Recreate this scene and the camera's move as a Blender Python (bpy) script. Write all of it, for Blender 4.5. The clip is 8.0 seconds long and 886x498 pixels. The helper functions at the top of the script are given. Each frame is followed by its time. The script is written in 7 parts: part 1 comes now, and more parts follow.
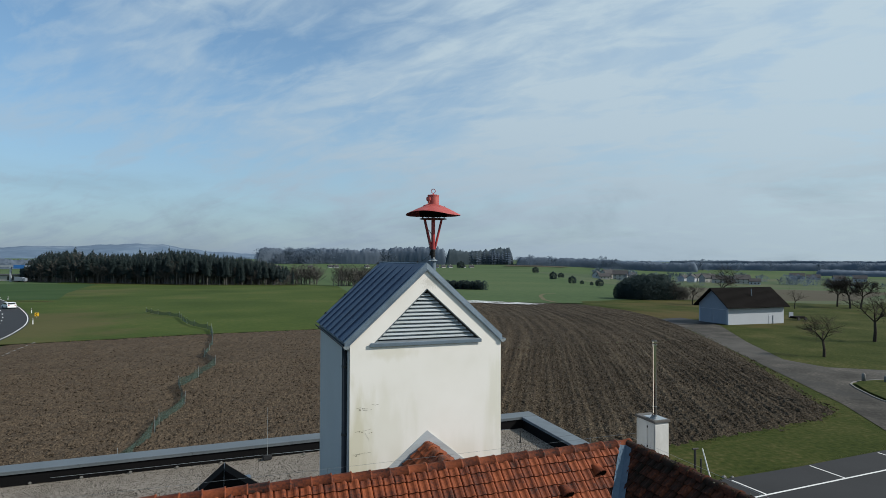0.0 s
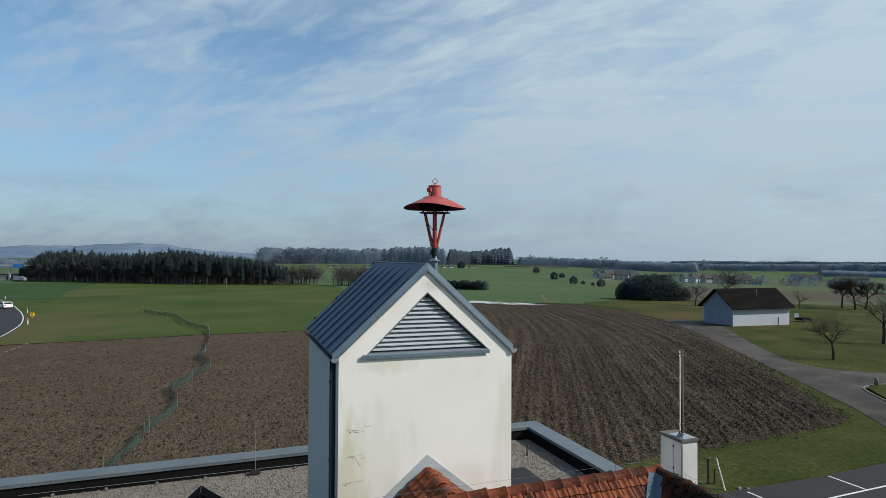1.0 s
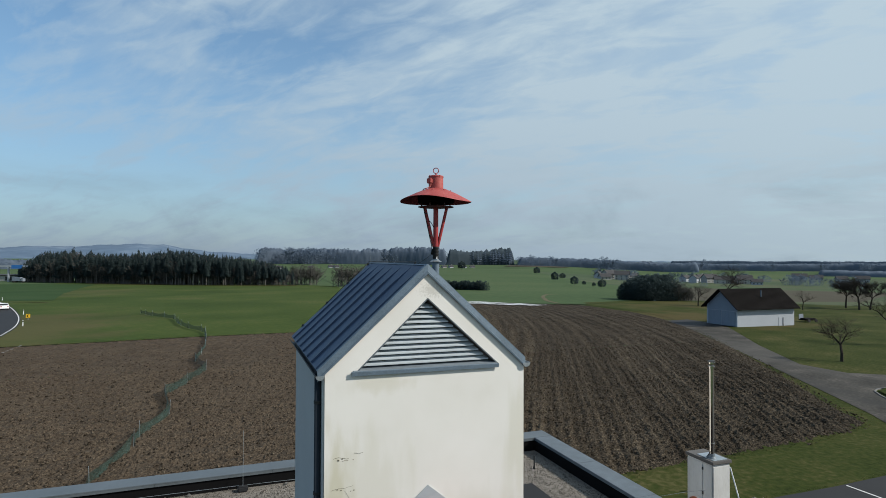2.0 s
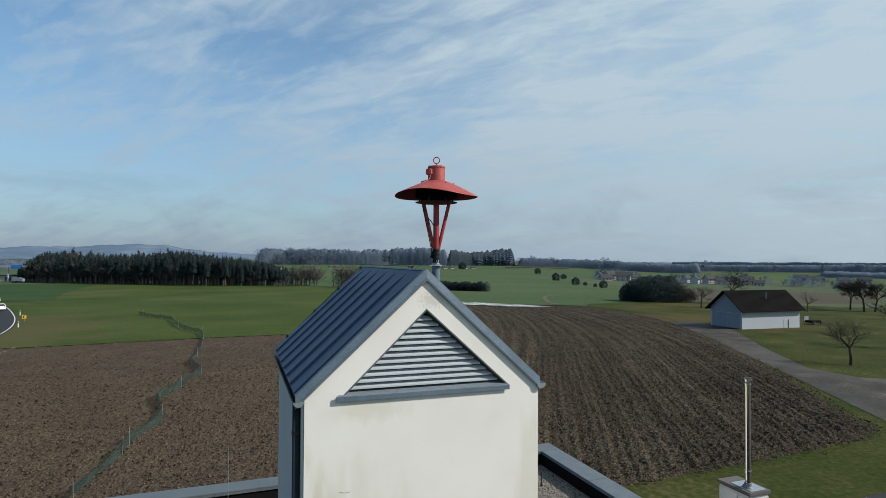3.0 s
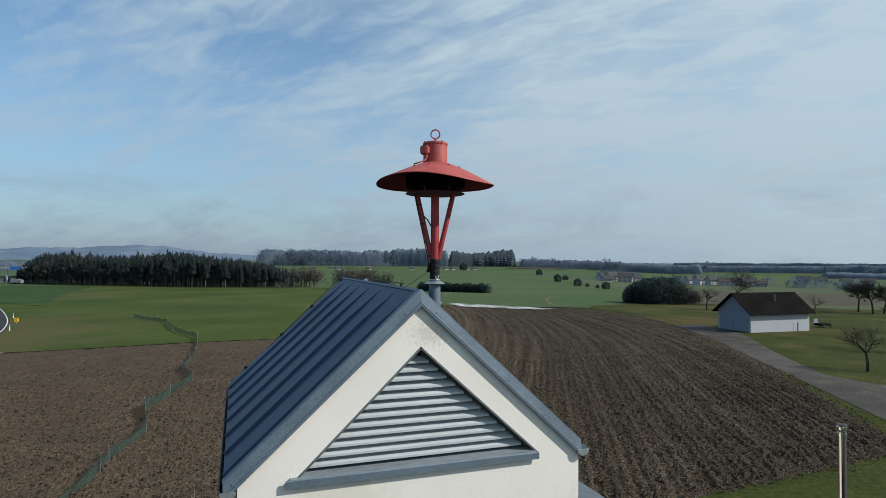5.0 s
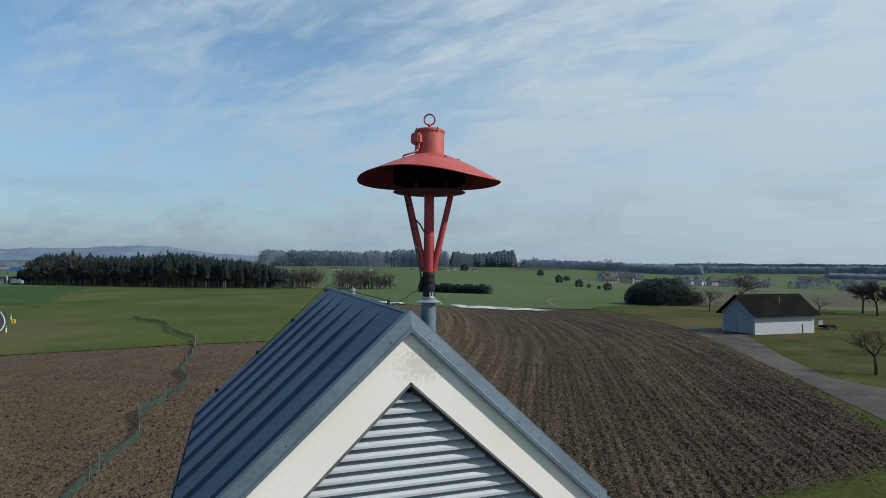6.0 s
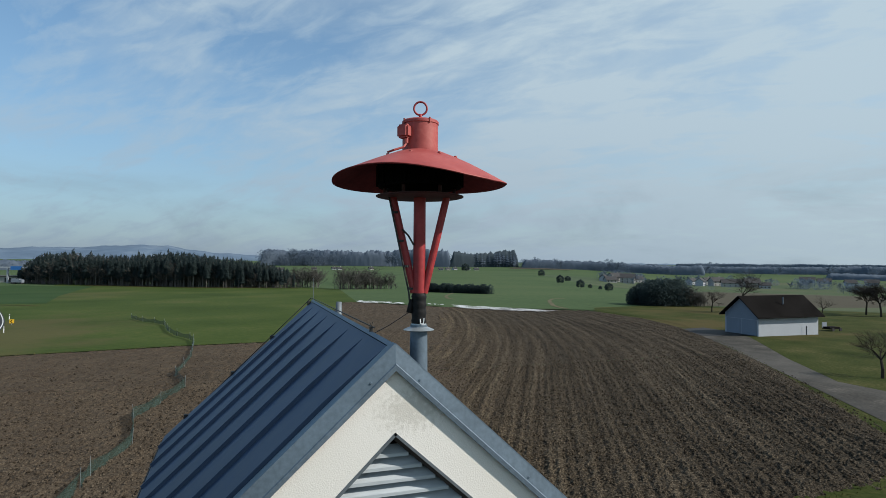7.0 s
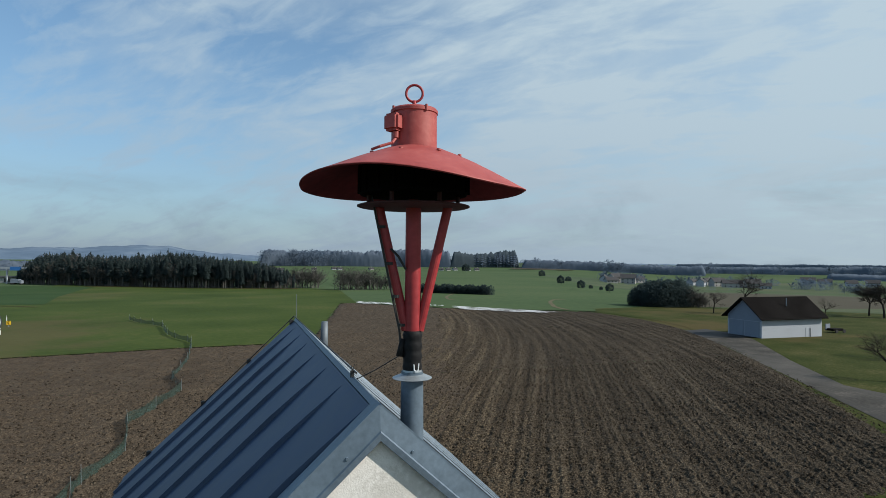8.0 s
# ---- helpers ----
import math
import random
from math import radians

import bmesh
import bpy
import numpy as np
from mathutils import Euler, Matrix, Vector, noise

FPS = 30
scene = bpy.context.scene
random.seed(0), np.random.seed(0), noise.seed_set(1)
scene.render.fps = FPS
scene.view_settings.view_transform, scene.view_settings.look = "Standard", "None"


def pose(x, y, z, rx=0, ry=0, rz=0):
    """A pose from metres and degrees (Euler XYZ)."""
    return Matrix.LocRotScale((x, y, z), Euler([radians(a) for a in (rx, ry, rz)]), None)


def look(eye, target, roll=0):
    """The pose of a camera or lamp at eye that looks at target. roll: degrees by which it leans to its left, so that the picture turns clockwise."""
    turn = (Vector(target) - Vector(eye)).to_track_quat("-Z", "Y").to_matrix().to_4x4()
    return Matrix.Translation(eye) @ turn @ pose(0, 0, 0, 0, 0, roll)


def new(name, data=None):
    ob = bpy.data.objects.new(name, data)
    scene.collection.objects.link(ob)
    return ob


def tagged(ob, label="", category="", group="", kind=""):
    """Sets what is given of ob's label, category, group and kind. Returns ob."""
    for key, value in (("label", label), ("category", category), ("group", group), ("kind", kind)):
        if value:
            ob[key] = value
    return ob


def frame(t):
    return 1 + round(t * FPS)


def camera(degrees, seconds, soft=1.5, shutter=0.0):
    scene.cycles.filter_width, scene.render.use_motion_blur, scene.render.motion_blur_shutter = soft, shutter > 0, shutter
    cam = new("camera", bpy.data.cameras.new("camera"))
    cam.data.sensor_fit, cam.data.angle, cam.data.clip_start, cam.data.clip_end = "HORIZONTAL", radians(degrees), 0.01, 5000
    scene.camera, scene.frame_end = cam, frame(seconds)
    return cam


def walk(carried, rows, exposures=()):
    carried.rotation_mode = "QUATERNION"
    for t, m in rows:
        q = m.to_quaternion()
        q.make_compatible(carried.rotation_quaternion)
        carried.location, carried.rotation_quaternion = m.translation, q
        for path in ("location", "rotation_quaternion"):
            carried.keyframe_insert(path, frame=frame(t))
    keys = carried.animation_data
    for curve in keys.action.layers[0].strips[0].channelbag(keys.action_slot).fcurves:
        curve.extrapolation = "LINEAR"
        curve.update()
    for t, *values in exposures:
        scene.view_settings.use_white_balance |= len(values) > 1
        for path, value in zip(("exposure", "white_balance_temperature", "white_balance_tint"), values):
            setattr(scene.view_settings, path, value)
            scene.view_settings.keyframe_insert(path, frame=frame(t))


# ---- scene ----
cam = camera(74.5, 8.0, soft=0.8)
PATH = [
    (0, (-0.804, -0.792, 11.459), (-0.13, 1.091, 11.494), 0.2),
    (0.5, (-0.585, -0.133, 11.459), (0.088, 1.75, 11.493), 0.2),
    (1, (-0.365, 0.555, 11.45), (0.307, 2.438, 11.485), 0.3),
    (1.5, (-0.17, 1.161, 11.45), (0.502, 3.044, 11.485), 0.2),
    (3, (0.442, 2.945, 11.503), (1.111, 4.829, 11.541), 0.3),
    (3.5, (0.63, 3.489, 11.53), (1.298, 5.374, 11.569), 0.3),
    (4, (0.831, 4.068, 11.565), (1.497, 5.953, 11.604), 0.3),
    (4.5, (1.005, 4.559, 11.593), (1.671, 6.444, 11.633), 0.3),
    (6, (1.55, 5.969, 11.732), (2.212, 7.855, 11.775), 0.3),
    (6.5, (1.703, 6.302, 11.778), (2.363, 8.19, 11.822), 0.4),
    (7, (1.853, 6.689, 11.854), (2.512, 8.577, 11.896), 0.4),
    (7.5, (1.98, 7.072, 11.915), (2.639, 8.96, 11.957), 0.4),
    (8, (2.118, 7.452, 11.991), (2.776, 9.34, 12.034), 0.4),
]
walk(cam, [(t, look(eye, target, roll)) for t, eye, target, roll in PATH])

# ---- light ----
SUN_TO = Vector((0.70, -0.405, 0.585)).normalized()   # towards the sun
world = bpy.data.worlds.new("sky")
scene.world = world
world.use_nodes = True
wt = world.node_tree
wt.nodes.clear()


def wnode(kind, **values):
    n = wt.nodes.new(kind)
    for key, value in values.items():
        n.inputs[key].default_value = value
    return n


def wmath(op, a, b=None):
    n = wt.nodes.new("ShaderNodeMath")
    n.operation = op
    for k, v in enumerate((a, b)):
        if v is None:
            continue
        if isinstance(v, (int, float)):
            n.inputs[k].default_value = v
        else:
            wt.links.new(v, n.inputs[k])
    return n.outputs[0]


sky = wt.nodes.new("ShaderNodeTexSky")
sky.sky_type, sky.sun_disc = "NISHITA", False
sky.sun_elevation = math.asin(SUN_TO.z)
sky.sun_rotation = math.atan2(SUN_TO.x, SUN_TO.y)
sky.air_density, sky.dust_density, sky.ozone_density, sky.altitude = 1.0, 0.1, 1.0, 450
coord = wt.nodes.new("ShaderNodeTexCoord")
axes = wt.nodes.new("ShaderNodeSeparateXYZ")
wt.links.new(coord.outputs["Generated"], axes.inputs[0])
lift = wmath("ADD", wmath("MAXIMUM", axes.outputs[2], 0.0), 0.30)
flat = wt.nodes.new("ShaderNodeCombineXYZ")
wt.links.new(wmath("DIVIDE", axes.outputs[0], lift), flat.inputs[0])
wt.links.new(wmath("DIVIDE", axes.outputs[1], lift), flat.inputs[1])


def cloud(scale, stretch, turn, detail, low, high, shift):
    place = wt.nodes.new("ShaderNodeMapping")
    place.inputs["Scale"].default_value = (1.0, stretch, 1.0)
    place.inputs["Location"].default_value = shift
    wind = wt.nodes.new("ShaderNodeMapping")
    wind.inputs["Rotation"].default_value = (0, 0, radians(turn))
    wt.links.new(flat.outputs[0], wind.inputs[0])
    wt.links.new(wind.outputs[0], place.inputs[0])
    tex = wnode("ShaderNodeTexNoise", Scale=scale, Detail=detail, Roughness=0.58, Distortion=0.5)
    wt.links.new(place.outputs[0], tex.inputs["Vector"])
    ramp = wt.nodes.new("ShaderNodeMapRange")
    ramp.interpolation_type = "SMOOTHSTEP"
    ramp.inputs["From Min"].default_value, ramp.inputs["From Max"].default_value = low, high
    wt.links.new(tex.outputs["Fac"], ramp.inputs["Value"])
    return ramp.outputs[0]


streaks = cloud(1.5, 1.8, 50, 7, 0.36, 0.66, (3.1, 1.7, 0))
wisps = cloud(5.0, 2.2, 44, 8, 0.38, 0.68, (1.1, 4.7, 0))
veil = cloud(0.55, 1.3, 10, 4, 0.25, 0.65, (7.3, 2.2, 0))
# the veil of cloud thickens towards the sun's side
side = wmath("SUBTRACT", wmath("MULTIPLY", axes.outputs[0], 0.9415), wmath("MULTIPLY", axes.outputs[1], 0.337))
bank = wmath("MINIMUM", wmath("MAXIMUM", wmath("ADD", wmath("MULTIPLY", side, 1.02), 0.15), -0.52), 0.50)
cover = wmath("ADD", wmath("ADD", wmath("MULTIPLY", streaks, 0.56), wmath("MULTIPLY", wisps, 0.36)), wmath("MULTIPLY", veil, 0.12))
cover = wmath("MAXIMUM", wmath("MINIMUM", wmath("ADD", cover, bank), 0.95), 0.0)
# a thicker veil towards the horizon
low_haze = wmath("POWER", wmath("SUBTRACT", 1.0, wmath("MINIMUM", wmath("MAXIMUM", axes.outputs[2], 0.0), 1.0)), 4.6)
mix = wt.nodes.new("ShaderNodeMix")
mix.data_type = "RGBA"
mix.inputs["B"].default_value = (3.65, 4.55, 5.15, 1)
wt.links.new(cover, mix.inputs["Factor"])
# thin high veil: the clear gaps are azure rather than violet
azure = wt.nodes.new("ShaderNodeMix")
azure.data_type, azure.blend_type = "RGBA", "MULTIPLY"
azure.inputs["Factor"].default_value = 1.0
azure.inputs["B"].default_value = (0.84, 1.03, 1.05, 1)
wt.links.new(sky.outputs[0], azure.inputs["A"])
wt.links.new(azure.outputs["Result"], mix.inputs["A"])
ground_side = wt.nodes.new("ShaderNodeBackground")
ground_side.inputs["Strength"].default_value = 0.14
haze = wt.nodes.new("ShaderNodeMix")
haze.data_type = "RGBA"
haze_tone = wt.nodes.new("ShaderNodeMix")
haze_tone.data_type = "RGBA"
haze_tone.inputs["A"].default_value = (1.44, 1.93, 2.76, 1)
haze_tone.inputs["B"].default_value = (2.84, 3.58, 4.12, 1)
wt.links.new(wmath("MINIMUM", wmath("MAXIMUM", wmath("ADD", wmath("MULTIPLY", side, 0.9), 0.5), 0.0), 1.0), haze_tone.inputs["Factor"])
wt.links.new(haze_tone.outputs["Result"], haze.inputs["B"])
wt.links.new(wmath("MULTIPLY", low_haze, 0.97), haze.inputs["Factor"])
wt.links.new(mix.outputs["Result"], haze.inputs["A"])
# grey scraps of low mist over the horizon
scraps = cloud(1.7, 1.0, 0, 7, 0.44, 0.72, (9.4, 3.3, 0))
low = wt.nodes.new("ShaderNodeMapRange")
low.interpolation_type = "SMOOTHSTEP"
low.inputs["From Min"].default_value, low.inputs["From Max"].default_value = 0.20, 0.05
wt.links.new(axes.outputs[2], low.inputs["Value"])
mist = wt.nodes.new("ShaderNodeMix")
mist.data_type = "RGBA"
mist.inputs["B"].default_value = (1.65, 2.15, 2.60, 1)
wt.links.new(wmath("MULTIPLY", wmath("MULTIPLY", scraps, low.outputs[0]), 0.40), mist.inputs["Factor"])
wt.links.new(haze.outputs["Result"], mist.inputs["A"])
wt.links.new(mist.outputs["Result"], ground_side.inputs["Color"])
out = wt.nodes.new("ShaderNodeOutputWorld")
wt.links.new(ground_side.outputs[0], out.inputs["Surface"])

sun = new("sun", bpy.data.lights.new("sun", "SUN"))
sun.data.energy, sun.data.angle, sun.data.color = 4.9, radians(0.7), (1.0, 0.95, 0.86)
sun.matrix_world = look((0, 0, 60), Vector((0, 0, 60)) - SUN_TO)
scene.view_settings.exposure = 0.0

# ---- materials ----


BEND_FROM, BEND_SIZE = 75.0, 450.0     # the furrows swing aside towards the far end of the field


def material(name, stops, rough=0.8, metal=0.0, large=0.5, fine=18.0, mix_large=0.5, bump=0.25, bump_size=0.01,
             rough_var=0.12, piece=0.0, stretch=(1, 1, 1), island=0.0, detail=5.0, gloss=0.5, furrow=0.0, second=None):
    """A surface whose colour runs through stops by noise at two scales (cycles a metre: large, fine)."""
    m = bpy.data.materials.new(name)
    m.use_nodes = True
    nt = m.node_tree
    shader = nt.nodes["Principled BSDF"]
    geo = nt.nodes.new("ShaderNodeNewGeometry")
    place = nt.nodes.new("ShaderNodeMapping")
    place.inputs["Scale"].default_value = stretch
    nt.links.new(geo.outputs["Position"], place.inputs[0])

    def noise_tex(scale, det):
        n = nt.nodes.new("ShaderNodeTexNoise")
        n.inputs["Scale"].default_value, n.inputs["Detail"].default_value = scale, det
        nt.links.new(place.outputs[0], n.inputs["Vector"])
        return n.outputs["Fac"]

    def calc(op, a, b):
        n = nt.nodes.new("ShaderNodeMath")
        n.operation = op
        for k, v in enumerate((a, b)):
            if isinstance(v, (int, float)):
                n.inputs[k].default_value = v
            else:
                nt.links.new(v, n.inputs[k])
        return n.outputs[0]

    big, small = noise_tex(large, 4), noise_tex(fine, detail)
    fac = calc("ADD", calc("MULTIPLY", big, mix_large), calc("MULTIPLY", small, 1 - mix_large))
    if furrow:
        xyz = nt.nodes.new("ShaderNodeSeparateXYZ")
        nt.links.new(geo.outputs["Position"], xyz.inputs[0])
        right = calc("SUBTRACT", calc("MULTIPLY", xyz.outputs[0], 0.872), calc("MULTIPLY", xyz.outputs[1], 0.490))
        ahead = calc("ADD", calc("MULTIPLY", xyz.outputs[0], 0.490), calc("MULTIPLY", xyz.outputs[1], 0.872))
        over = calc("MAXIMUM", calc("SUBTRACT", ahead, BEND_FROM), 0.0)
        right = calc("ADD", right, calc("DIVIDE", calc("MULTIPLY", over, over), BEND_SIZE))
        lines = nt.nodes.new("ShaderNodeCombineXYZ")
        nt.links.new(right, lines.inputs[0])
        nt.links.new(calc("MULTIPLY", ahead, 0.02), lines.inputs[1])
        n = nt.nodes.new("ShaderNodeTexNoise")
        n.inputs["Scale"].default_value, n.inputs["Detail"].default_value = 1.1, 3
        nt.links.new(lines.outputs[0], n.inputs["Vector"])
        fac = calc("ADD", fac, calc("MULTIPLY", calc("SUBTRACT", n.outputs["Fac"], 0.5), furrow))
    if piece:
        info = nt.nodes.new("ShaderNodeObjectInfo")
        fac = calc("ADD", fac, calc("MULTIPLY", calc("SUBTRACT", info.outputs["Random"], 0.5), piece))
    if island:
        fac = calc("ADD", fac, calc("MULTIPLY", calc("SUBTRACT", geo.outputs["Random Per Island"], 0.5), island))
    ramp = nt.nodes.new("ShaderNodeValToRGB")
    el = ramp.color_ramp.elements
    while len(el) < len(stops):
        el.new(0.5)
    for k, (pos, col) in enumerate(stops):
        el[k].position, el[k].color = pos, (*col, 1)
    nt.links.new(fac, ramp.inputs[0])
    colour = ramp.outputs[0]
    if second:      # a second run of soil colours that takes over across the field
        other = nt.nodes.new("ShaderNodeValToRGB")
        eo = other.color_ramp.elements
        while len(eo) < len(second):
            eo.new(0.5)
        for k, (pos, col) in enumerate(second):
            eo[k].position, eo[k].color = pos, (*col, 1)
        nt.links.new(fac, other.inputs[0])
        split = nt.nodes.new("ShaderNodeSeparateXYZ")
        nt.links.new(geo.outputs["Position"], split.inputs[0])
        over = calc("SUBTRACT", calc("MULTIPLY", split.outputs[0], 0.9415), calc("MULTIPLY", split.outputs[1], 0.337))
        over = calc("ADD", over, calc("MULTIPLY", calc("SUBTRACT", big, 0.5), 14.0))
        step = nt.nodes.new("ShaderNodeMapRange")
        step.interpolation_type = "SMOOTHSTEP"
        step.inputs["From Min"].default_value, step.inputs["From Max"].default_value = -14.0, 16.0
        nt.links.new(over, step.inputs["Value"])
        blend = nt.nodes.new("ShaderNodeMix")
        blend.data_type = "RGBA"
        nt.links.new(step.outputs[0], blend.inputs["Factor"])
        nt.links.new(colour, blend.inputs["A"])
        nt.links.new(other.outputs[0], blend.inputs["B"])
        colour = blend.outputs["Result"]
    nt.links.new(colour, shader.inputs["Base Color"])
    shader.inputs["Metallic"].default_value = metal
    shader.inputs["Specular IOR Level"].default_value = gloss
    r = calc("ADD", rough - rough_var / 2, calc("MULTIPLY", small, rough_var))
    nt.links.new(r, shader.inputs["Roughness"])
    if bump:
        b = nt.nodes.new("ShaderNodeBump")
        b.inputs["Strength"].default_value, b.inputs["Distance"].default_value = bump, bump_size
        nt.links.new(small, b.inputs["Height"])
        nt.links.new(b.outputs[0], shader.inputs["Normal"])
    return m


def thin(m, share=0.5):
    """Lets light through a surface of fine needles or twigs."""
    nt = m.node_tree
    shader, out = nt.nodes["Principled BSDF"], nt.nodes["Material Output"]
    back, both = nt.nodes.new("ShaderNodeBsdfTranslucent"), nt.nodes.new("ShaderNodeMixShader")
    both.inputs[0].default_value = share
    nt.links.new(shader.inputs["Base Color"].links[0].from_socket, back.inputs["Color"])
    nt.links.new(shader.outputs[0], both.inputs[1])
    nt.links.new(back.outputs[0], both.inputs[2])
    nt.links.new(both.outputs[0], out.inputs["Surface"])


def tones(col, spread=0.25, low=0.3, high=0.7):
    return [(low, tuple(c * (1 - spread) for c in col)), (high, tuple(min(1, c * (1 + spread)) for c in col))]


M = {}


def soiled(m, centre, reach, colour, strength, grain, stretch=(1, 1, 1)):
    """Lays a ragged patch of another colour over a material, round a place in the world."""
    nt = m.node_tree
    shader = nt.nodes["Principled BSDF"]
    old = shader.inputs["Base Color"].links[0].from_socket
    geo = nt.nodes.new("ShaderNodeNewGeometry")
    shift = nt.nodes.new("ShaderNodeVectorMath")
    shift.operation = "SUBTRACT"
    shift.inputs[1].default_value = centre
    nt.links.new(geo.outputs["Position"], shift.inputs[0])
    squeeze = nt.nodes.new("ShaderNodeVectorMath")
    squeeze.operation = "DIVIDE"
    squeeze.inputs[1].default_value = reach
    nt.links.new(shift.outputs[0], squeeze.inputs[0])
    far = nt.nodes.new("ShaderNodeVectorMath")
    far.operation = "LENGTH"
    nt.links.new(squeeze.outputs[0], far.inputs[0])
    place = nt.nodes.new("ShaderNodeMapping")
    place.inputs["Scale"].default_value = stretch
    nt.links.new(geo.outputs["Position"], place.inputs[0])
    tex = nt.nodes.new("ShaderNodeTexNoise")
    tex.inputs["Scale"].default_value, tex.inputs["Detail"].default_value = grain, 7
    nt.links.new(place.outputs[0], tex.inputs["Vector"])
    mixed = nt.nodes.new("ShaderNodeMath")
    mixed.operation = "MULTIPLY_ADD"
    mixed.inputs[1].default_value = 2.0
    nt.links.new(tex.outputs["Fac"], mixed.inputs[0])
    flip = nt.nodes.new("ShaderNodeMath")
    flip.operation = "MULTIPLY"
    flip.inputs[1].default_value = -1.0
    nt.links.new(far.outputs["Value"], flip.inputs[0])
    nt.links.new(flip.outputs[0], mixed.inputs[2])
    step = nt.nodes.new("ShaderNodeMapRange")
    step.interpolation_type = "SMOOTHSTEP"
    step.inputs["From Min"].default_value, step.inputs["From Max"].default_value = 0.0, 0.8
    step.inputs["To Max"].default_value = strength
    nt.links.new(mixed.outputs[0], step.inputs["Value"])
    blend = nt.nodes.new("ShaderNodeMix")
    blend.data_type = "RGBA"
    blend.inputs["B"].default_value = (*colour, 1)
    nt.links.new(step.outputs[0], blend.inputs["Factor"])
    nt.links.new(old, blend.inputs["A"])
    nt.links.new(blend.outputs["Result"], shader.inputs["Base Color"])


M["plaster"] = material("plaster", [(0.30, (0.6697, 0.6453, 0.5909)), (0.42, (0.7255, 0.7048, 0.6636)), (0.7, (0.7763, 0.7564, 0.7258))], 0.92, large=1.3, fine=120, mix_large=0.6, bump=0.42, bump_size=0.0045)
soiled(M["plaster"], (1.32, 9.8, 7.9), (0.42, 3.0, 1.5), (0.53, 0.50, 0.37), 0.8, 3.0, (1.6, 1, 0.35))
soiled(M["plaster"], (4.15, 9.8, 8.6), (0.30, 3.0, 1.6), (0.58, 0.56, 0.46), 0.5, 3.0, (1.6, 1, 0.3))
soiled(M["plaster"], (2.78, 9.8, 11.02), (0.26, 3.0, 0.16), (0.36, 0.34, 0.29), 0.42, 38.0)
soiled(M["plaster"], (1.9, 9.8, 8.2), (0.65, 3.0, 1.0), (0.60, 0.58, 0.49), 0.5, 2.2, (1.8, 1, 0.3))
soiled(M["plaster"], (3.2, 9.8, 7.6), (1.2, 3.0, 0.6), (0.60, 0.59, 0.52), 0.45, 2.0, (1.8, 1, 0.3))
soiled(M["plaster"], (1.95, 9.8, 9.72), (0.75, 3.0, 0.20), (0.58, 0.55, 0.45), 0.5, 5.0, (1, 1, 0.5))
M["plaster_patch"] = material("plaster_patch", tones((0.20, 0.185, 0.14), 0.35), 0.95, fine=60)
M["grey_cladding"] = material("grey_cladding", tones((0.42, 0.43, 0.43), 0.08), 0.75, large=0.7, fine=30, bump=0.1)
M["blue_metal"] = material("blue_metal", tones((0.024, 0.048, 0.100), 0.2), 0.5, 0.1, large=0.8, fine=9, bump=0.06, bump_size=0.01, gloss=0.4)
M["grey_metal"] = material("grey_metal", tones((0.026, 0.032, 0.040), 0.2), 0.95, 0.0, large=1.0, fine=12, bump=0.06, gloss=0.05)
M["zinc"] = material("zinc", tones((0.120, 0.163, 0.208), 0.28), 0.5, 0.2, large=3.0, fine=40, bump=0.06)
M["weathered_zinc"] = material("weathered_zinc", [(0.3, (0.085, 0.088, 0.090)), (0.42, (0.14, 0.165, 0.19)), (0.7, (0.20, 0.24, 0.27))], 0.75, 0.1, large=3.0, fine=30, mix_large=0.6, bump=0.15, bump_size=0.004, stretch=(0.3, 1, 1))
M["slat"] = material("slat", tones((0.41, 0.45, 0.48), 0.16), 0.5, 0.15, large=2.5, fine=30, bump=0.06, stretch=(0.35, 1, 3))
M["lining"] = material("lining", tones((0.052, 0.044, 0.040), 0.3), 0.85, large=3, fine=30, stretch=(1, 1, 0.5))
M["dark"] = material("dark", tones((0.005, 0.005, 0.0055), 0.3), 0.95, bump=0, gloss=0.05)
# grime and the shade below the hood, both put into a darker red
M["underside_red"] = material("underside_red", tones((0.165, 0.032, 0.033), 0.35), 0.85, large=4, fine=20, gloss=0.1)
M["red_paint"] = material("red_paint", [(0.25, (0.1664, 0.0211, 0.0204)), (0.42, (0.2964, 0.0422, 0.0378)), (0.58, (0.3536, 0.0669, 0.0590)), (0.78, (0.4368, 0.1276, 0.1097))], 0.6, large=5.0, fine=34, mix_large=0.6, bump=0.2, bump_size=0.004, rough_var=0.25)
M["red_pole"] = material("red_pole", [(0.25, (0.1782, 0.0132, 0.0166)), (0.45, (0.2970, 0.0243, 0.0283)), (0.62, (0.3861, 0.0385, 0.0410)), (0.8, (0.4901, 0.0811, 0.0780))], 0.5, large=5.0, fine=34, mix_large=0.6, bump=0.2, bump_size=0.004, rough_var=0.25)
M["black_rubber"] = material("black_rubber", tones((0.010, 0.010, 0.011), 0.3), 0.65, fine=40, gloss=0.2)
M["cable"] = material("cable", tones((0.02, 0.02, 0.02), 0.2), 0.6, bump=0)
M["galvanised"] = material("galvanised", tones((0.36, 0.40, 0.43), 0.25), 0.42, 0.6, large=3, fine=40, bump=0.06)
M["stainless"] = material("stainless", tones((0.62, 0.59, 0.56), 0.15), 0.16, 1.0, large=3, fine=30, bump=0.03, stretch=(1, 1, 0.3))
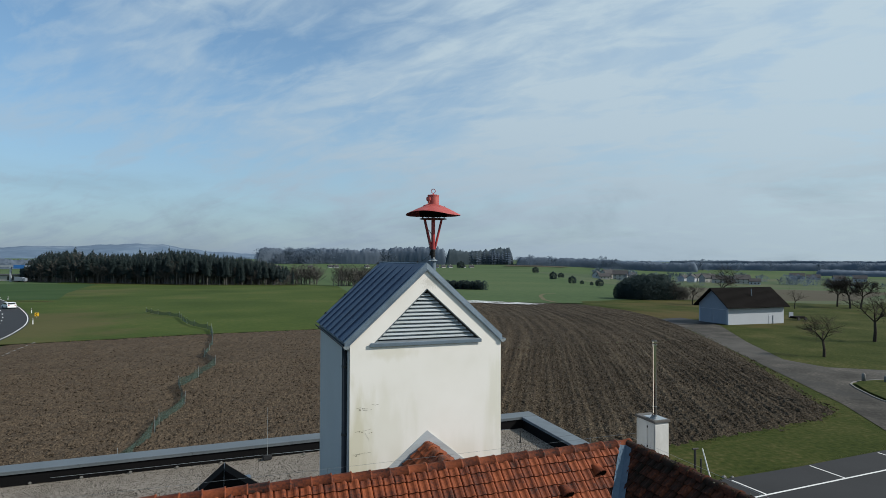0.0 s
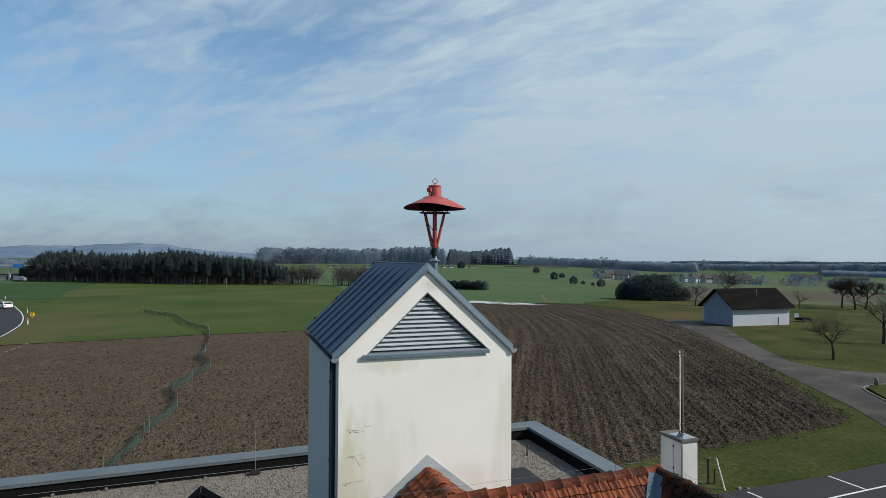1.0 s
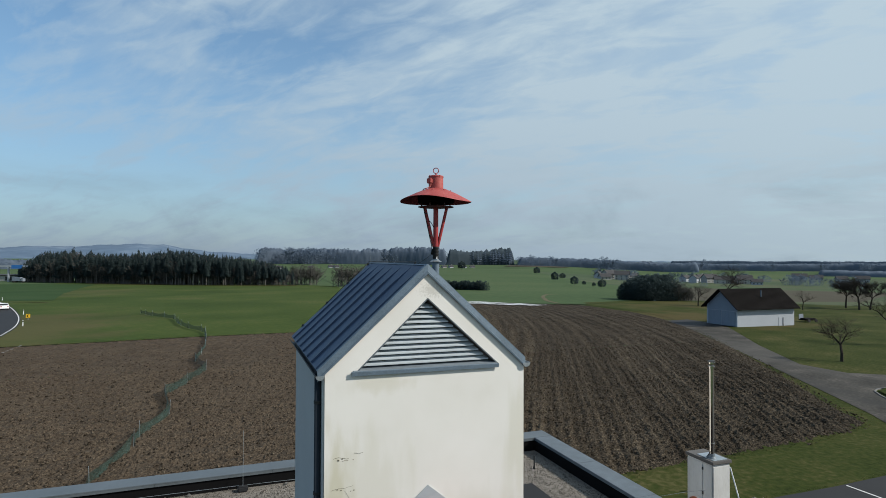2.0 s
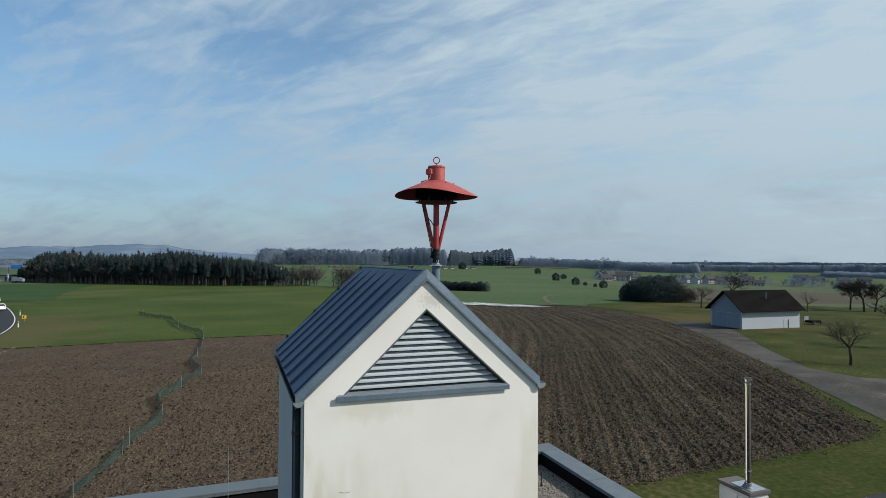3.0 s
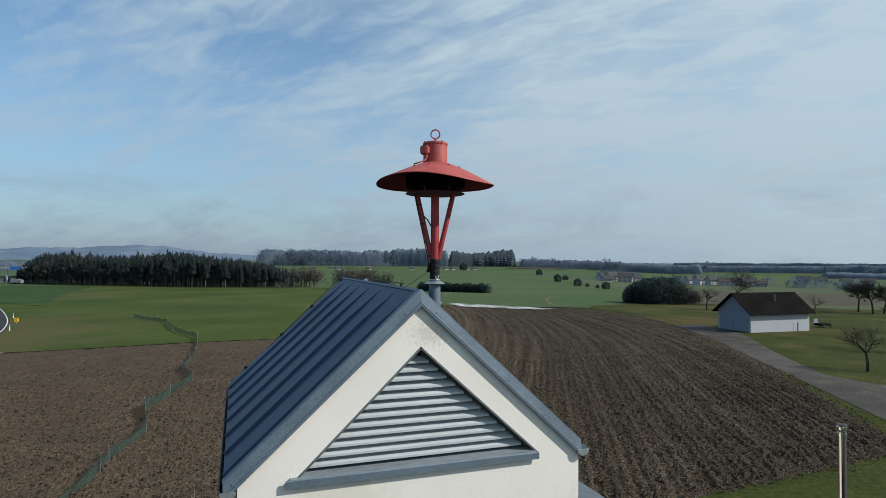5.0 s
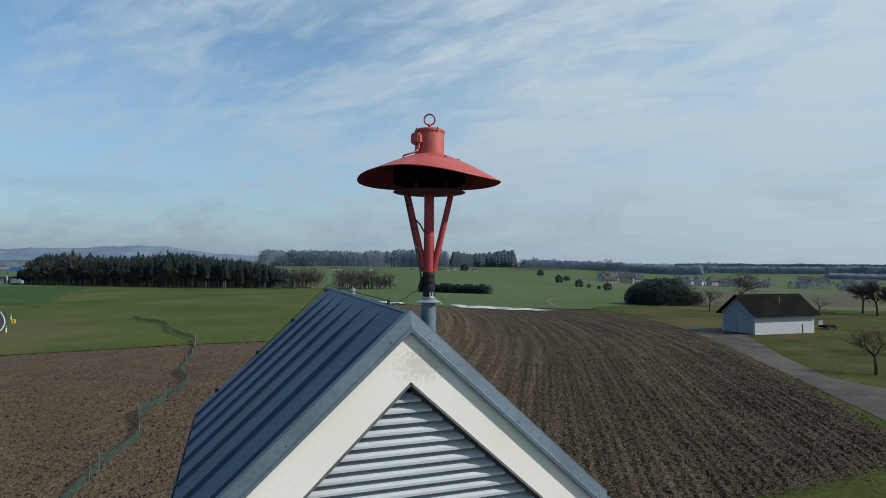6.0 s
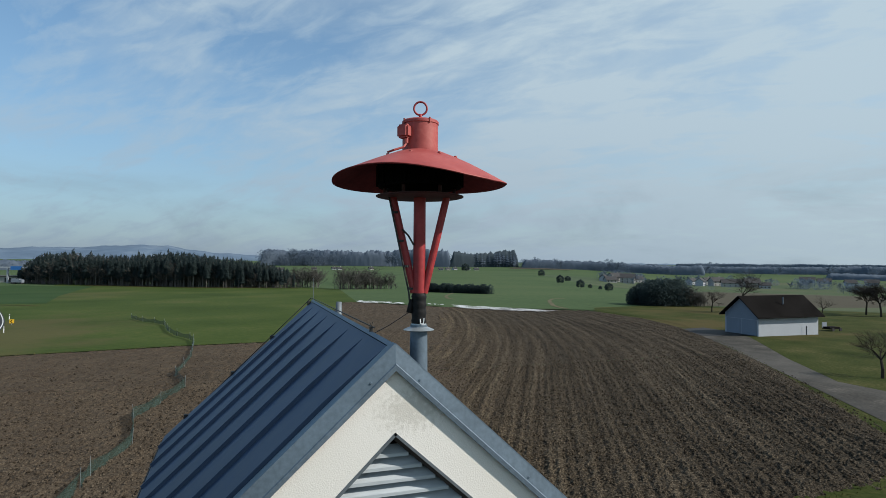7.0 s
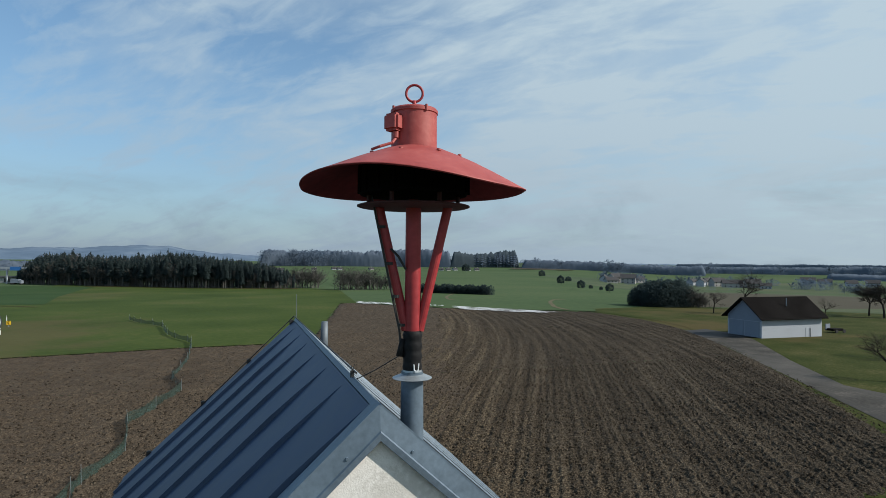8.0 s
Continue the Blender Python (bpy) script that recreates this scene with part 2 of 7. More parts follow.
M["roof_tile"] = material("roof_tile", [(0.30, (0.0176, 0.0080, 0.0051)), (0.40, (0.0770, 0.0180, 0.0076)), (0.54, (0.1562, 0.0360, 0.0110)), (0.72, (0.2310, 0.0580, 0.0179))], 0.72, large=3.5, fine=26, mix_large=0.5, bump=0.4, bump_size=0.006, piece=0.20, gloss=0.3)
# old wing tiles: moss, plus the slope's shade put into a darker brown
M["shaded_mossy_tile"] = material("shaded_mossy_tile", [(0.36, (0.009, 0.007, 0.005)), (0.52, (0.030, 0.012, 0.008)), (0.64, (0.070, 0.022, 0.011)), (0.78, (0.15, 0.052, 0.026))], 0.9, large=3.0, fine=22, mix_large=0.55, bump=0.5, bump_size=0.01, piece=0.16, gloss=0.15)
M["moss"] = material("moss", [(0.35, (0.016, 0.013, 0.008)), (0.6, (0.050, 0.043, 0.022)), (0.75, (0.15, 0.14, 0.11))], 0.95, large=6, fine=40, island=0.5, gloss=0.05)
M["flashing"] = material("flashing", tones((0.080, 0.120, 0.165), 0.2), 0.8, 0.0, large=2, fine=20, bump=0.05, gloss=0.2)
M["parapet_cap"] = material("parapet_cap", tones((0.118, 0.138, 0.152), 0.18), 0.55, 0.3, large=0.8, fine=12, bump=0.05)
M["bitumen"] = material("bitumen", tones((0.006, 0.006, 0.0065), 0.3), 0.9, fine=30, gloss=0.1)
M["gravel"] = material("gravel", [(0.28, (0.0189, 0.0155, 0.0120)), (0.44, (0.0568, 0.0473, 0.0370)), (0.60, (0.1032, 0.0877, 0.0705)), (0.78, (0.2150, 0.1935, 0.1677))], 0.9, large=1.0, fine=30, mix_large=0.2, bump=0.9, bump_size=0.03, detail=2, island=0.6)
M["chimney_plate"] = material("chimney_plate", [(0.28, (0.42, 0.41, 0.39)), (0.5, (0.52, 0.515, 0.50)), (0.75, (0.58, 0.575, 0.56))], 0.75, large=3.0, fine=30, mix_large=0.7, stretch=(1, 1, 0.35))
M["earth"] = material("earth", [(0.35, (0.0112, 0.0086, 0.0060)), (0.44, (0.0482, 0.0356, 0.0230)), (0.55, (0.0829, 0.0616, 0.0400)), (0.66, (0.2128, 0.1674, 0.1100))], 0.95, large=0.3, fine=10, mix_large=0.12, bump=1.0, bump_size=0.12, detail=6, gloss=0.08, furrow=0.30,
                      second=[(0.35, (0.006, 0.0048, 0.0036)), (0.45, (0.027, 0.0213, 0.015)), (0.56, (0.051, 0.0405, 0.0288)), (0.68, (0.118, 0.096, 0.070))])
M["harrowed"] = material("harrowed", [(0.34, (0.0127, 0.0100, 0.0073)), (0.42, (0.0437, 0.0328, 0.0237)), (0.55, (0.0673, 0.0519, 0.0373)), (0.70, (0.1092, 0.0874, 0.0637))], 0.95, large=0.25, fine=11, mix_large=0.16, bump=1.0, bump_size=0.06, detail=5, gloss=0.08, furrow=0.05)
M["lawn"] = material("lawn", [(0.34, (0.0185, 0.0270, 0.0057)), (0.47, (0.0310, 0.0419, 0.0095)), (0.55, (0.0442, 0.0489, 0.0142)), (0.66, (0.0777, 0.0718, 0.0285))], 0.95, large=0.16, fine=3.0, mix_large=0.5, bump=0.8, bump_size=0.06, detail=8, gloss=0.06)
M["crop"] = material("crop", [(0.32, (0.0291, 0.0437, 0.0109)), (0.45, (0.0391, 0.0601, 0.0146)), (0.56, (0.0528, 0.0728, 0.0191)), (0.68, (0.0837, 0.0837, 0.0328))], 0.95, large=0.035, fine=1.2, mix_large=0.62, bump=0.7, bump_size=0.06, detail=9, gloss=0.06)
M["dry_grass"] = material("dry_grass", [(0.28, (0.0320, 0.0294, 0.0090)), (0.5, (0.0544, 0.0448, 0.0173)), (0.75, (0.0896, 0.0672, 0.0320))], 0.95, large=0.15, fine=2.5, mix_large=0.55, bump=0.6, bump_size=0.05, detail=8, gloss=0.06)
# haze over the far fields put in as a paler, bluer green
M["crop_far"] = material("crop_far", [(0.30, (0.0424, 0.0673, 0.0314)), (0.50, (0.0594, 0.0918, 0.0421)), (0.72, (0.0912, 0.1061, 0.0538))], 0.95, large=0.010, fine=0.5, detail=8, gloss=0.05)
M["asphalt"] = material("asphalt", tones((0.0196, 0.0203, 0.0224), 0.22), 0.85, large=0.35, fine=25, bump=0.3, bump_size=0.006, gloss=0.3)
M["track"] = material("track", [(0.34, (0.0172, 0.0158, 0.0131)), (0.44, (0.0333, 0.0306, 0.0264)), (0.55, (0.0529, 0.0485, 0.0424)), (0.67, (0.1035, 0.0917, 0.0781))], 0.9, large=0.30, fine=4, mix_large=0.55, bump=0.3, bump_size=0.01, gloss=0.2)
soiled(M["track"], (60.0, 55.0, 0.0), (9.0, 30.0, 9.0), (0.085, 0.080, 0.073), 0.45, 0.35, (1, 0.4, 1))
soiled(M["track"], (46.0, 41.0, 0.0), (6.0, 12.0, 9.0), (0.030, 0.030, 0.029), 0.6, 0.5, (1, 0.6, 1))
M["tuft"] = material("tuft", [(0.3, (0.0562, 0.0700, 0.0200)), (0.5, (0.0938, 0.1063, 0.0350)), (0.7, (0.1875, 0.1625, 0.0813))], 0.95, large=0.2, fine=2, island=0.6, bump=0, gloss=0.05)
M["clod"] = material("clod", [(0.3, (0.022, 0.017, 0.012)), (0.5, (0.060, 0.046, 0.033)), (0.7, (0.105, 0.084, 0.062))], 0.95, large=0.3, fine=20, island=0.6, bump=0.4, bump_size=0.02, gloss=0.06)
soiled(M["lawn"], (88.0, 92.0, 0.0), (26.0, 22.0, 20.0), (0.080, 0.060, 0.026), 0.7, 0.14)
soiled(M["lawn"], (115.0, 125.0, 0.0), (30.0, 16.0, 20.0), (0.075, 0.062, 0.026), 0.7, 0.10)
M["road_paint"] = material("road_paint", tones((0.58, 0.58, 0.57), 0.2), 0.7, fine=12)
M["kerb"] = material("kerb", tones((0.15, 0.147, 0.14), 0.2), 0.85, fine=10)
M["cap_slab"] = material("cap_slab", tones((0.085, 0.080, 0.076), 0.25), 0.85, large=3, fine=30)
# plate and bolts below the hood: their shade put into a dark red
M["shaded_red"] = material("shaded_red", tones((0.060, 0.013, 0.012), 0.3), 0.7, large=4, fine=24)
M["dull_zinc"] = material("dull_zinc", tones((0.125, 0.148, 0.168), 0.22), 0.6, 0.3, large=3, fine=30, bump=0.05)
M["stubble"] = material("stubble", [(0.28, (0.052, 0.048, 0.036)), (0.5, (0.070, 0.062, 0.047)), (0.72, (0.066, 0.074, 0.046))], 0.95, large=0.02, fine=0.8, mix_large=0.6, bump=0.4, bump_size=0.05, detail=8, gloss=0.06)
M["worn_path"] = material("worn_path", tones((0.115, 0.102, 0.066), 0.3), 0.95, large=0.2, fine=2, gloss=0.05)
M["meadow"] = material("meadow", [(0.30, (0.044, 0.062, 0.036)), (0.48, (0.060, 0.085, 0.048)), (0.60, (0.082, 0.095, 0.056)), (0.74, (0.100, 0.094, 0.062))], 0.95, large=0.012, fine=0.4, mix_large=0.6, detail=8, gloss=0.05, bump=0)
M["white_wall"] = material("white_wall", tones((0.345, 0.372, 0.412), 0.08), 0.85, large=0.3, fine=8)
M["dark_roof"] = material("dark_roof", tones((0.0095, 0.0085, 0.0085), 0.35), 0.9, large=0.6, fine=5, gloss=0.06)
M["grey_paint"] = material("grey_paint", tones((0.19, 0.22, 0.265), 0.1), 0.7, fine=6)
M["bark"] = material("bark", tones((0.042, 0.035, 0.029), 0.35), 0.95, fine=12, gloss=0.08)
M["twig"] = material("twig", tones((0.055, 0.046, 0.040), 0.3), 0.95, fine=5, bump=0, gloss=0.08)
# blue-grey cast of needles and bare wood: haze put into the colour
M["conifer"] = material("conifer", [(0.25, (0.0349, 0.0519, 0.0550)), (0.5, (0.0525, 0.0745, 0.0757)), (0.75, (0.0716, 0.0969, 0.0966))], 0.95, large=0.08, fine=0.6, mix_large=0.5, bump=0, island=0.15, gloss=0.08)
M["bare_wood"] = material("bare_wood", [(0.25, (0.047, 0.046, 0.042)), (0.5, (0.080, 0.078, 0.071)), (0.75, (0.118, 0.112, 0.102))], 0.95, large=0.05, fine=0.6, bump=0, island=0.4, gloss=0.08)
# distance haze is put into the far woods as a pale blue-grey base colour
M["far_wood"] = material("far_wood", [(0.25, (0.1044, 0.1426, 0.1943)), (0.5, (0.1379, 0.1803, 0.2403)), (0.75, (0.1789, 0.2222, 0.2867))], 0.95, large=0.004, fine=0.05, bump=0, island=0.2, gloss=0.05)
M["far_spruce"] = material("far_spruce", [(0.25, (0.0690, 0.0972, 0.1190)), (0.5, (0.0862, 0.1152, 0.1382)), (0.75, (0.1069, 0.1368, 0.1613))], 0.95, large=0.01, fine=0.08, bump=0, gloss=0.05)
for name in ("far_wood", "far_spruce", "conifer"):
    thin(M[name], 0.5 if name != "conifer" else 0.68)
M["pale_bark"] = material("pale_bark", tones((0.130, 0.124, 0.114), 0.35), 0.95, fine=12, bump=0, gloss=0.05)
soiled(M["crop"], (-30.0, 112.0, 0.0), (17.0, 50.0, 30.0), (0.088, 0.072, 0.036), 0.6, 0.10)
soiled(M["crop"], (-52.0, 262.0, 0.0), (22.0, 46.0, 30.0), (0.085, 0.078, 0.036), 0.5, 0.05)
M["dark_crop"] = material("dark_crop", [(0.32, (0.024, 0.046, 0.016)), (0.5, (0.032, 0.060, 0.021)), (0.68, (0.046, 0.070, 0.028))], 0.95, large=0.03, fine=1.2, mix_large=0.62, bump=0.7, bump_size=0.06, detail=9, gloss=0.06)
M["snow"] = material("snow", [(0.35, (0.36, 0.36, 0.36)), (0.5, (0.55, 0.56, 0.58)), (0.65, (0.68, 0.70, 0.73))], 0.85, large=0.5, fine=3)
M["car_white"] = material("car_white", tones((0.75, 0.76, 0.77), 0.03), 0.3, fine=4, bump=0)
M["glass_dark"] = material("glass_dark", tones((0.02, 0.022, 0.025), 0.2), 0.08, fine=3, bump=0)
M["tyre"] = material("tyre", tones((0.02, 0.02, 0.02), 0.2), 0.9, bump=0)
M["yellow"] = material("yellow", tones((0.70, 0.42, 0.02), 0.1), 0.5, fine=6, bump=0)
M["house_cream"] = material("house_cream", tones((0.34, 0.335, 0.32), 0.12), 0.9, large=0.3, fine=3)
M["house_roof"] = material("house_roof", tones((0.038, 0.037, 0.040), 0.45), 0.9, large=0.3, fine=3)
# the hills' blue is distance haze put into the base colour
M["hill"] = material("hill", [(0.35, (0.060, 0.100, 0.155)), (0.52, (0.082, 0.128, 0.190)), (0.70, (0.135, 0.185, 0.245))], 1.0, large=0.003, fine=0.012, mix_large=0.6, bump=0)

# ---- shape helpers ----


def part(name, bm, mat, parent=None, label="", smooth=False):
    me = bpy.data.meshes.new(name)
    bmesh.ops.recalc_face_normals(bm, faces=bm.faces)
    bm.to_mesh(me)
    bm.free()
    if smooth:
        for p in me.polygons:
            p.use_smooth = True
    me.materials.append(M[mat])
    ob = new(name, me)
    if parent is not None:
        ob.parent = parent
    if label:
        tagged(ob, label)
    return ob


def raw(name, verts, faces, mat, parent=None, smooth=False):
    me = bpy.data.meshes.new(name)
    me.from_pydata([tuple(v) for v in verts], [], [tuple(f) for f in faces])
    me.update()
    me.materials.append(M[mat])
    if smooth:
        for p in me.polygons:
            p.use_smooth = True
    ob = new(name, me)
    if parent is not None:
        ob.parent = parent
    return ob


def thing(name, label, category, group="", at=(0, 0, 0)):
    ob = new(name)
    ob.location = at
    ob.empty_display_size = 0.2
    return tagged(ob, label, category, group)


def box(bm, x0, x1, y0, y1, z0, z1, bevel=0.0):
    vs = bmesh.ops.create_cube(bm, size=1.0, matrix=Matrix.Translation(((x0 + x1) / 2, (y0 + y1) / 2, (z0 + z1) / 2)) @ Matrix.Diagonal((x1 - x0, y1 - y0, z1 - z0, 1)))["verts"]
    if bevel:
        es = list({e for v in vs for e in v.link_edges})
        bmesh.ops.bevel(bm, geom=es, offset=bevel, segments=2, affect="EDGES")
    return bm


def rod(bm, a, b, r0, r1=None, n=12, caps=True):
    a, b = Vector(a), Vector(b)
    r1 = r0 if r1 is None else r1
    d = b - a
    q = d.to_track_quat("Z", "Y").to_matrix().to_4x4()
    bmesh.ops.create_cone(bm, cap_ends=caps, segments=n, radius1=r0, radius2=r1, depth=d.length, matrix=Matrix.Translation((a + b) / 2) @ q)
    return bm


def lathe(bm, profile, n=48, centre=(0, 0), closed=False):
    """Turns a list of (radius, z) round the upright axis."""
    rings = []
    for r, z in profile:
        rings.append([bm.verts.new((centre[0] + r * math.cos(2 * math.pi * k / n), centre[1] + r * math.sin(2 * math.pi * k / n), z)) for k in range(n)])
    pairs = list(zip(rings, rings[1:])) + ([(rings[-1], rings[0])] if closed else [])
    for a, b in pairs:
        for k in range(n):
            bm.faces.new((a[k], a[(k + 1) % n], b[(k + 1) % n], b[k]))
    return bm


def prism(bm, outline, lift):
    """A closed outline of 3D points pushed out by the vector lift."""
    lift = Vector(lift)
    a = [bm.verts.new(p) for p in outline]
    b = [bm.verts.new(Vector(p) + lift) for p in outline]
    bm.faces.new(a)
    bm.faces.new(list(reversed(b)))
    for k in range(len(a)):
        j = (k + 1) % len(a)
        bm.faces.new((a[j], a[k], b[k], b[j]))
    return bm


def tube(points, r, n=6):
    """A bmesh tube along points."""
    bm = bmesh.new()
    for a, b in zip(points, points[1:]):
        rod(bm, a, b, r, r, n)
    return bm


def vnoise(x, y, seed=0):
    """Smooth value noise in numpy, about 0 to 1."""
    xi, yi = np.floor(x).astype(np.int64), np.floor(y).astype(np.int64)
    fx, fy = x - xi, y - yi
    fx, fy = fx * fx * (3 - 2 * fx), fy * fy * (3 - 2 * fy)

    def h(a, b):
        v = (a * 374761393 + b * 668265263 + seed * 1442695041) & 0x7FFFFFFF
        v = ((v ^ (v >> 13)) * 1274126177) & 0x7FFFFFFF
        return ((v ^ (v >> 16)) & 0xFFFF) / 65535.0

    return (h(xi, yi) * (1 - fx) + h(xi + 1, yi) * fx) * (1 - fy) + (h(xi, yi + 1) * (1 - fx) + h(xi + 1, yi + 1) * fx) * fy


# ---- land ----
FALL = ((0, 0.0), (25, 0.2), (60, 0.43), (110, 0.29), (170, -0.28), (300, -2.35), (450, -2.8), (900, -2.6), (1500, 10.0), (2500, 9.0), (4900, 4.0))


def plan(x, y):
    """Turns a plan point of the surrounding land into the tower's axes."""
    ahead, right = x * 0.326 + y * 0.9455, (x * 0.9455 - y * 0.326) / 1.03
    return ahead * 0.337 + right * 0.9415, ahead * 0.9415 - right * 0.337


def settle(ob, x, y):
    """Moves a thing built at a plan point to where that point lies in the tower's axes."""
    nx, ny = plan(x, y)
    ob.location = (nx - x, ny - y, 0)
    return ob


def land(x, y):
    """The height of the ground; it dips into a valley where the village lies."""
    x, y = np.asarray(x, float), np.asarray(y, float)
    d = np.hypot(x, y)
    right, ahead = x * 0.9415 - y * 0.337, x * 0.337 + y * 0.9415
    u = np.clip((right / np.maximum(ahead, 1.0) - 0.12) / 0.30, 0, 1) * (ahead > 0)
    k = np.clip((d - 260) / 360, 0, 1)
    dip = u * u * (3 - 2 * u) * k * k * (3 - 2 * k)
    return np.interp(d, [q for q, _ in FALL], [z for _, z in FALL]) - 10.0 * dip


def inside(x, y, poly):
    hit = np.zeros(np.shape(x), bool)
    for (ax, ay), (bx, by) in zip(poly, poly[1:] + poly[:1]):
        cross = ((ay > y) != (by > y)) & (x < (bx - ax) * (y - ay) / ((by - ay) if by != ay else 1e-9) + ax)
        hit ^= cross
    return hit


def sheet(name, poly, mat, up, cell, label, kind="structure", turned=True):
    """A patch of ground in plan, cut into cells and laid on the land."""
    poly = [plan(*p) for p in poly] if turned else poly
    bm = bmesh.new()
    bm.faces.new([bm.verts.new((x, y, 0)) for x, y in poly])
    for axis in (0, 1):
        lo, hi = min(p[axis] for p in poly), max(p[axis] for p in poly)
        for k in range(1, int((hi - lo) / cell) + 1):
            co, no = [0, 0, 0], [0, 0, 0]
            co[axis], no[axis] = lo + k * cell, 1
            bmesh.ops.bisect_plane(bm, geom=bm.verts[:] + bm.edges[:] + bm.faces[:], plane_co=co, plane_no=no)
    bmesh.ops.triangulate(bm, faces=bm.faces)
    for v in bm.verts:
        v.co.z = float(land(v.co.x, v.co.y)) + up
    for f in bm.faces:
        f.normal_update()
        if f.normal.z < 0:
            f.normal_flip()
    me = bpy.data.meshes.new(name)
    bm.to_mesh(me)
    bm.free()
    me.materials.append(M[mat])
    return tagged(new(name, me), label, kind=kind)


def ribbon(name, centre, width, mat, up, label, turned=True):
    """A strip of road along a line in plan."""
    centre = [plan(*p) for p in centre] if turned else centre
    pts = []
    for a, b in zip(centre, centre[1:]):
        n = max(1, int(math.dist(a, b) / 4))
        pts += [(a[0] + (b[0] - a[0]) * k / n, a[1] + (b[1] - a[1]) * k / n) for k in range(n)]
    pts.append(centre[-1])
    verts, faces = [], []
    for k, p in enumerate(pts):
        a, b = pts[max(0, k - 1)], pts[min(len(pts) - 1, k + 1)]
        d = Vector((b[0] - a[0], b[1] - a[1])).normalized()
        for s in (-0.5, 0.5):
            x, y = p[0] - d.y * s * width, p[1] + d.x * s * width
            verts.append((x, y, float(land(x, y)) + up))
        if k:
            faces.append((2 * k - 2, 2 * k - 1, 2 * k + 1, 2 * k))
    ob = raw(name, verts, faces, mat)
    return tagged(ob, label, kind="structure")


def curve_through(pts, n=8):
    """A smooth line through plan points."""
    res = []
    p = [pts[0]] + list(pts) + [pts[-1]]
    for i in range(1, len(p) - 2):
        for k in range(n):
            t = k / n
            res.append(tuple(0.5 * (2 * p[i][c] + (p[i + 1][c] - p[i - 1][c]) * t + (2 * p[i - 1][c] - 5 * p[i][c] + 4 * p[i + 1][c] - p[i + 2][c]) * t * t
                                    + (3 * p[i][c] - p[i - 1][c] - 3 * p[i + 1][c] + p[i + 2][c]) * t ** 3) for c in (0, 1)))
    res.append(pts[-1])
    return res


RADII = [0, 12, 25, 40, 60, 75, 90, 110, 125, 140, 155, 170, 200, 230, 265, 300, 340, 380, 415, 450, 520, 600, 700, 800, 900, 1050, 1200, 1350, 1500, 1800, 2150, 2500, 3200, 4000, 4900]
SPOKES = 240
gv, gf = [(0, 0, 0)], []
for r in RADII[1:]:
    for k in range(SPOKES):
        a = 2 * math.pi * k / SPOKES
        gv.append((r * math.cos(a), r * math.sin(a), float(land(r * math.cos(a), r * math.sin(a))) - 0.16))
for k in range(SPOKES):
    gf.append((0, 1 + k, 1 + (k + 1) % SPOKES))
    for j in range(len(RADII) - 2):
        a, b = 1 + j * SPOKES, 1 + (j + 1) * SPOKES
        gf.append((a + k, b + k, b + (k + 1) % SPOKES, a + (k + 1) % SPOKES))
tagged(raw("ground", gv, gf, "crop_far"), "green winter fields over gently falling land", kind="structure")

# ---- fields and roads ----
PLOUGH = [(-60, 27.5), (-10, 27.3), (19, 27.2), (30, 28.0), (38, 28.6), (41.4, 29.85), (43.5, 33.8), (46.6, 38.1), (51.2, 45.0), (61.4, 61.4), (74.4, 85.2), (78.5, 95.2), (82.5, 108), (83.3, 130.4),
          (74.2, 136), (51, 151), (40.4, 164), (33.1, 177), (26.6, 178), (9.84, 92.64), (-8, 91.5), (-20.8, 89.4), (-31, 88), (-32, 72)]
PLOUGH = [plan(*p) for p in PLOUGH]
FURROW = Vector((0.490, 0.872))


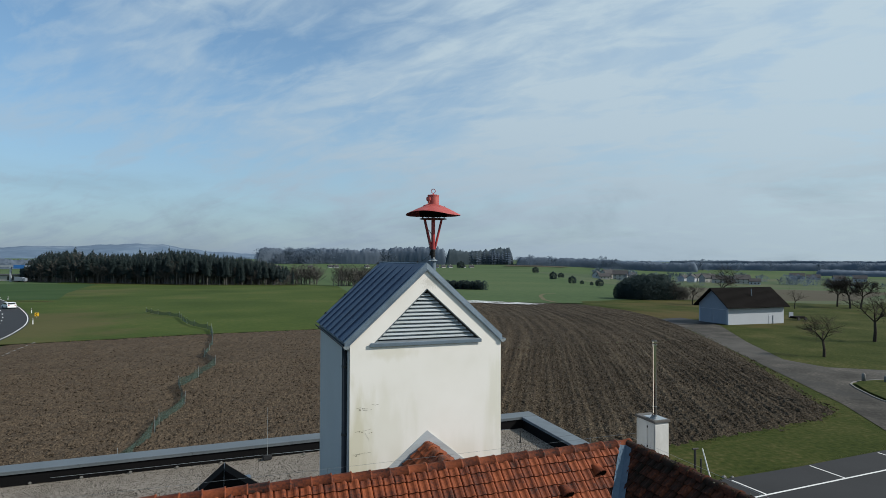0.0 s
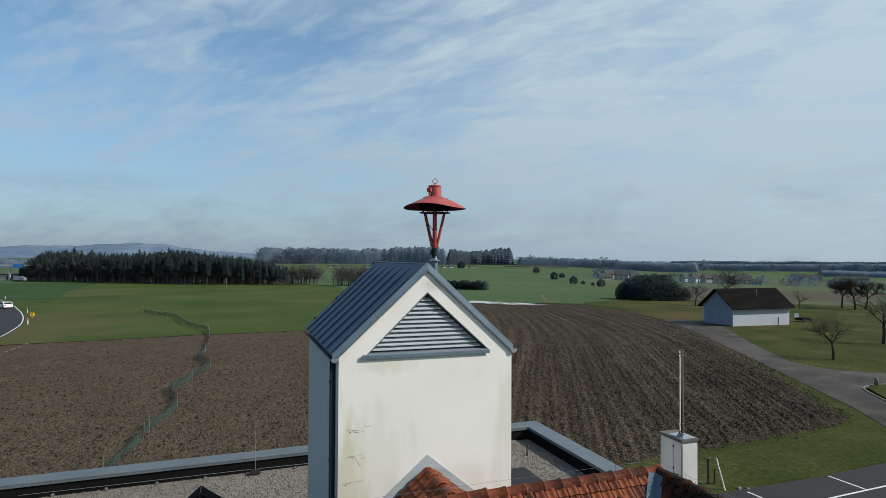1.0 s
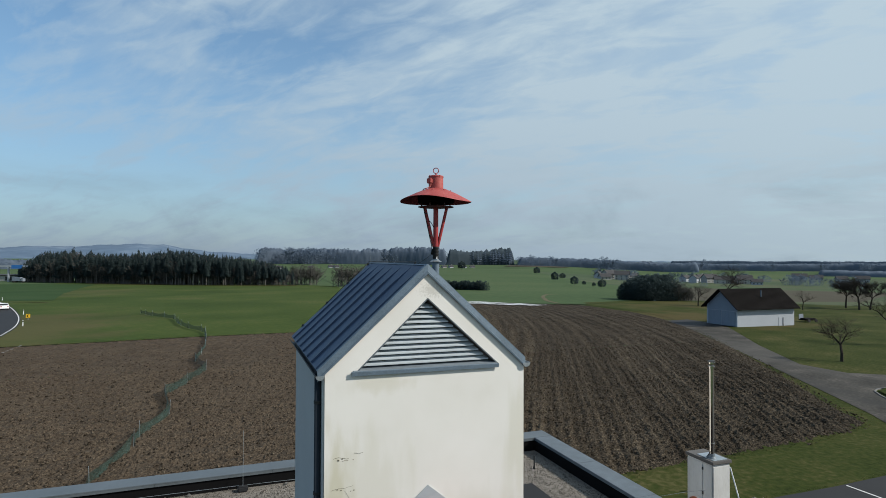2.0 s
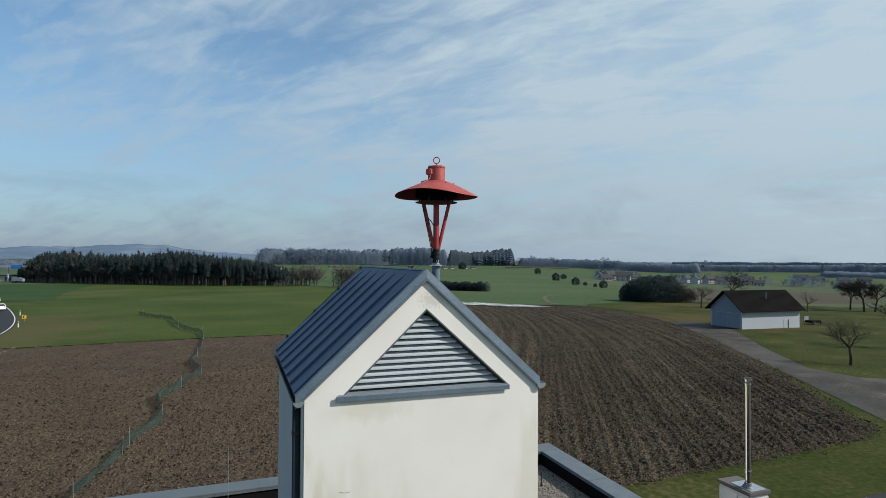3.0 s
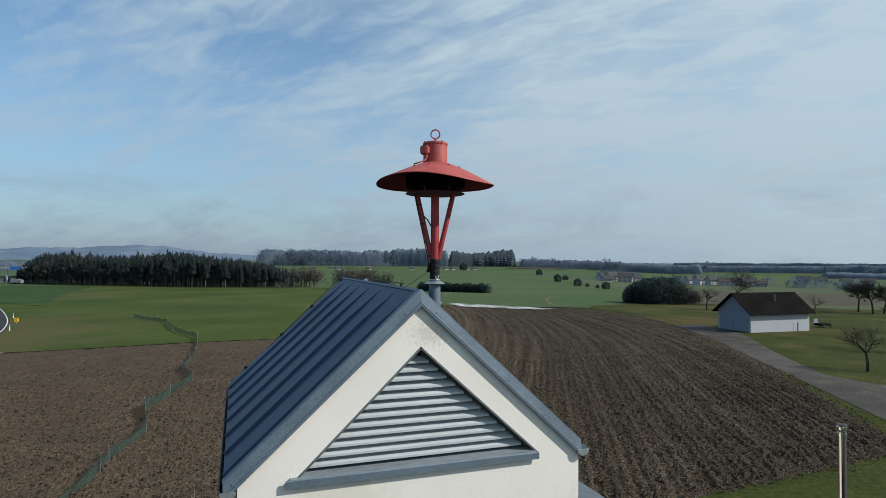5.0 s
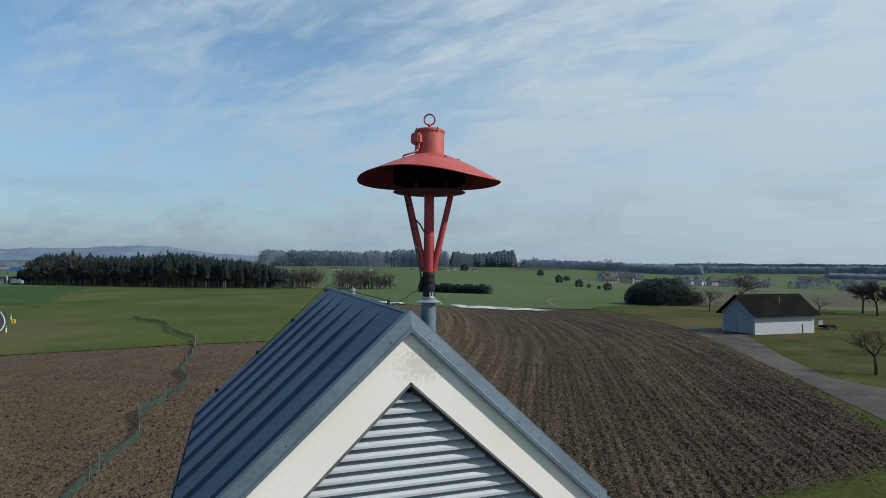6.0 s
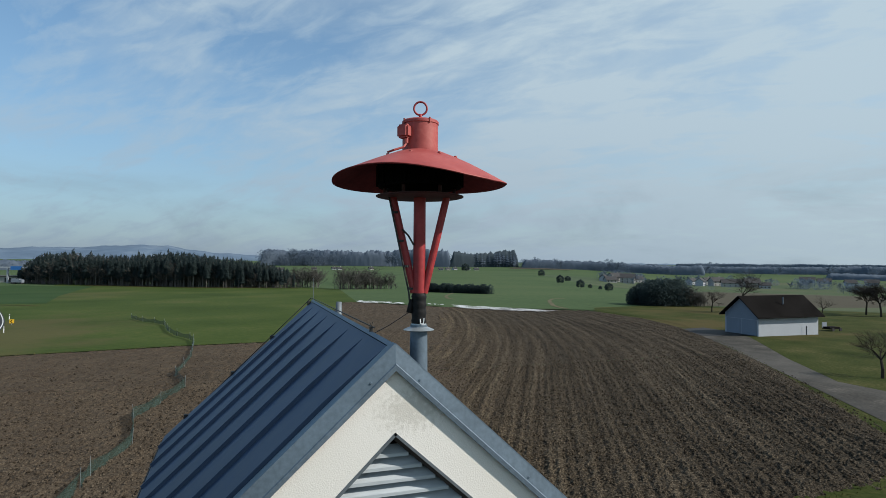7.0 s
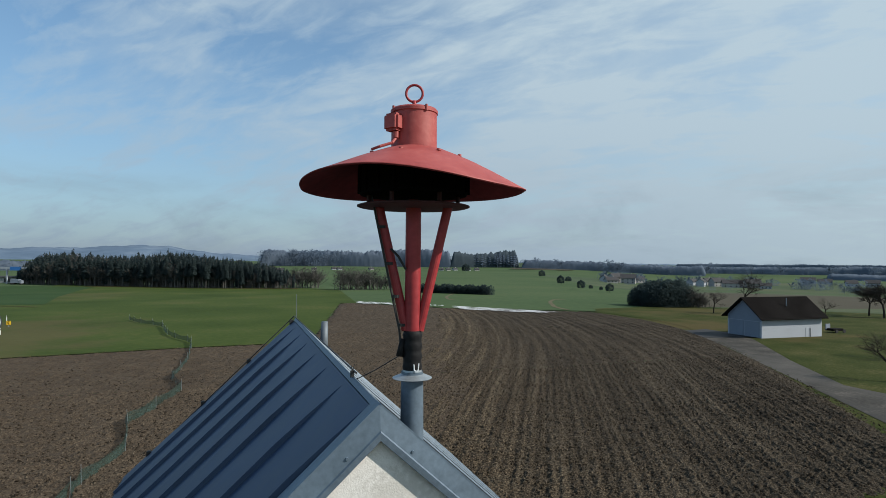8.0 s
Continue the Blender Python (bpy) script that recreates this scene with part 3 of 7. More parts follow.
def plough(name, keep, mat, ridge, label):
    """The clods and furrows of the field, finer where the land is near."""
    verts, faces = [], []
    for y0, y1, step in ((27.0, 46.0, 0.13), (46.0, 64.0, 0.19), (64.0, 100.0, 0.32), (100.0, 180.0, 0.6)):
        xs = np.arange(-62, 86, step)
        ys = np.linspace(y0, y1, max(2, int((y1 - y0) / step)))
        gx, gy = np.meshgrid(xs, ys)
        wob = (vnoise(gx * 0.8, gy * 0.8, 5) - 0.5) * 1.2
        ok = inside(gx + wob, gy + wob, PLOUGH) & keep(gx, gy)
        edge = np.full(gx.shape, 1e9)
        for (ax, ay), (bx, by) in zip(PLOUGH, PLOUGH[1:] + PLOUGH[:1]):
            t = np.clip(((gx - ax) * (bx - ax) + (gy - ay) * (by - ay)) / ((bx - ax) ** 2 + (by - ay) ** 2), 0, 1)
            edge = np.minimum(edge, np.hypot(gx - ax - t * (bx - ax), gy - ay - t * (by - ay)))
        rise = np.clip(edge / 1.6, 0, 1)
        across = gx * FURROW.y - gy * FURROW.x + (vnoise(gx * 0.03, gy * 0.03, 9) - 0.5) * 1.5
        across = across + np.maximum(gx * FURROW.x + gy * FURROW.y - BEND_FROM, 0) ** 2 / BEND_SIZE
        wave = 0.62 if step < 0.25 else 1.8
        z = ridge * 0.62 * np.sin(across * 2 * math.pi / wave + 2.2 * vnoise(gx * 0.5, gy * 0.18, 4)) * (0.35 + vnoise(gx * 0.4, gy * 0.15, 2))
        z = z + ridge * 0.75 * np.sin(across * 2 * math.pi / 1.8) * (0.4 + 0.6 * vnoise(gx * 0.1, gy * 0.05, 3))
        z = z + 0.06 * (vnoise(gx / 0.30, gy / 0.30, 11) ** 2.0 - 0.3) + 0.15 * (vnoise(gx / 0.14, gy / 0.14, 13) ** 1.7 - 0.4)
        z = land(gx, gy) - 0.05 + 0.24 * rise + z * (0.35 + 0.65 * rise)
        n, m = gx.shape
        index = -np.ones((n, m), int)
        cell = ok[:-1, :-1] & ok[1:, :-1] & ok[:-1, 1:] & ok[1:, 1:]
        need = np.zeros((n, m), bool)
        need[:-1, :-1] |= cell
        need[1:, :-1] |= cell
        need[:-1, 1:] |= cell
        need[1:, 1:] |= cell
        base = len(verts)
        index[need] = base + np.arange(need.sum())
        verts.extend(np.stack([gx[need], gy[need], z[need]], -1).tolist())
        a, b, c, d = index[:-1, :-1][cell], index[:-1, 1:][cell], index[1:, 1:][cell], index[1:, :-1][cell]
        faces.extend(np.stack([a, b, c, d], -1).tolist())
    return tagged(raw(name, verts, faces, mat), label, kind="structure")


FENCE = [(-7.2, 34.0), (-6.7, 40.2), (-6.2, 41.9), (-5.4, 46.9), (-6.1, 53.2), (-5.0, 57.4), (-4.2, 63.2), (-5.2, 68.7), (-5.2, 73.9), (-5.1, 79.3), (-5.9, 95.0), (-7.1, 97.8), (-10.6, 107.0), (-13.2, 120.1), (-18.0, 128.1), (-21.6, 136.5)]
FENCE = [plan(*p) for p in FENCE]


plough("field_right", lambda x, y: x + 6 * vnoise(x * 0.35, y * 0.05, 31) >= 5.2 + (y - 12) * 0.358, "earth", 0.062, "dark brown ploughed field with long furrows")
plough("field_left", lambda x, y: x + 6 * vnoise(x * 0.35, y * 0.05, 31) < 7.2 + (y - 12) * 0.358, "harrowed", 0.018, "brown harrowed field with pale stubble crumbs")

sheet("crop_field", [(-120, 93), (-31, 88.4), (-20.8, 89.6), (-8, 91.7), (10.0, 92.8), (26.8, 178.5), (32, 178.5), (44, 300), (26, 318), (-30, 335), (-75, 366), (-105, 390), (-75, 205), (-68, 190), (-49, 140), (-40, 115), (-38, 100)], "crop", 0.05, 25, "bright green winter crop field")
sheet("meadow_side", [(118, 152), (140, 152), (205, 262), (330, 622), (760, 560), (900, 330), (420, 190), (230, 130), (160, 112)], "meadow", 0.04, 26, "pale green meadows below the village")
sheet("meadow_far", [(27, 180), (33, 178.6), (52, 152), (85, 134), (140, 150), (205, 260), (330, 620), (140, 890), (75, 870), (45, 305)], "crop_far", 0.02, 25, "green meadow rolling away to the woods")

sheet("lawn", [(17, -60), (17, 27.6), (38, 29.5), (46, 43), (72, 88), (84, 131), (90, 141), (118, 150), (160, 112), (230, 128), (330, 110), (330, -60)], "lawn", 0.0, 8, "short olive-green winter lawn with worn yellow patches")
# ---- road, track and yard ----
EDGE = curve_through([(-32.3, 40), (-32.3, 75), (-32.7, 92), (-34.5, 105.5), (-37.8, 120), (-44.4, 140.5), (-56.2, 171), (-72.5, 209), (-84, 240), (-145, 390)])
ribbon("road", [(x - 4.4, y - 1.2) for x, y in EDGE], 8.6, "asphalt", 0.08, "grey asphalt country road in a wide bend")
ribbon("road_edge_line", [(x - 0.45, y - 0.1) for x, y in EDGE], 0.16, "road_paint", 0.10, "white painted edge line of the road")
for k in range(10, len(EDGE) - 12, 3):
    a, b = EDGE[k], EDGE[k + 1]
    ribbon("lane_dash", [(a[0] - 4.2, a[1] - 1.1), (a[0] - 4.2 + (b[0] - a[0]) * 0.9, a[1] - 1.1 + (b[1] - a[1]) * 0.9)], 0.18, "road_paint", 0.10, "white painted lane dash on the asphalt")

sheet("track", [(66.5, 77.5), (68.3, 74.8), (56.1, 53.0), (47.8, 38.5), (43.8, 31.3), (39.2, 24.7), (37, 20), (60, 20), (47.7, 30.7), (49.3, 33.5), (51.5, 36.3), (53.6, 37.0), (56.7, 36.6), (75, 33), (75, 38), (61.9, 39.9), (57.6, 43.0), (57.4, 48.0), (65.3, 60.4), (78.0, 77.8), (78.0, 86)], "track", 0.03, 3, "pale worn asphalt track leading to the shed")
sheet("yard", [(2, 10), (2, 22.9), (21.9, 22.7), (28.4, 22.7), (35.9, 23.0), (38.2, 24.3), (60, 20.2), (60, -30), (2, -30)], "asphalt", 0.04, 6, "dark asphalt car park")
# dark sheet where the shed's shadow falls; that shadow is put into its colour
sheet("shed_apron", [(70.6, 81.0), (75.3, 89.5), (81.0, 90.5), (79.6, 77.6), (76.2, 80.6), (73.4, 79.2)], "asphalt", 0.075, 6, "dark asphalt apron before the shed doors, the shed's shadow in its colour", turned=False)
sheet("stubble_field", [(128, 150), (128, 142), (160, 129), (181, 127), (330, 205), (300, 282), (262, 296), (190, 222)], "stubble", 0.08, 14, "dull brown stubble field beyond the lawn", turned=False)
sheet("stubble_field", [(430, 900), (520, 862), (560, 900), (470, 960)], "stubble", 0.5, 30, "dull brown stubble field before the far woods", turned=False)
sheet("corner_field", [(-30, 190), (-30, 290), (-60, 310), (-100, 342), (-150, 350), (-150, 260), (-95, 190)], "crop", -0.06, 12, "green field across the road", turned=False)
sheet("corner_field", [(-49, 197), (-59, 249), (-66, 304), (-69, 351), (-112, 376), (-127, 352), (-87, 252), (-74, 216), (-61, 199)], "dark_crop", 0.10, 12, "darker green field corner beside the road", turned=False)
for a, b, w in (((23.2, 22.4), (23.4, 20.5), 0.10), ((29.0, 22.6), (29.1, 20.7), 0.10), ((34.8, 22.8), (34.8, 20.9), 0.10), ((18.0, 20.25), (45.0, 21.2), 0.11)):
    ribbon("bay_line", [a, b], w, "road_paint", 0.05, "white painted parking bay line")


def old_snow(corners, rows, gaps, seed, label):
    """A thawing sheet of old snow between four corners: long shreds side by side, broken by bare soil."""
    rs = random.Random(seed)
    a, b, c, d = (Vector(p) for p in corners)
    V, F = [], []
    for row in range(rows):
        w = (row + 0.5) / rows
        rim = abs(w - 0.45) * 2
        s = rs.uniform(0.0, 0.05) + 0.10 * rim * rs.random()
        end = 1.0 - 0.12 * rs.random() * (0.4 + rim)
        while s < end:
            e = min(end, s + rs.uniform(0.10, 0.34))
            n = max(3, int((e - s) * 46))
            base = len(V)
            for k in range(n + 1):
                t = s + (e - s) * k / n
                taper = min(1.0, 3.2 * min(k, n - k) / n + 0.08)
                for side in (-1, 1):
                    q = w + side * 0.40 / rows * taper * rs.uniform(0.75, 1.25)
                    p = (a.lerp(b, t)).lerp(d.lerp(c, t), q)
                    V.append((p.x, p.y, float(land(p.x, p.y)) + 0.36 + 0.004 * (row % 3)))
                if k:
                    m = base + 2 * k
                    F.append((m - 2, m, m + 1, m - 1))
            s = e + rs.uniform(0.0, gaps) * (0.35 + rim + 0.8 * s)
    return tagged(raw("snow_patch", V, F, "snow"), label, "snow", kind="stuff")


old_snow([(55.0, 157.0), (74.5, 128.0), (69.0, 126.0), (53.2, 143.0)], 13, 0.06, 16, "thawing sheet of old snow in long shreds at the field edge")
old_snow([(35.2, 183.5), (46.8, 167.5), (44.8, 161.0), (33.4, 172.0)], 7, 0.09, 15, "thin thawing strip of old snow at the field edge")
old_snow([(51.2, 162.5), (55.4, 157.6), (54.0, 154.8), (50.6, 158.5)], 3, 0.2, 17, "small scrap of old snow at the field edge")
sheet("dry_verge", [(84.5, 131), (90, 140), (112, 146), (120, 138), (116, 118), (98, 92), (80, 86), (77.0, 89.5), (80.4, 95.1), (84, 108)], "lawn", 0.05, 10, "yellowed grass beside the ploughed field")

sheet("dry_verge", [(-86, 362), (-27, 326), (24, 309), (25, 316), (-28, 333), (-80, 368)], "dry_grass", 0.14, 15, "tan strip of dead grass along the wood")

ribbon("field_path", [(69.3, 188), (69.3, 194.6), (74, 210), (82, 228), (90, 243), (97.3, 252.2), (104, 254)], 1.1, "worn_path", 0.06, "pale worn path through the green field", turned=False)
ribbon("field_path", [(81.5, 137.9), (82.6, 143.9), (85, 151), (88.5, 157.7), (92.5, 166), (97.5, 174.9), (104.5, 184.8), (110.8, 187.9)], 1.2, "worn_path", 0.08, "pale worn path along the field", turned=False)
rs = random.Random(19)
for k in range(9):
    y = 76.4 + 1.3 * k
    if rs.random() < 0.8:
        ribbon("edge_slab", [(-24.95 + rs.uniform(-0.1, 0.1), y), (-24.95, y + rs.uniform(0.5, 1.2))], 0.22, "kerb", 0.22, "pale broken slab along the roadside field edge", turned=False)

# ---- the tower ----
TX0, TX1, TY0, TY1 = 1.206, 4.253, 9.867, 13.53
RX, RZ, EZ = 2.68, 11.342, 9.963           # ridge, and the eaves at the wall
SLOPE = 0.9276      # the other side is a little flatter
FLATTER = 0.905
LOUVRE = [(1.645, 9.885), (3.82, 9.885), (2.688, 10.896)]
tower = thing("siren_tower", "cream rendered tower with a blue metal gable roof and louvre", "tower", at=(2.7, 11.7, 0))
tower.location = (0, 0, 0)

bm = bmesh.new()
D = 0.20   # depth of the louvre's recess
front = [(TX0, 0), (TX1, 0), (TX1, EZ + (RX - TX0) * SLOPE - (TX1 - RX) * FLATTER), (RX, EZ + (RX - TX0) * SLOPE), (TX0, EZ)]
vo = [bm.verts.new((x, TY0, z)) for x, z in front]
vi = [bm.verts.new((x, TY0, z)) for x, z in LOUVRE]
vb = [bm.verts.new((x, TY0 + D, z)) for x, z in LOUVRE]
bm.faces.new((vo[0], vo[1], vo[2], vi[1], vi[0]))
bm.faces.new((vo[2], vo[3], vi[2], vi[1]))
bm.faces.new((vo[3], vo[4], vi[0], vi[2]))
bm.faces.new((vo[4], vo[0], vi[0]))
for k in range(3):
    j = (k + 1) % 3
    bm.faces.new((vi[k], vi[j], vb[j], vb[k]))
bm.faces.new(vb)
vr = [bm.verts.new((x, TY1, z)) for x, z in front]
bm.faces.new(list(reversed(vr)))
for k in range(5):
    j = (k + 1) % 5
    bm.faces.new((vo[j], vo[k], vr[k], vr[j]))
part("wall", bm, "plaster", tower, "cream render with hairline cracks and stains")
bm = bmesh.new()
box(bm, TX0 - 0.03, TX0 - 0.004, TY0 + 0.02, TY1 - 0.01, 0.0, EZ - 0.1)
part("side_cladding", bm, "grey_cladding", tower, "grey painted side wall")
# black sheet behind the blades: the recess's shade put in as colour
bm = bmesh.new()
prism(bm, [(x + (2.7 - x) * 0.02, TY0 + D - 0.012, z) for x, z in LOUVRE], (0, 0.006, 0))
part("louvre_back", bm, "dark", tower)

# roof: two sheets with upstanding seams
RY0, RY1 = 9.827, 13.73
for side in (-1, 1):
    run, fall = (1.558, SLOPE) if side < 0 else (1.570, FLATTER)
    ex, ez = RX + side * run, RZ - run * fall
    n = Vector((side * fall, 0, 1)).normalized()
    bm = bmesh.new()
    prism(bm, [(RX, RY0 + 0.06, RZ), (ex, RY0 + 0.06, ez), (ex, RY1, ez), (RX, RY1, RZ)], n * 0.03)
    # right slope: sunlit seams and shaded gaps put in as pale and near-black metal
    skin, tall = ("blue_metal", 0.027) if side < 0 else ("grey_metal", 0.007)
    sheet_ob = part("roof_sheet", bm, skin, tower, "dark blue ribbed metal sheet" if side < 0 else "near-black metal sheet, shade between its pale seams put into colour")
    down = Vector((ex - RX, 0, ez - RZ))
    for k in range(7):
        y = 9.985 + k * 0.549
        bm = bmesh.new()
        o = Vector((RX, y, RZ)) + n * 0.03
        # a soft pressed rib that runs out towards the ridge
        rows = []
        for f, w, h in ((0.02, 0.020, 0.001), (0.12, 0.025, tall * 0.6), (0.22, 0.027, tall), (0.995, 0.027, tall)) if side < 0 else ((0.01, 0.020, tall), (0.995, 0.020, tall)):
            c = o + down * f
            rows.append([bm.verts.new(c + Vector((0, q * w, 0)) + n * z) for q, z in ((-0.55, -0.002), (-0.32, h), (0.3, h), (1, -0.002))])
        for p, q in zip(rows, rows[1:]):
            for m in range(3):
                bm.faces.new((p[m], p[m + 1], q[m + 1], q[m]))
        bm.faces.new(rows[-1])
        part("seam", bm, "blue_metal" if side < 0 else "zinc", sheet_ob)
    # bargeboard: folded zinc
    bm = bmesh.new()
    a, b = Vector((RX, RY0 + 0.02, RZ)), Vector((RX + side * (run + 0.02), RY0 + 0.02, RZ - (run + 0.02) * fall))
    up = Vector((0, 0, 1))
    prism(bm, [a + up * 0.045, b + up * 0.045, b - up * 0.060 + Vector((0, -0.012, 0)), a - up * 0.060 + Vector((0, -0.012, 0))], (0, 0.012, 0))
    board = part("bargeboard", bm, "zinc", tower, "folded zinc verge flashing")
    bm = bmesh.new()
    prism(bm, [a + up * 0.045, b + up * 0.045, b + up * 0.045 + Vector((0, 0.10, -0.004)), a + up * 0.045 + Vector((0, 0.10, -0.004))], n * 0.008)
    part("flange", bm, "zinc", board)
    bm = bmesh.new()
    for (y0, z0), (y1, z1) in (((-0.010, -0.054), (-0.020, -0.062)), ((-0.020, -0.062), (-0.018, -0.096))):
        p, q = Vector((0, y0, z0)), Vector((0, y1, z1))
        prism(bm, [a + p, b + p, b + q, a + q], (0, 0.006, -0.003))
    part("drip_edge", bm, "zinc", board)
    for f in (0.088, 0.52, 0.955):
        bm = bmesh.new()
        c = a.lerp(b, f) + Vector((0, -0.014, -0.030))
        rod(bm, c, c + Vector((0, 0.010, 0)), 0.006, 0.0075, 8)
        part("screw", bm, "zinc", board)
    # half-round gutter along the eaves, with a closed end
    bm = bmesh.new()
    gx, gz, gr = ex + (0.015 if side < 0 else 0.03), ez - (0.037 if side < 0 else 0.05), 0.062
    outer = [(gx + gr * math.cos(math.pi + math.pi * k / 10), gz + gr * math.sin(math.pi + math.pi * k / 10)) for k in range(11)]
    inner = [(gx + (gr - 0.006) * math.cos(math.pi + math.pi * k / 10), gz + (gr - 0.006) * math.sin(math.pi + math.pi * k / 10)) for k in range(11)]
    prism(bm, [(x, RY0 + 0.0, z) for x, z in outer + inner[::-1]], (0, RY1 - RY0, 0))
    rod(bm, (gx + side * gr, RY0, gz), (gx + side * gr, RY1, gz), 0.009, 0.009, 6)
    # left gutter is black: the shade in its trough put into the colour
    gutter = part("gutter", bm, "zinc" if side > 0 else "cable", tower)
    bm = bmesh.new()
    prism(bm, [(x, RY0 - 0.008, z) for x, z in outer], (0, 0.006, 0))
    part("end_cap", bm, "galvanised", gutter, "pale half-round gutter end")
# ridge cap
bm = bmesh.new()
for side in (-1, 1):
    fall = SLOPE if side < 0 else FLATTER
    n = Vector((side * fall, 0, 1)).normalized()
    w = 0.018 if side < 0 else 0.035
    prism(bm, [(RX, RY0 + 0.1, RZ + 0.042), (RX + side * w, RY0 + 0.1, RZ + 0.042 - w * fall), (RX + side * w, RY1, RZ + 0.042 - w * fall), (RX, RY1, RZ + 0.042)], n * 0.006)
part("ridge_cap", bm, "zinc", tower)
# downpipe at the front corner
bm = bmesh.new()
rod(bm, (TX0 - 0.075, TY0 + 0.14, 0.0), (TX0 - 0.075, TY0 + 0.14, 9.86), 0.046, 0.046, 16)
pipe = part("downpipe", bm, "grey_metal", tower, smooth=True)
for z in (9.45, 8.2, 6.9):
    bm = bmesh.new()
    rod(bm, (TX0 - 0.075, TY0 + 0.14, z), (TX0 - 0.075, TY0 + 0.14, z + 0.04), 0.054, 0.054, 16)
    part("clamp", bm, "cable", pipe)

# louvre: frame, blades and sill
bm = bmesh.new()
for (ax, az), (bx, bz) in ((LOUVRE[0], LOUVRE[2]), (LOUVRE[1], LOUVRE[2])):
    a, b = Vector((ax, TY0 - 0.02, az)), Vector((bx, TY0 - 0.02, bz))
    inn = Vector((2.7, TY0 - 0.02, 10.23)) - (a + b) / 2
    d = (b - a).normalized()
    inn = (inn - d * inn.dot(d)).normalized() * 0.016
    prism(bm, [a + Vector((0, 0.012, 0)), b + Vector((0, 0.012, 0)), b + inn + Vector((0, 0.012, 0)), a + inn + Vector((0, 0.012, 0))], (0, D - 0.03, 0))
part("louvre_frame", bm, "dull_zinc", tower, "grey metal frame")
zs = 9.960
for k in range(13):
    z = zs + k * 0.0728
    w0 = (z - LOUVRE[0][1]) / (LOUVRE[2][1] - LOUVRE[0][1])
    x0 = LOUVRE[0][0] + (LOUVRE[2][0] - LOUVRE[0][0]) * w0 + 0.018
    x1 = LOUVRE[1][0] + (LOUVRE[2][0] - LOUVRE[1][0]) * w0 - 0.062
    if x1 - x0 < 0.06:
        break
    bm = bmesh.new()
    prism(bm, [(x0, TY0 + 0.044, z + 0.004), (x0, TY0 + 0.098, z + 0.043), (x0, TY0 + 0.102, z + 0.037), (x0, TY0 + 0.050, z - 0.010), (x0, TY0 + 0.042, z - 0.014)], (x1 - x0, 0, 0))
    part("slat", bm, "slat", tower)
# the deep right-hand reveal: its shade put in as a dark strip
a, b = Vector((LOUVRE[1][0], 0, LOUVRE[1][1])), Vector((LOUVRE[2][0], 0, LOUVRE[2][1]))
inn = Vector((-(b - a).z, 0, (b - a).x)).normalized() * -0.040
if inn.x > 0:
    inn = -inn
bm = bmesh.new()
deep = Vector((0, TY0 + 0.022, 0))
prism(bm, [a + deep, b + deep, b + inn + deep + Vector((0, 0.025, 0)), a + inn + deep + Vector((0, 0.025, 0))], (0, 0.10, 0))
part("lining", bm, "lining", tower, "dark strip standing in for the shade of the reveal")
bm = bmesh.new()
prism(bm, [(1.568, TY0 - 0.030, 9.892), (1.568, TY0 - 0.040, 9.884), (1.568, TY0 - 0.040, 9.828), (1.568, TY0 - 0.032, 9.828), (1.568, TY0 - 0.030, 9.872)], (2.248, 0, 0))
sill = part("sill", bm, "zinc", tower, "folded zinc drip sill")
bm = bmesh.new()
prism(bm, [(1.60, TY0 + 0.11, 9.925), (1.60, TY0 - 0.030, 9.893), (1.60, TY0 - 0.030, 9.883), (1.60, TY0 + 0.11, 9.912)], (2.19, 0, 0))
part("sill_top", bm, "weathered_zinc", sill, "stained grey top of the sill")

# roof vent and lightning conductor
bm = bmesh.new()
rod(bm, (2.915, 13.33, 11.0), (2.925, 13.33, 11.385), 0.044, 0.032, 14)
part("vent_pipe", bm, "dull_zinc", tower, smooth=True)
part("lightning_wire", tube([(RX - 1.54, RY1 - 0.03, 9.93), (RX - 0.02, RY1 - 0.03, RZ + 0.07), (RX + 0.01, RY0 + 0.6, RZ + 0.075)], 0.005), "cable", tower)
for f in (0.03, 0.30, 0.575, 0.885):
    bm = bmesh.new()
    x = RX - 1.54 * f
    box(bm, x - 0.02, x + 0.02, RY1 - 0.05, RY1 - 0.01, RZ - 1.54 * f * SLOPE + 0.02, RZ - 1.54 * f * SLOPE + 0.075, 0.005)
    part("wire_clip", bm, "cable", tower)
bm = bmesh.new()
rod(bm, (RX, RY1 - 0.04, RZ + 0.05), (RX, RY1 - 0.04, RZ + 0.30), 0.004, 0.002, 6)
part("air_terminal", bm, "dull_zinc", tower)

# ---- the siren ----
SX, SY = 2.918, 10.19
siren = thing("siren", "red painted rooftop siren with a wide round hood on a pole", "siren")
siren.location, siren.scale = ((1 - 0.968) * SX, (1 - 0.968) * SY, 0.0727), (0.968, 0.968, 0.99)
bm = lathe(bmesh.new(), [(0.062, 10.9), (0.055, 11.50)], 28, (SX, SY))
part("lower_pole", bm, "zinc", siren, "galvanised steel pole", smooth=True)
bm = lathe(bmesh.new(), [(0.05, 11.478), (0.097, 11.465), (0.100, 11.468), (0.052, 11.488), (0.048, 11.508)], 32, (SX, SY))
part("collar", bm, "galvanised", siren, "galvanised rain collar")
bm = lathe(bmesh.new(), [(0.0, 11.495), (0.046, 11.495)] + [(0.0455 + 0.0045 * (k % 3 == 1), 11.505 + 0.017 * k) for k in range(12)] + [(0.04, 11.70), (0.0, 11.70)], 24, (SX, SY))
part("sleeve", bm, "black_rubber", siren, "black rubber sleeve", smooth=True)
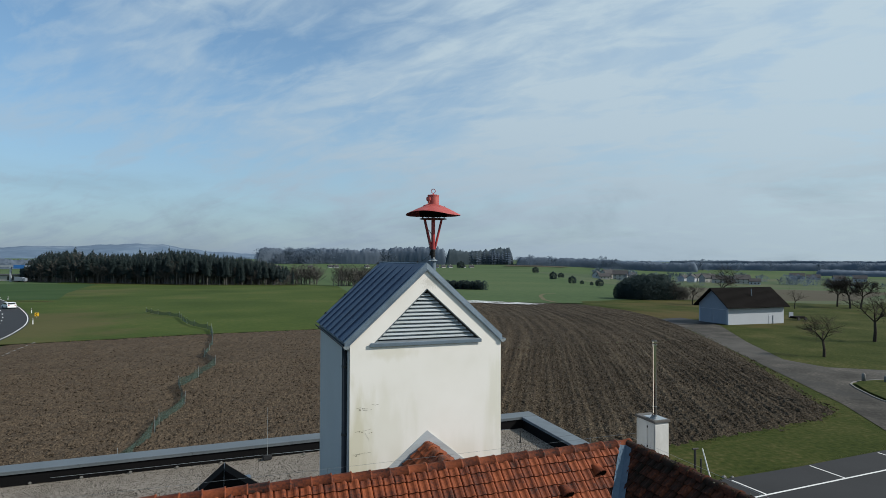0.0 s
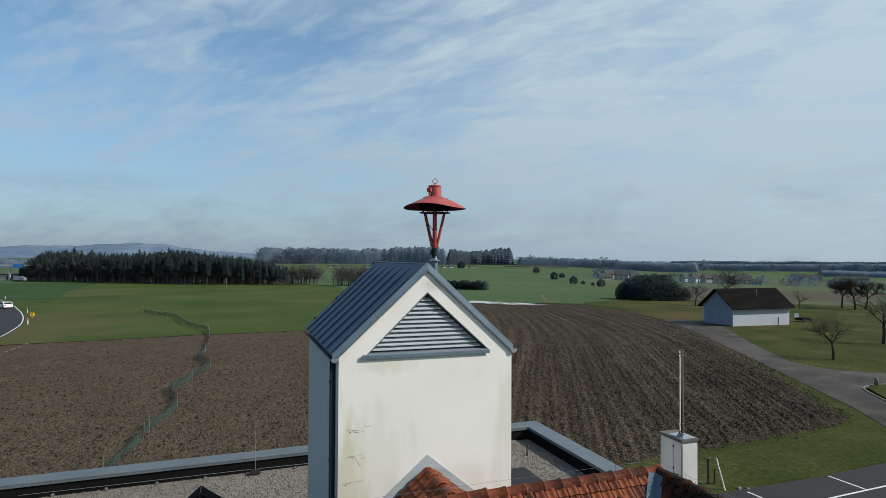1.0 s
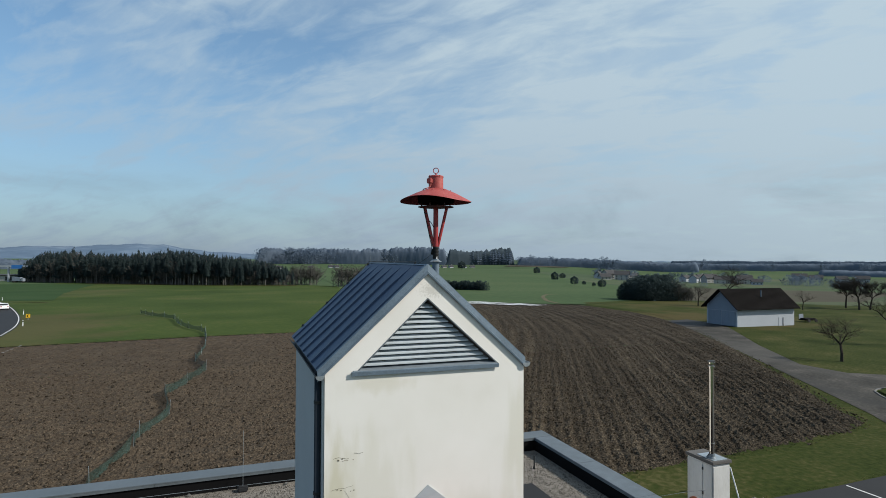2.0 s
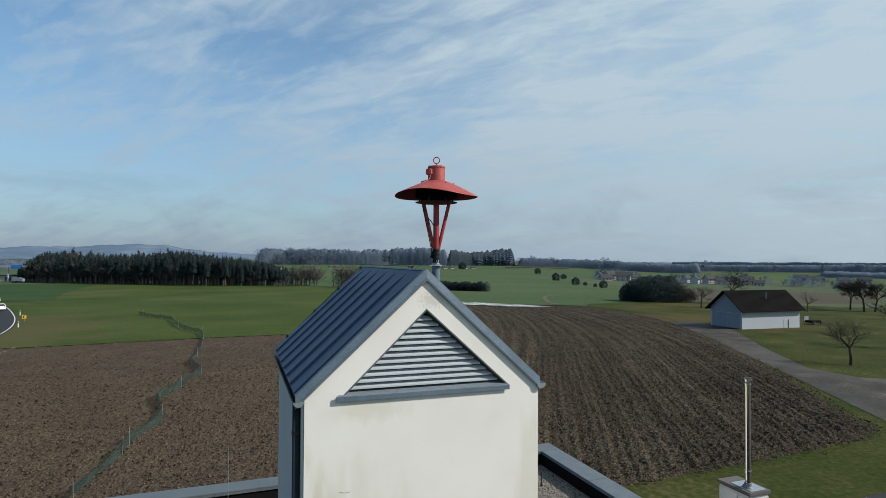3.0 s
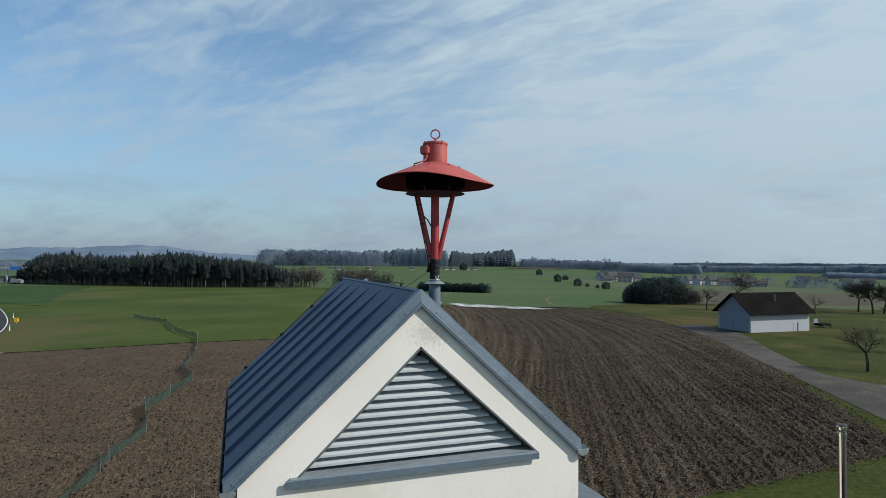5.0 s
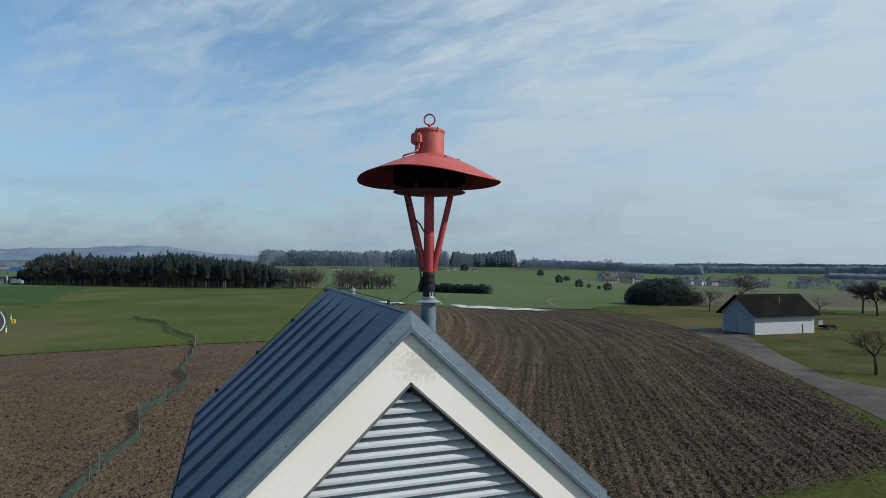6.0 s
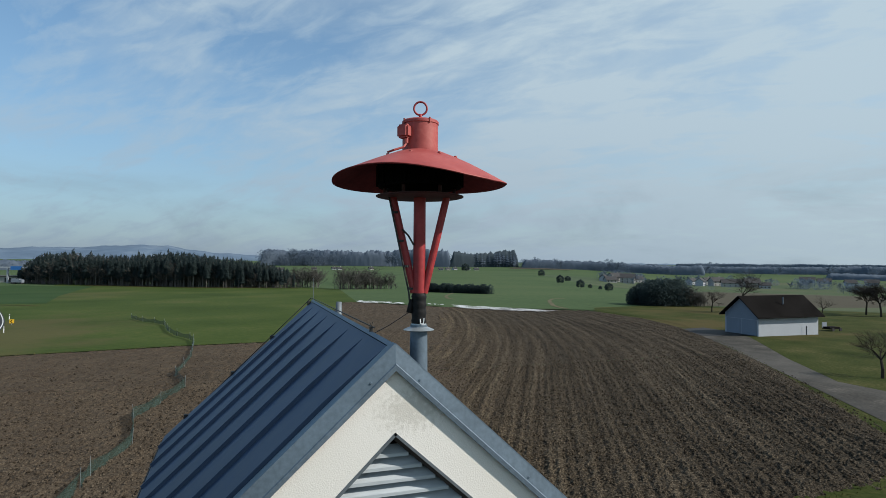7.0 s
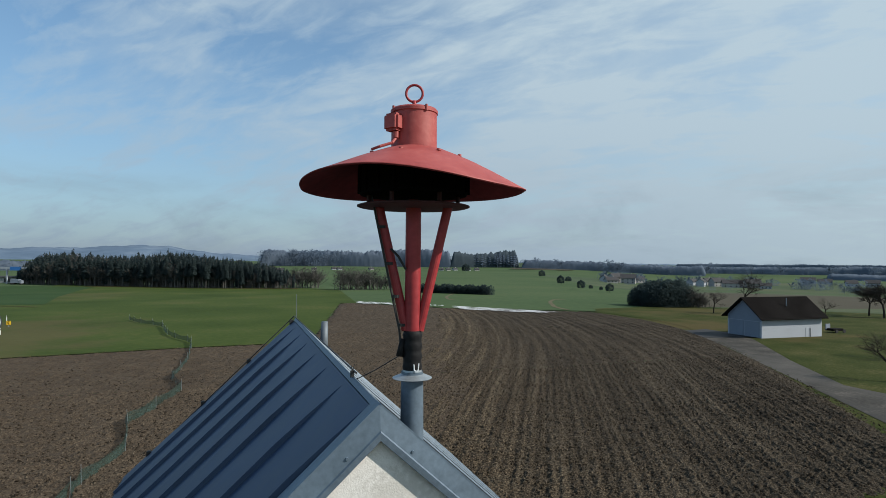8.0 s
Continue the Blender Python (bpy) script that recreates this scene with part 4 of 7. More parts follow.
bm = lathe(bmesh.new(), [(0.041, 11.69), (0.039, 12.34)], 28, (SX, SY))
part("pole", bm, "red_pole", siren, smooth=True)
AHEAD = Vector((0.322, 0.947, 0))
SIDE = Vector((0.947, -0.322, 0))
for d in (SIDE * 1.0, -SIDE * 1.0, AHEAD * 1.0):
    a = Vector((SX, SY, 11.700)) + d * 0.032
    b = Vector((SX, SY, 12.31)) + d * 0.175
    bm = bmesh.new()
    rod(bm, a, b, 0.0245, 0.0235, 16)
    prism(bm, [Vector((SX, SY, 11.70)) + d * 0.036, Vector((SX, SY, 11.70)) + d * 0.06, a + d * 0.02 + Vector((0, 0, 0.07)), Vector((SX, SY, 11.86)) + d * 0.036], Vector((-d.y, d.x, 0)) * 0.008)
    part("strut", bm, "red_pole", siren)
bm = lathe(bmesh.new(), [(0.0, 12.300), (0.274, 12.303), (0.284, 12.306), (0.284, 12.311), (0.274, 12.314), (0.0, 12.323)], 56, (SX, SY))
part("base_plate", bm, "shaded_red", siren, "round red mounting plate")
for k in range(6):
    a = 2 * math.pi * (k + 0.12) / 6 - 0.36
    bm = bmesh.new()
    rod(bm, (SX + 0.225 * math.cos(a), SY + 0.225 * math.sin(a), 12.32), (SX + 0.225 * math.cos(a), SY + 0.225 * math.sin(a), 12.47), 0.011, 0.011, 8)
    part("spacer_bolt", bm, "shaded_red", siren)
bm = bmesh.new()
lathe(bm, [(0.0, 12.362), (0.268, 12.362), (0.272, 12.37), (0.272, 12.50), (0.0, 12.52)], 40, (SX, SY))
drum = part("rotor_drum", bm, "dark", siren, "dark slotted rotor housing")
for k in range(20):
    a = 2 * math.pi * k / 20
    bm = bmesh.new()
    c = Vector((SX + 0.276 * math.cos(a), SY + 0.276 * math.sin(a), 0))
    rod(bm, c + Vector((0, 0, 12.37)), c + Vector((0, 0, 12.50)), 0.008, 0.008, 6)
    part("bar", bm, "dark", drum)
hood_out = [(0.118, 12.595), (0.16, 12.583), (0.24, 12.552), (0.32, 12.519), (0.40, 12.482), (0.48, 12.443), (0.545, 12.411), (0.564, 12.402)]
hood_in = [(0.563, 12.399), (0.54, 12.406), (0.47, 12.437), (0.39, 12.476), (0.31, 12.512), (0.23, 12.545), (0.15, 12.574), (0.10, 12.583)]
DENT_AT = (0, 18, 37, 50, 60, 75, 90, 100, 110, 122, 135, 150, 165, 180, 270, 360)
DENT = (0.006, -0.012, -0.020, -0.014, -0.004, 0.018, 0.038, 0.047, 0.050, 0.047, 0.038, 0.024, 0.010, 0.0, 0.0, 0.006)
bm = lathe(bmesh.new(), hood_out + hood_in, 96, (SX, SY), closed=True)
for v in bm.verts:      # the rim is bent up on one side
    d = Vector((v.co.x - SX, v.co.y - SY, 0))
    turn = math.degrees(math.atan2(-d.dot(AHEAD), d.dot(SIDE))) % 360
    bend = float(np.interp(turn, DENT_AT, DENT))
    edge = max(0.0, (d.length - 0.12) / 0.43)
    v.co.z += (bend - 0.012) * edge ** 1.7 + 0.004 * math.sin(3 * math.radians(turn)) * edge ** 2
hood = part("hood", bm, "red_paint", siren, "faded red sheet-metal hood", smooth=True)
# extra skin below the hood, darkened to carry its shade
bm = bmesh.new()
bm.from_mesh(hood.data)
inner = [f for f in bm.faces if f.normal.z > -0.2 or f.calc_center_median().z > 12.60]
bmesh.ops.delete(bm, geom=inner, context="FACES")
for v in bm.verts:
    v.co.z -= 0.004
part("hood_lining", bm, "underside_red", siren, "grimy underside of the hood with shade put into its red", smooth=True)
for k in range(8):
    a = 2 * math.pi * (k + 0.3) / 8
    bm = lathe(bmesh.new(), [(0.0, 12.563), (0.010, 12.561), (0.011, 12.552), (0.0, 12.540)], 8, (SX + 0.235 * math.cos(a), SY + 0.235 * math.sin(a)))
    part("hood_bolt", bm, "red_paint", siren)
bm = bmesh.new()
for ring in ([(0.116, 12.56), (0.115, 12.765)], [(0.115, 12.765), (0.120, 12.768)], [(0.120, 12.768), (0.120, 12.782)], [(0.120, 12.782), (0.113, 12.790), (0.06, 12.802), (0.0005, 12.806)]):
    lathe(bm, ring, 48, (SX, SY))
motor = part("motor", bm, "red_paint", siren, "red cylindrical motor housing", smooth=True)
for k in range(4):
    a = 2 * math.pi * (k + 0.15) / 4
    bm = bmesh.new()
    c = Vector((SX + 0.119 * math.cos(a), SY + 0.119 * math.sin(a), 0))
    rod(bm, c + Vector((0, 0, 12.764)), c + Vector((0, 0, 12.794)), 0.0065, 0.0065, 8)
    part("lid_bolt", bm, "red_paint", motor)
bm = bmesh.new()
N = 40
ring_c = Vector((SX, SY, 12.872))
rings = []
for k in range(N):
    a = 2 * math.pi * k / N
    d = SIDE * math.cos(a) + Vector((0, 0, 1)) * math.sin(a)
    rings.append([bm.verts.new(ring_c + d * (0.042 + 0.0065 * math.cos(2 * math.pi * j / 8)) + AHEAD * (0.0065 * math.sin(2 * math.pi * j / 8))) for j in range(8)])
for k in range(N):
    for j in range(8):
        bm.faces.new((rings[k][j], rings[(k + 1) % N][j], rings[(k + 1) % N][(j + 1) % 8], rings[k][(j + 1) % 8]))
rod(bm, (SX, SY, 12.80), (SX, SY, 12.836), 0.012, 0.010, 10)
part("lifting_ring", bm, "red_pole", siren, smooth=True)
bm = bmesh.new()
box(bm, -0.043, 0.043, -0.03, 0.03, -0.042, 0.042, 0.012)
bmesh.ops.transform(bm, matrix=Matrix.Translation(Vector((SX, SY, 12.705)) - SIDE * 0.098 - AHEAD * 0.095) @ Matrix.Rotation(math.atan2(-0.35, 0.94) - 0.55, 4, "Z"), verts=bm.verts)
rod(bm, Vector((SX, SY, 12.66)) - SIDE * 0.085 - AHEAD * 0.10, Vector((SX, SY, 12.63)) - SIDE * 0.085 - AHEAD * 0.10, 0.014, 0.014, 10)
part("terminal_box", bm, "red_paint", siren)
C0 = Vector((SX, SY, 0))
TIE = ((-0.012, 0.052, 11.540), (-0.010, 0.053, 11.512), (0.0, 0.054, 11.506), (0.010, 0.053, 11.514), (0.012, 0.052, 11.545))
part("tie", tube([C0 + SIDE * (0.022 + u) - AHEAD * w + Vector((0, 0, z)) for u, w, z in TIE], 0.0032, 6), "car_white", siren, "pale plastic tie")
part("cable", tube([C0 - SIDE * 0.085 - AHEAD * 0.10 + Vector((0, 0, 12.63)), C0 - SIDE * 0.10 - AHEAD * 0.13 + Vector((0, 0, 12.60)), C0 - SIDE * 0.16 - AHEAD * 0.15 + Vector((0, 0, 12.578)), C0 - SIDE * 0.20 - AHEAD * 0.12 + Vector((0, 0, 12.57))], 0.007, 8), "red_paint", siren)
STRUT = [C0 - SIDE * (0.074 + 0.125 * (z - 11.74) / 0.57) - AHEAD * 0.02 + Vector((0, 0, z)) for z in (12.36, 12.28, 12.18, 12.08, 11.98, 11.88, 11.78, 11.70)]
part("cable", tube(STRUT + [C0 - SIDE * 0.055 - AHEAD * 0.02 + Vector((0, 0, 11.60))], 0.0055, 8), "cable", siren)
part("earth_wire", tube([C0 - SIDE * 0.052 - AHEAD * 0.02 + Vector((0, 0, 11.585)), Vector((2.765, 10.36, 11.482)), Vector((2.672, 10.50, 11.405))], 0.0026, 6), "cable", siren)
bm = bmesh.new()
rod(bm, C0 - SIDE * 0.050 - AHEAD * 0.015 + Vector((0, 0, 11.66)), C0 - SIDE * 0.062 - AHEAD * 0.02 + Vector((0, 0, 11.575)), 0.012, 0.020, 10)
part("cable_boot", bm, "black_rubber", siren, "black rubber cable boot", smooth=True)
for z in (12.2, 12.02, 11.86, 11.72):
    bm = bmesh.new()
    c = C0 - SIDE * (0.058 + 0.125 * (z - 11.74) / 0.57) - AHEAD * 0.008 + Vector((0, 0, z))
    rod(bm, c, c + Vector((0, 0, 0.014)), 0.024, 0.024, 10)
    part("cable_tie", bm, "cable", siren)
part("cable", tube([C0 - SIDE * 0.11 - AHEAD * 0.03 + Vector((0, 0, 12.10)), C0 - SIDE * 0.07 - AHEAD * 0.04 + Vector((0, 0, 12.06)), C0 - SIDE * 0.035 - AHEAD * 0.03 + Vector((0, 0, 12.0))], 0.006, 8), "cable", siren)

# ---- tiled building ----
RIDGE_Y, RIDGE_Z, WING_X = 8.45, 8.02, 6.20
house = thing("tiled_house", "low house with weathered orange clay tile roofs", "house")


def slab(outline, thick, mat, name, parent, label=""):
    bm = bmesh.new()
    prism(bm, outline, (0, 0, -thick))
    return part(name, bm, mat, parent, label)


# walls
bm = bmesh.new()
box(bm, -3.0, 11.0, 4.4, 12.2, 0, 3.9)
box(bm, 2.6, 9.8, -4.2, 4.4, 0, 3.9)
part("wall", bm, "plaster", house)
bm = bmesh.new()
FALL_IN = 4.4
LOW = RIDGE_Z - FALL_IN
# main wing, front and back slopes; second wing, left and right slopes
prism(bm, [(-3.4, RIDGE_Y, RIDGE_Z - 0.03), (WING_X, RIDGE_Y, RIDGE_Z - 0.03), (WING_X - FALL_IN, RIDGE_Y - FALL_IN, LOW), (-3.4, RIDGE_Y - FALL_IN, LOW)], (0, 0, -0.12))
prism(bm, [(-3.4, RIDGE_Y, RIDGE_Z - 0.03), (WING_X + 0.0, RIDGE_Y, RIDGE_Z - 0.03), (WING_X + 1.3, RIDGE_Y + 1.3, RIDGE_Z - 1.33), (-3.4, RIDGE_Y + 1.3, RIDGE_Z - 1.33)], (0, 0, -0.12))
prism(bm, [(WING_X, RIDGE_Y, RIDGE_Z - 0.03), (WING_X, -5.0, RIDGE_Z - 0.03), (WING_X - FALL_IN, -5.0, LOW), (WING_X - FALL_IN, RIDGE_Y - FALL_IN, LOW)], (0, 0, -0.12))
prism(bm, [(WING_X, RIDGE_Y, RIDGE_Z - 0.03), (WING_X, -5.0, RIDGE_Z - 0.03), (WING_X + FALL_IN, -5.0, LOW), (WING_X + FALL_IN, RIDGE_Y + 1.3, LOW), (WING_X + 1.3, RIDGE_Y + 1.3, RIDGE_Z - 1.33)], (0, 0, -0.12))
part("roof_deck", bm, "dark_roof", house)
# cross gable up to the tower
bm = bmesh.new()
CX, CZ = 2.70, 7.985
for s in (-1, 1):
    prism(bm, [(CX, TY0 - 0.004, CZ - 0.04), (CX, RIDGE_Y - 0.05, CZ - 0.04), (CX + s * 1.3, RIDGE_Y + 0.6, CZ - 0.04 - 1.3 * 0.82), (CX + s * 1.3, TY0 - 0.004, CZ - 0.04 - 1.3 * 0.82)], (0, 0, -0.1))
part("saddle_deck", bm, "dark_roof", house)
bm = bmesh.new()
for s in (-1, 1):
    prism(bm, [(CX, TY0 - 0.014, 8.185), (CX + s * 1.3, TY0 - 0.014, 8.185 - 1.3 * 0.82), (CX + s * 1.3, TY0 - 0.014, 7.95 - 1.3 * 0.82), (CX, TY0 - 0.014, 7.95)], (0, 0.010, 0))
part("wall_flashing", bm, "slat", house, "zinc flashing against the tower")
# valley flashing
bm = bmesh.new()
a, b = Vector((WING_X - 0.05, RIDGE_Y - 0.05, RIDGE_Z + 0.015)), Vector((WING_X - 3.5, RIDGE_Y - 3.5, RIDGE_Z - 3.435))
prism(bm, [a + Vector((-0.14, 0, 0)), a, b, b + Vector((-0.14, 0, 0))], (0, 0, 0.012))
prism(bm, [a + Vector((0, -0.17, 0)), a, b, b + Vector((0, -0.17, 0))], (0, 0, 0.012))
part("valley_flashing", bm, "flashing", house, "grey-blue sheet metal valley")

# hairline cracks and repairs in the render
r = random.Random(23)
for x0, z0, n, chips in ((1.33, 8.70, 6, 3), (1.62, 8.755, 3, 0), (1.31, 8.27, 7, 2), (1.49, 8.25, 4, 2), (1.27, 7.87, 9, 2), (1.45, 8.66, 2, 1)):
    bm = bmesh.new()
    x, z = x0, z0
    drop = -0.03 if (x0, n) == (1.49, 4) else 0.0
    for k in range(n):
        w = r.uniform(0.022, 0.055) * (0.5 if drop else 1)
        nz = z + r.uniform(-0.014, 0.014) + drop
        h = r.uniform(0.0025, 0.006)
        prism(bm, [(x, TY0 - 0.0025, z), (x + w, TY0 - 0.0025, nz), (x + w, TY0 - 0.0025, nz + h), (x, TY0 - 0.0025, z + h)], (0, 0.002, 0))
        x, z = x + w, nz
    part("crack", bm, "plaster_patch", tower, "dark crumbled crack in the render")
    for k in range(chips):
        cx, cz, q = x0 + r.uniform(0.02, 0.16), z0 + r.uniform(-0.03, 0.01), r.uniform(0.008, 0.018)
        bm = bmesh.new()
        prism(bm, [(cx + q * r.uniform(0.7, 1.4) * math.cos(a), TY0 - 0.003, cz + q * 0.7 * r.uniform(0.6, 1.2) * math.sin(a)) for a in (0, 1.1, 2.2, 3.3, 4.4, 5.4)], (0, 0.002, 0))
        part("chip", bm, "plaster_patch", tower, "small dark chip in the render")
bm = bmesh.new()
box(bm, 2.670, 2.690, 10.48, 10.50, 11.365, 11.42, 0.003)
rod(bm, (2.672, 10.49, 11.38), (2.692, 10.49, 11.452), 0.002, 0.002, 6)
rod(bm, (2.692, 10.49, 11.38), (2.674, 10.49, 11.445), 0.002, 0.002, 6)
part("ridge_clip", bm, "cable", tower)

# ---- flat roof behind ----
annex = thing("flat_roofed_annex", "flat-roofed annex with gravel, black upstands and metal parapet caps", "building")
bm = bmesh.new()
box(bm, -24.0, 10.70, 11.2, 20.70, 0.0, 4.48)
part("wall", bm, "plaster", annex)
bm = bmesh.new()
box(bm, -24.0, 10.06, 11.2, 20.11, 4.50, 4.62)
roof_bed = part("gravel_bed", bm, "gravel", annex)
bm = bmesh.new()
box(bm, -24.0, 10.70, 20.12, 20.68, 4.48, 5.04)
part("upstand", bm, "bitumen", annex, "black bitumen upstand")
bm = bmesh.new()
box(bm, 10.10, 10.68, 11.2, 20.117, 4.48, 5.04)
part("upstand", bm, "bitumen", annex, "black bitumen upstand")
x = 10.75
for k in range(12):
    x0 = max(-24.0, x - 3.2)
    bm = bmesh.new()
    box(bm, x0 + 0.004, x - 0.004 if k else x, 20.07, 20.76, 5.045, 5.085, 0.008)
    box(bm, x0 + 0.004, x - 0.004 if k else x, 20.07, 20.085, 4.985, 5.045)
    cap = part("parapet_cap", bm, "parapet_cap", annex)
    bm = bmesh.new()
    box(bm, x0 - 0.05, x0 + 0.05, 20.067, 20.763, 5.082, 5.090, 0.002)
    part("cap_joint", bm, "parapet_cap", cap)
    x = x0
    if x <= -23.9:
        break
for k in range(3):
    y1 = 20.065 - k * 2.8
    bm = bmesh.new()
    box(bm, 10.05, 10.74, y1 - 2.79, y1, 5.046, 5.084, 0.008)
    box(bm, 10.05, 10.065, y1 - 2.79, y1, 4.985, 5.046)
    part("parapet_cap", bm, "dull_zinc", annex)

rng = np.random.default_rng(4)
octa = np.array([(1, 0, 0), (0, 1, 0), (-1, 0, 0), (0, -1, 0), (0, 0, 0.7), (0, 0, -0.7)])
octf = np.array([(0, 1, 4), (1, 2, 4), (2, 3, 4), (3, 0, 4), (1, 0, 5), (2, 1, 5), (3, 2, 5), (0, 3, 5)])


def scatter(n, lo, hi, size, seed):
    """Many small pebbles in one mesh."""
    r = np.random.default_rng(seed)
    c = np.stack([r.uniform(lo[0], hi[0], n), r.uniform(lo[1], hi[1], n), r.uniform(lo[2], hi[2], n)], -1)
    s = r.uniform(size * 0.5, size * 1.3, (n, 1, 1)) * r.uniform(0.7, 1.2, (n, 1, 3))
    a = r.uniform(0, 6.28, n)
    v = octa[None] * s
    v = np.stack([v[..., 0] * np.cos(a)[:, None] - v[..., 1] * np.sin(a)[:, None], v[..., 0] * np.sin(a)[:, None] + v[..., 1] * np.cos(a)[:, None], v[..., 2]], -1) + c[:, None]
    f = octf[None] + 6 * np.arange(n)[:, None, None]
    return v.reshape(-1, 3), f.reshape(-1, 3)


for ob in annex.children_recursive:      # the annex stands a little askew to the tower
    for v in ob.data.vertices:
        if v.co.x > 9.8:
            v.co.x += 0.16
        v.co.y += 0.11 + 0.026 * v.co.x

v1, f1 = scatter(60000, (-9.0, 13.2, 4.615), (10.2, 20.2, 4.640), 0.017, 1)
v1, f1 = v1.tolist(), f1.tolist()
tagged(raw("roof_gravel", v1, f1, "gravel"), "grey and tan roofing pebbles", "gravel", kind="stuff")

# lightning conductor along the upstand: blocks, wire and rods
wire = thing("lightning_conductor", "thin lightning wire on small concrete blocks along the parapet", "lightning conductor", at=(0, 0.12, 0.10))
part("wire", tube([(-12, 19.95, 4.66), (-4, 19.96, 4.65), (0.1, 19.94, 4.67), (2.0, 19.96, 4.65), (9.5, 19.95, 4.66)], 0.005), "galvanised", wire)
for k in range(14):
    bm = bmesh.new()
    x = -10.6 + k * 1.35
    box(bm, x - 0.045, x + 0.045, 19.90, 19.99, 4.53, 4.60, 0.02)
    part("holder_block", bm, "kerb", wire)
for x, y, h in ((0.31, 19.85, 1.62), (-10.1, 19.85, 0.5)):
    bm = bmesh.new()
    rod(bm, (x, y, 4.68), (x, y, 4.68 + h), 0.007, 0.004, 6)
    rd = part("rod", bm, "galvanised", wire)
    bm = bmesh.new()
    box(bm, x - 0.15, x + 0.15, y - 0.11, y + 0.11, 4.53, 4.68, 0.03)
    part("foot_block", bm, "asphalt", rd, "grey concrete foot")
for x, y in ((-0.6, 16.9), (9.3, 18.8)):
    bm = bmesh.new()
    rod(bm, (x, y, 4.63), (x, y, 5.05), 0.02, 0.02, 8)
    rod(bm, (x, y, 4.63), (x, y, 4.73), 0.045, 0.03, 8)
    tagged(part("roof_drain_pipe", bm, "cable"), "small black vent pipe in the gravel", "pipe")

# hipped dark hood with a light metal edge
hood = thing("roof_hood", "small dark brown gabled roof hood with pale metal flashing", "roof hood")
bm = bmesh.new()
HX, HY = -0.98, 13.4
prism(bm, [(HX - 1.5, HY, 5.36), (HX + 1.6, HY, 5.47), (HX + 0.09, HY, 6.59), (HX, HY, 6.665), (HX - 0.09, HY, 6.59)], (0, 0.5, 0))
part("gable", bm, "dark_roof", hood, "black sheet-covered gable front")
bm = bmesh.new()
box(bm, HX - 1.4, HX + 1.4, HY + 0.05, HY + 0.48, 4.58, 5.28)
part("body", bm, "dark_roof", hood)
bm = bmesh.new()
box(bm, HX + 0.34, HX + 0.60, HY + 0.55, HY + 0.8, 4.53, 6.22, 0.02)
part("flashing", bm, "white_wall", hood, "pale box behind the gable")
part("wire", tube([(HX, HY - 0.012, 5.3), (HX, HY - 0.012, 6.66), (HX, HY + 0.5, 6.67)], 0.003), "galvanised", hood)

# low metal hatch beside the tower
hatch = thing("roof_hatch", "flat grey metal roof hatch beside the tower", "roof hatch", at=(0, 0, 0.10))
bm = bmesh.new()
box(bm, 5.25, 8.15, 13.95, 16.85, 4.53, 4.84, 0.02)
part("curb", bm, "parapet_cap", hatch)
bm = bmesh.new()
box(bm, 5.2, 8.2, 13.9, 16.9, 4.841, 4.90, 0.015)
part("lid", bm, "asphalt", hatch)

# ---- chimney ----
chimney = thing("chimney", "pale panelled chimney with a metal cap", "chimney")
KX, KY, FX, FY = 8.515, 10.54, 8.45, 10.385      # chimney's middle, and the flue's
bm = bmesh.new()
box(bm, KX - 0.20, KX + 0.20, KY - 0.315, KY + 0.315, 2.0, 7.70, 0.008)
part("shaft", bm, "chimney_plate", chimney)
for dx, dy, sx, sy in ((0, -0.321, 0.192, 0.005), (-0.206, 0.115, 0.005, 0.192), (-0.206, -0.195, 0.005, 0.110)):
    bm = bmesh.new()
    box(bm, KX + dx - sx, KX + dx + sx, KY + dy - sy, KY + dy + sy, 4.6, 7.66, 0.003)
    part("panel", bm, "chimney_plate", chimney)
for z in (7.55, 7.10):
    bm = bmesh.new()
    box(bm, KX - 0.226, KX - 0.211, KY - 0.10, KY - 0.07, z, z + 0.05, 0.003)
    part("latch", bm, "cable", chimney)
bm = bmesh.new()
box(bm, KX - 0.23, KX + 0.23, KY - 0.345, KY + 0.345, 7.705, 7.765, 0.008)
part("cap", bm, "cap_slab", chimney, "folded metal cap")
bm = bmesh.new()
box(bm, KX - 0.16, KX + 0.17, KY - 0.30, KY + 0.12, 7.766, 7.775, 0.003)
part("cap_plate", bm, "galvanised", chimney, "pale metal plate round the flue")
bm = lathe(bmesh.new(), [(0.0, 7.775), (0.085, 7.776), (0.060, 7.81), (0.052, 7.86), (0.0, 7.86)], 24, (FX, FY))
part("cone", bm, "dull_zinc", chimney)
part("stay_wire", tube([(KX - 0.15, KY - 0.10, 7.77), (KX - 0.13, KY - 0.14, 7.84), (FX - 0.05, FY - 0.02, 7.90)], 0.006), "cable", chimney)
flue = thing("flue_pipe", "slim shiny stainless steel flue pipe on the chimney", "flue pipe")
bm = lathe(bmesh.new(), [(0.0, 7.86), (0.047, 7.86), (0.047, 9.49), (0.040, 9.49), (0.040, 9.40), (0.0, 9.40)], 28, (FX, FY))
part("pipe", bm, "stainless", flue, smooth=False)
for z in (8.02, 9.44, 9.52):
    bm = lathe(bmesh.new(), [(0.046, z), (0.055, z), (0.055, z + 0.035), (0.046, z + 0.035)], 28, (FX, FY), closed=True)
    part("band", bm, "stainless", flue)
bm = lathe(bmesh.new(), [(0.0, 9.595), (0.064, 9.585), (0.066, 9.577), (0.0, 9.577)], 28, (FX, FY))
lid = part("rain_lid", bm, "cable", flue)
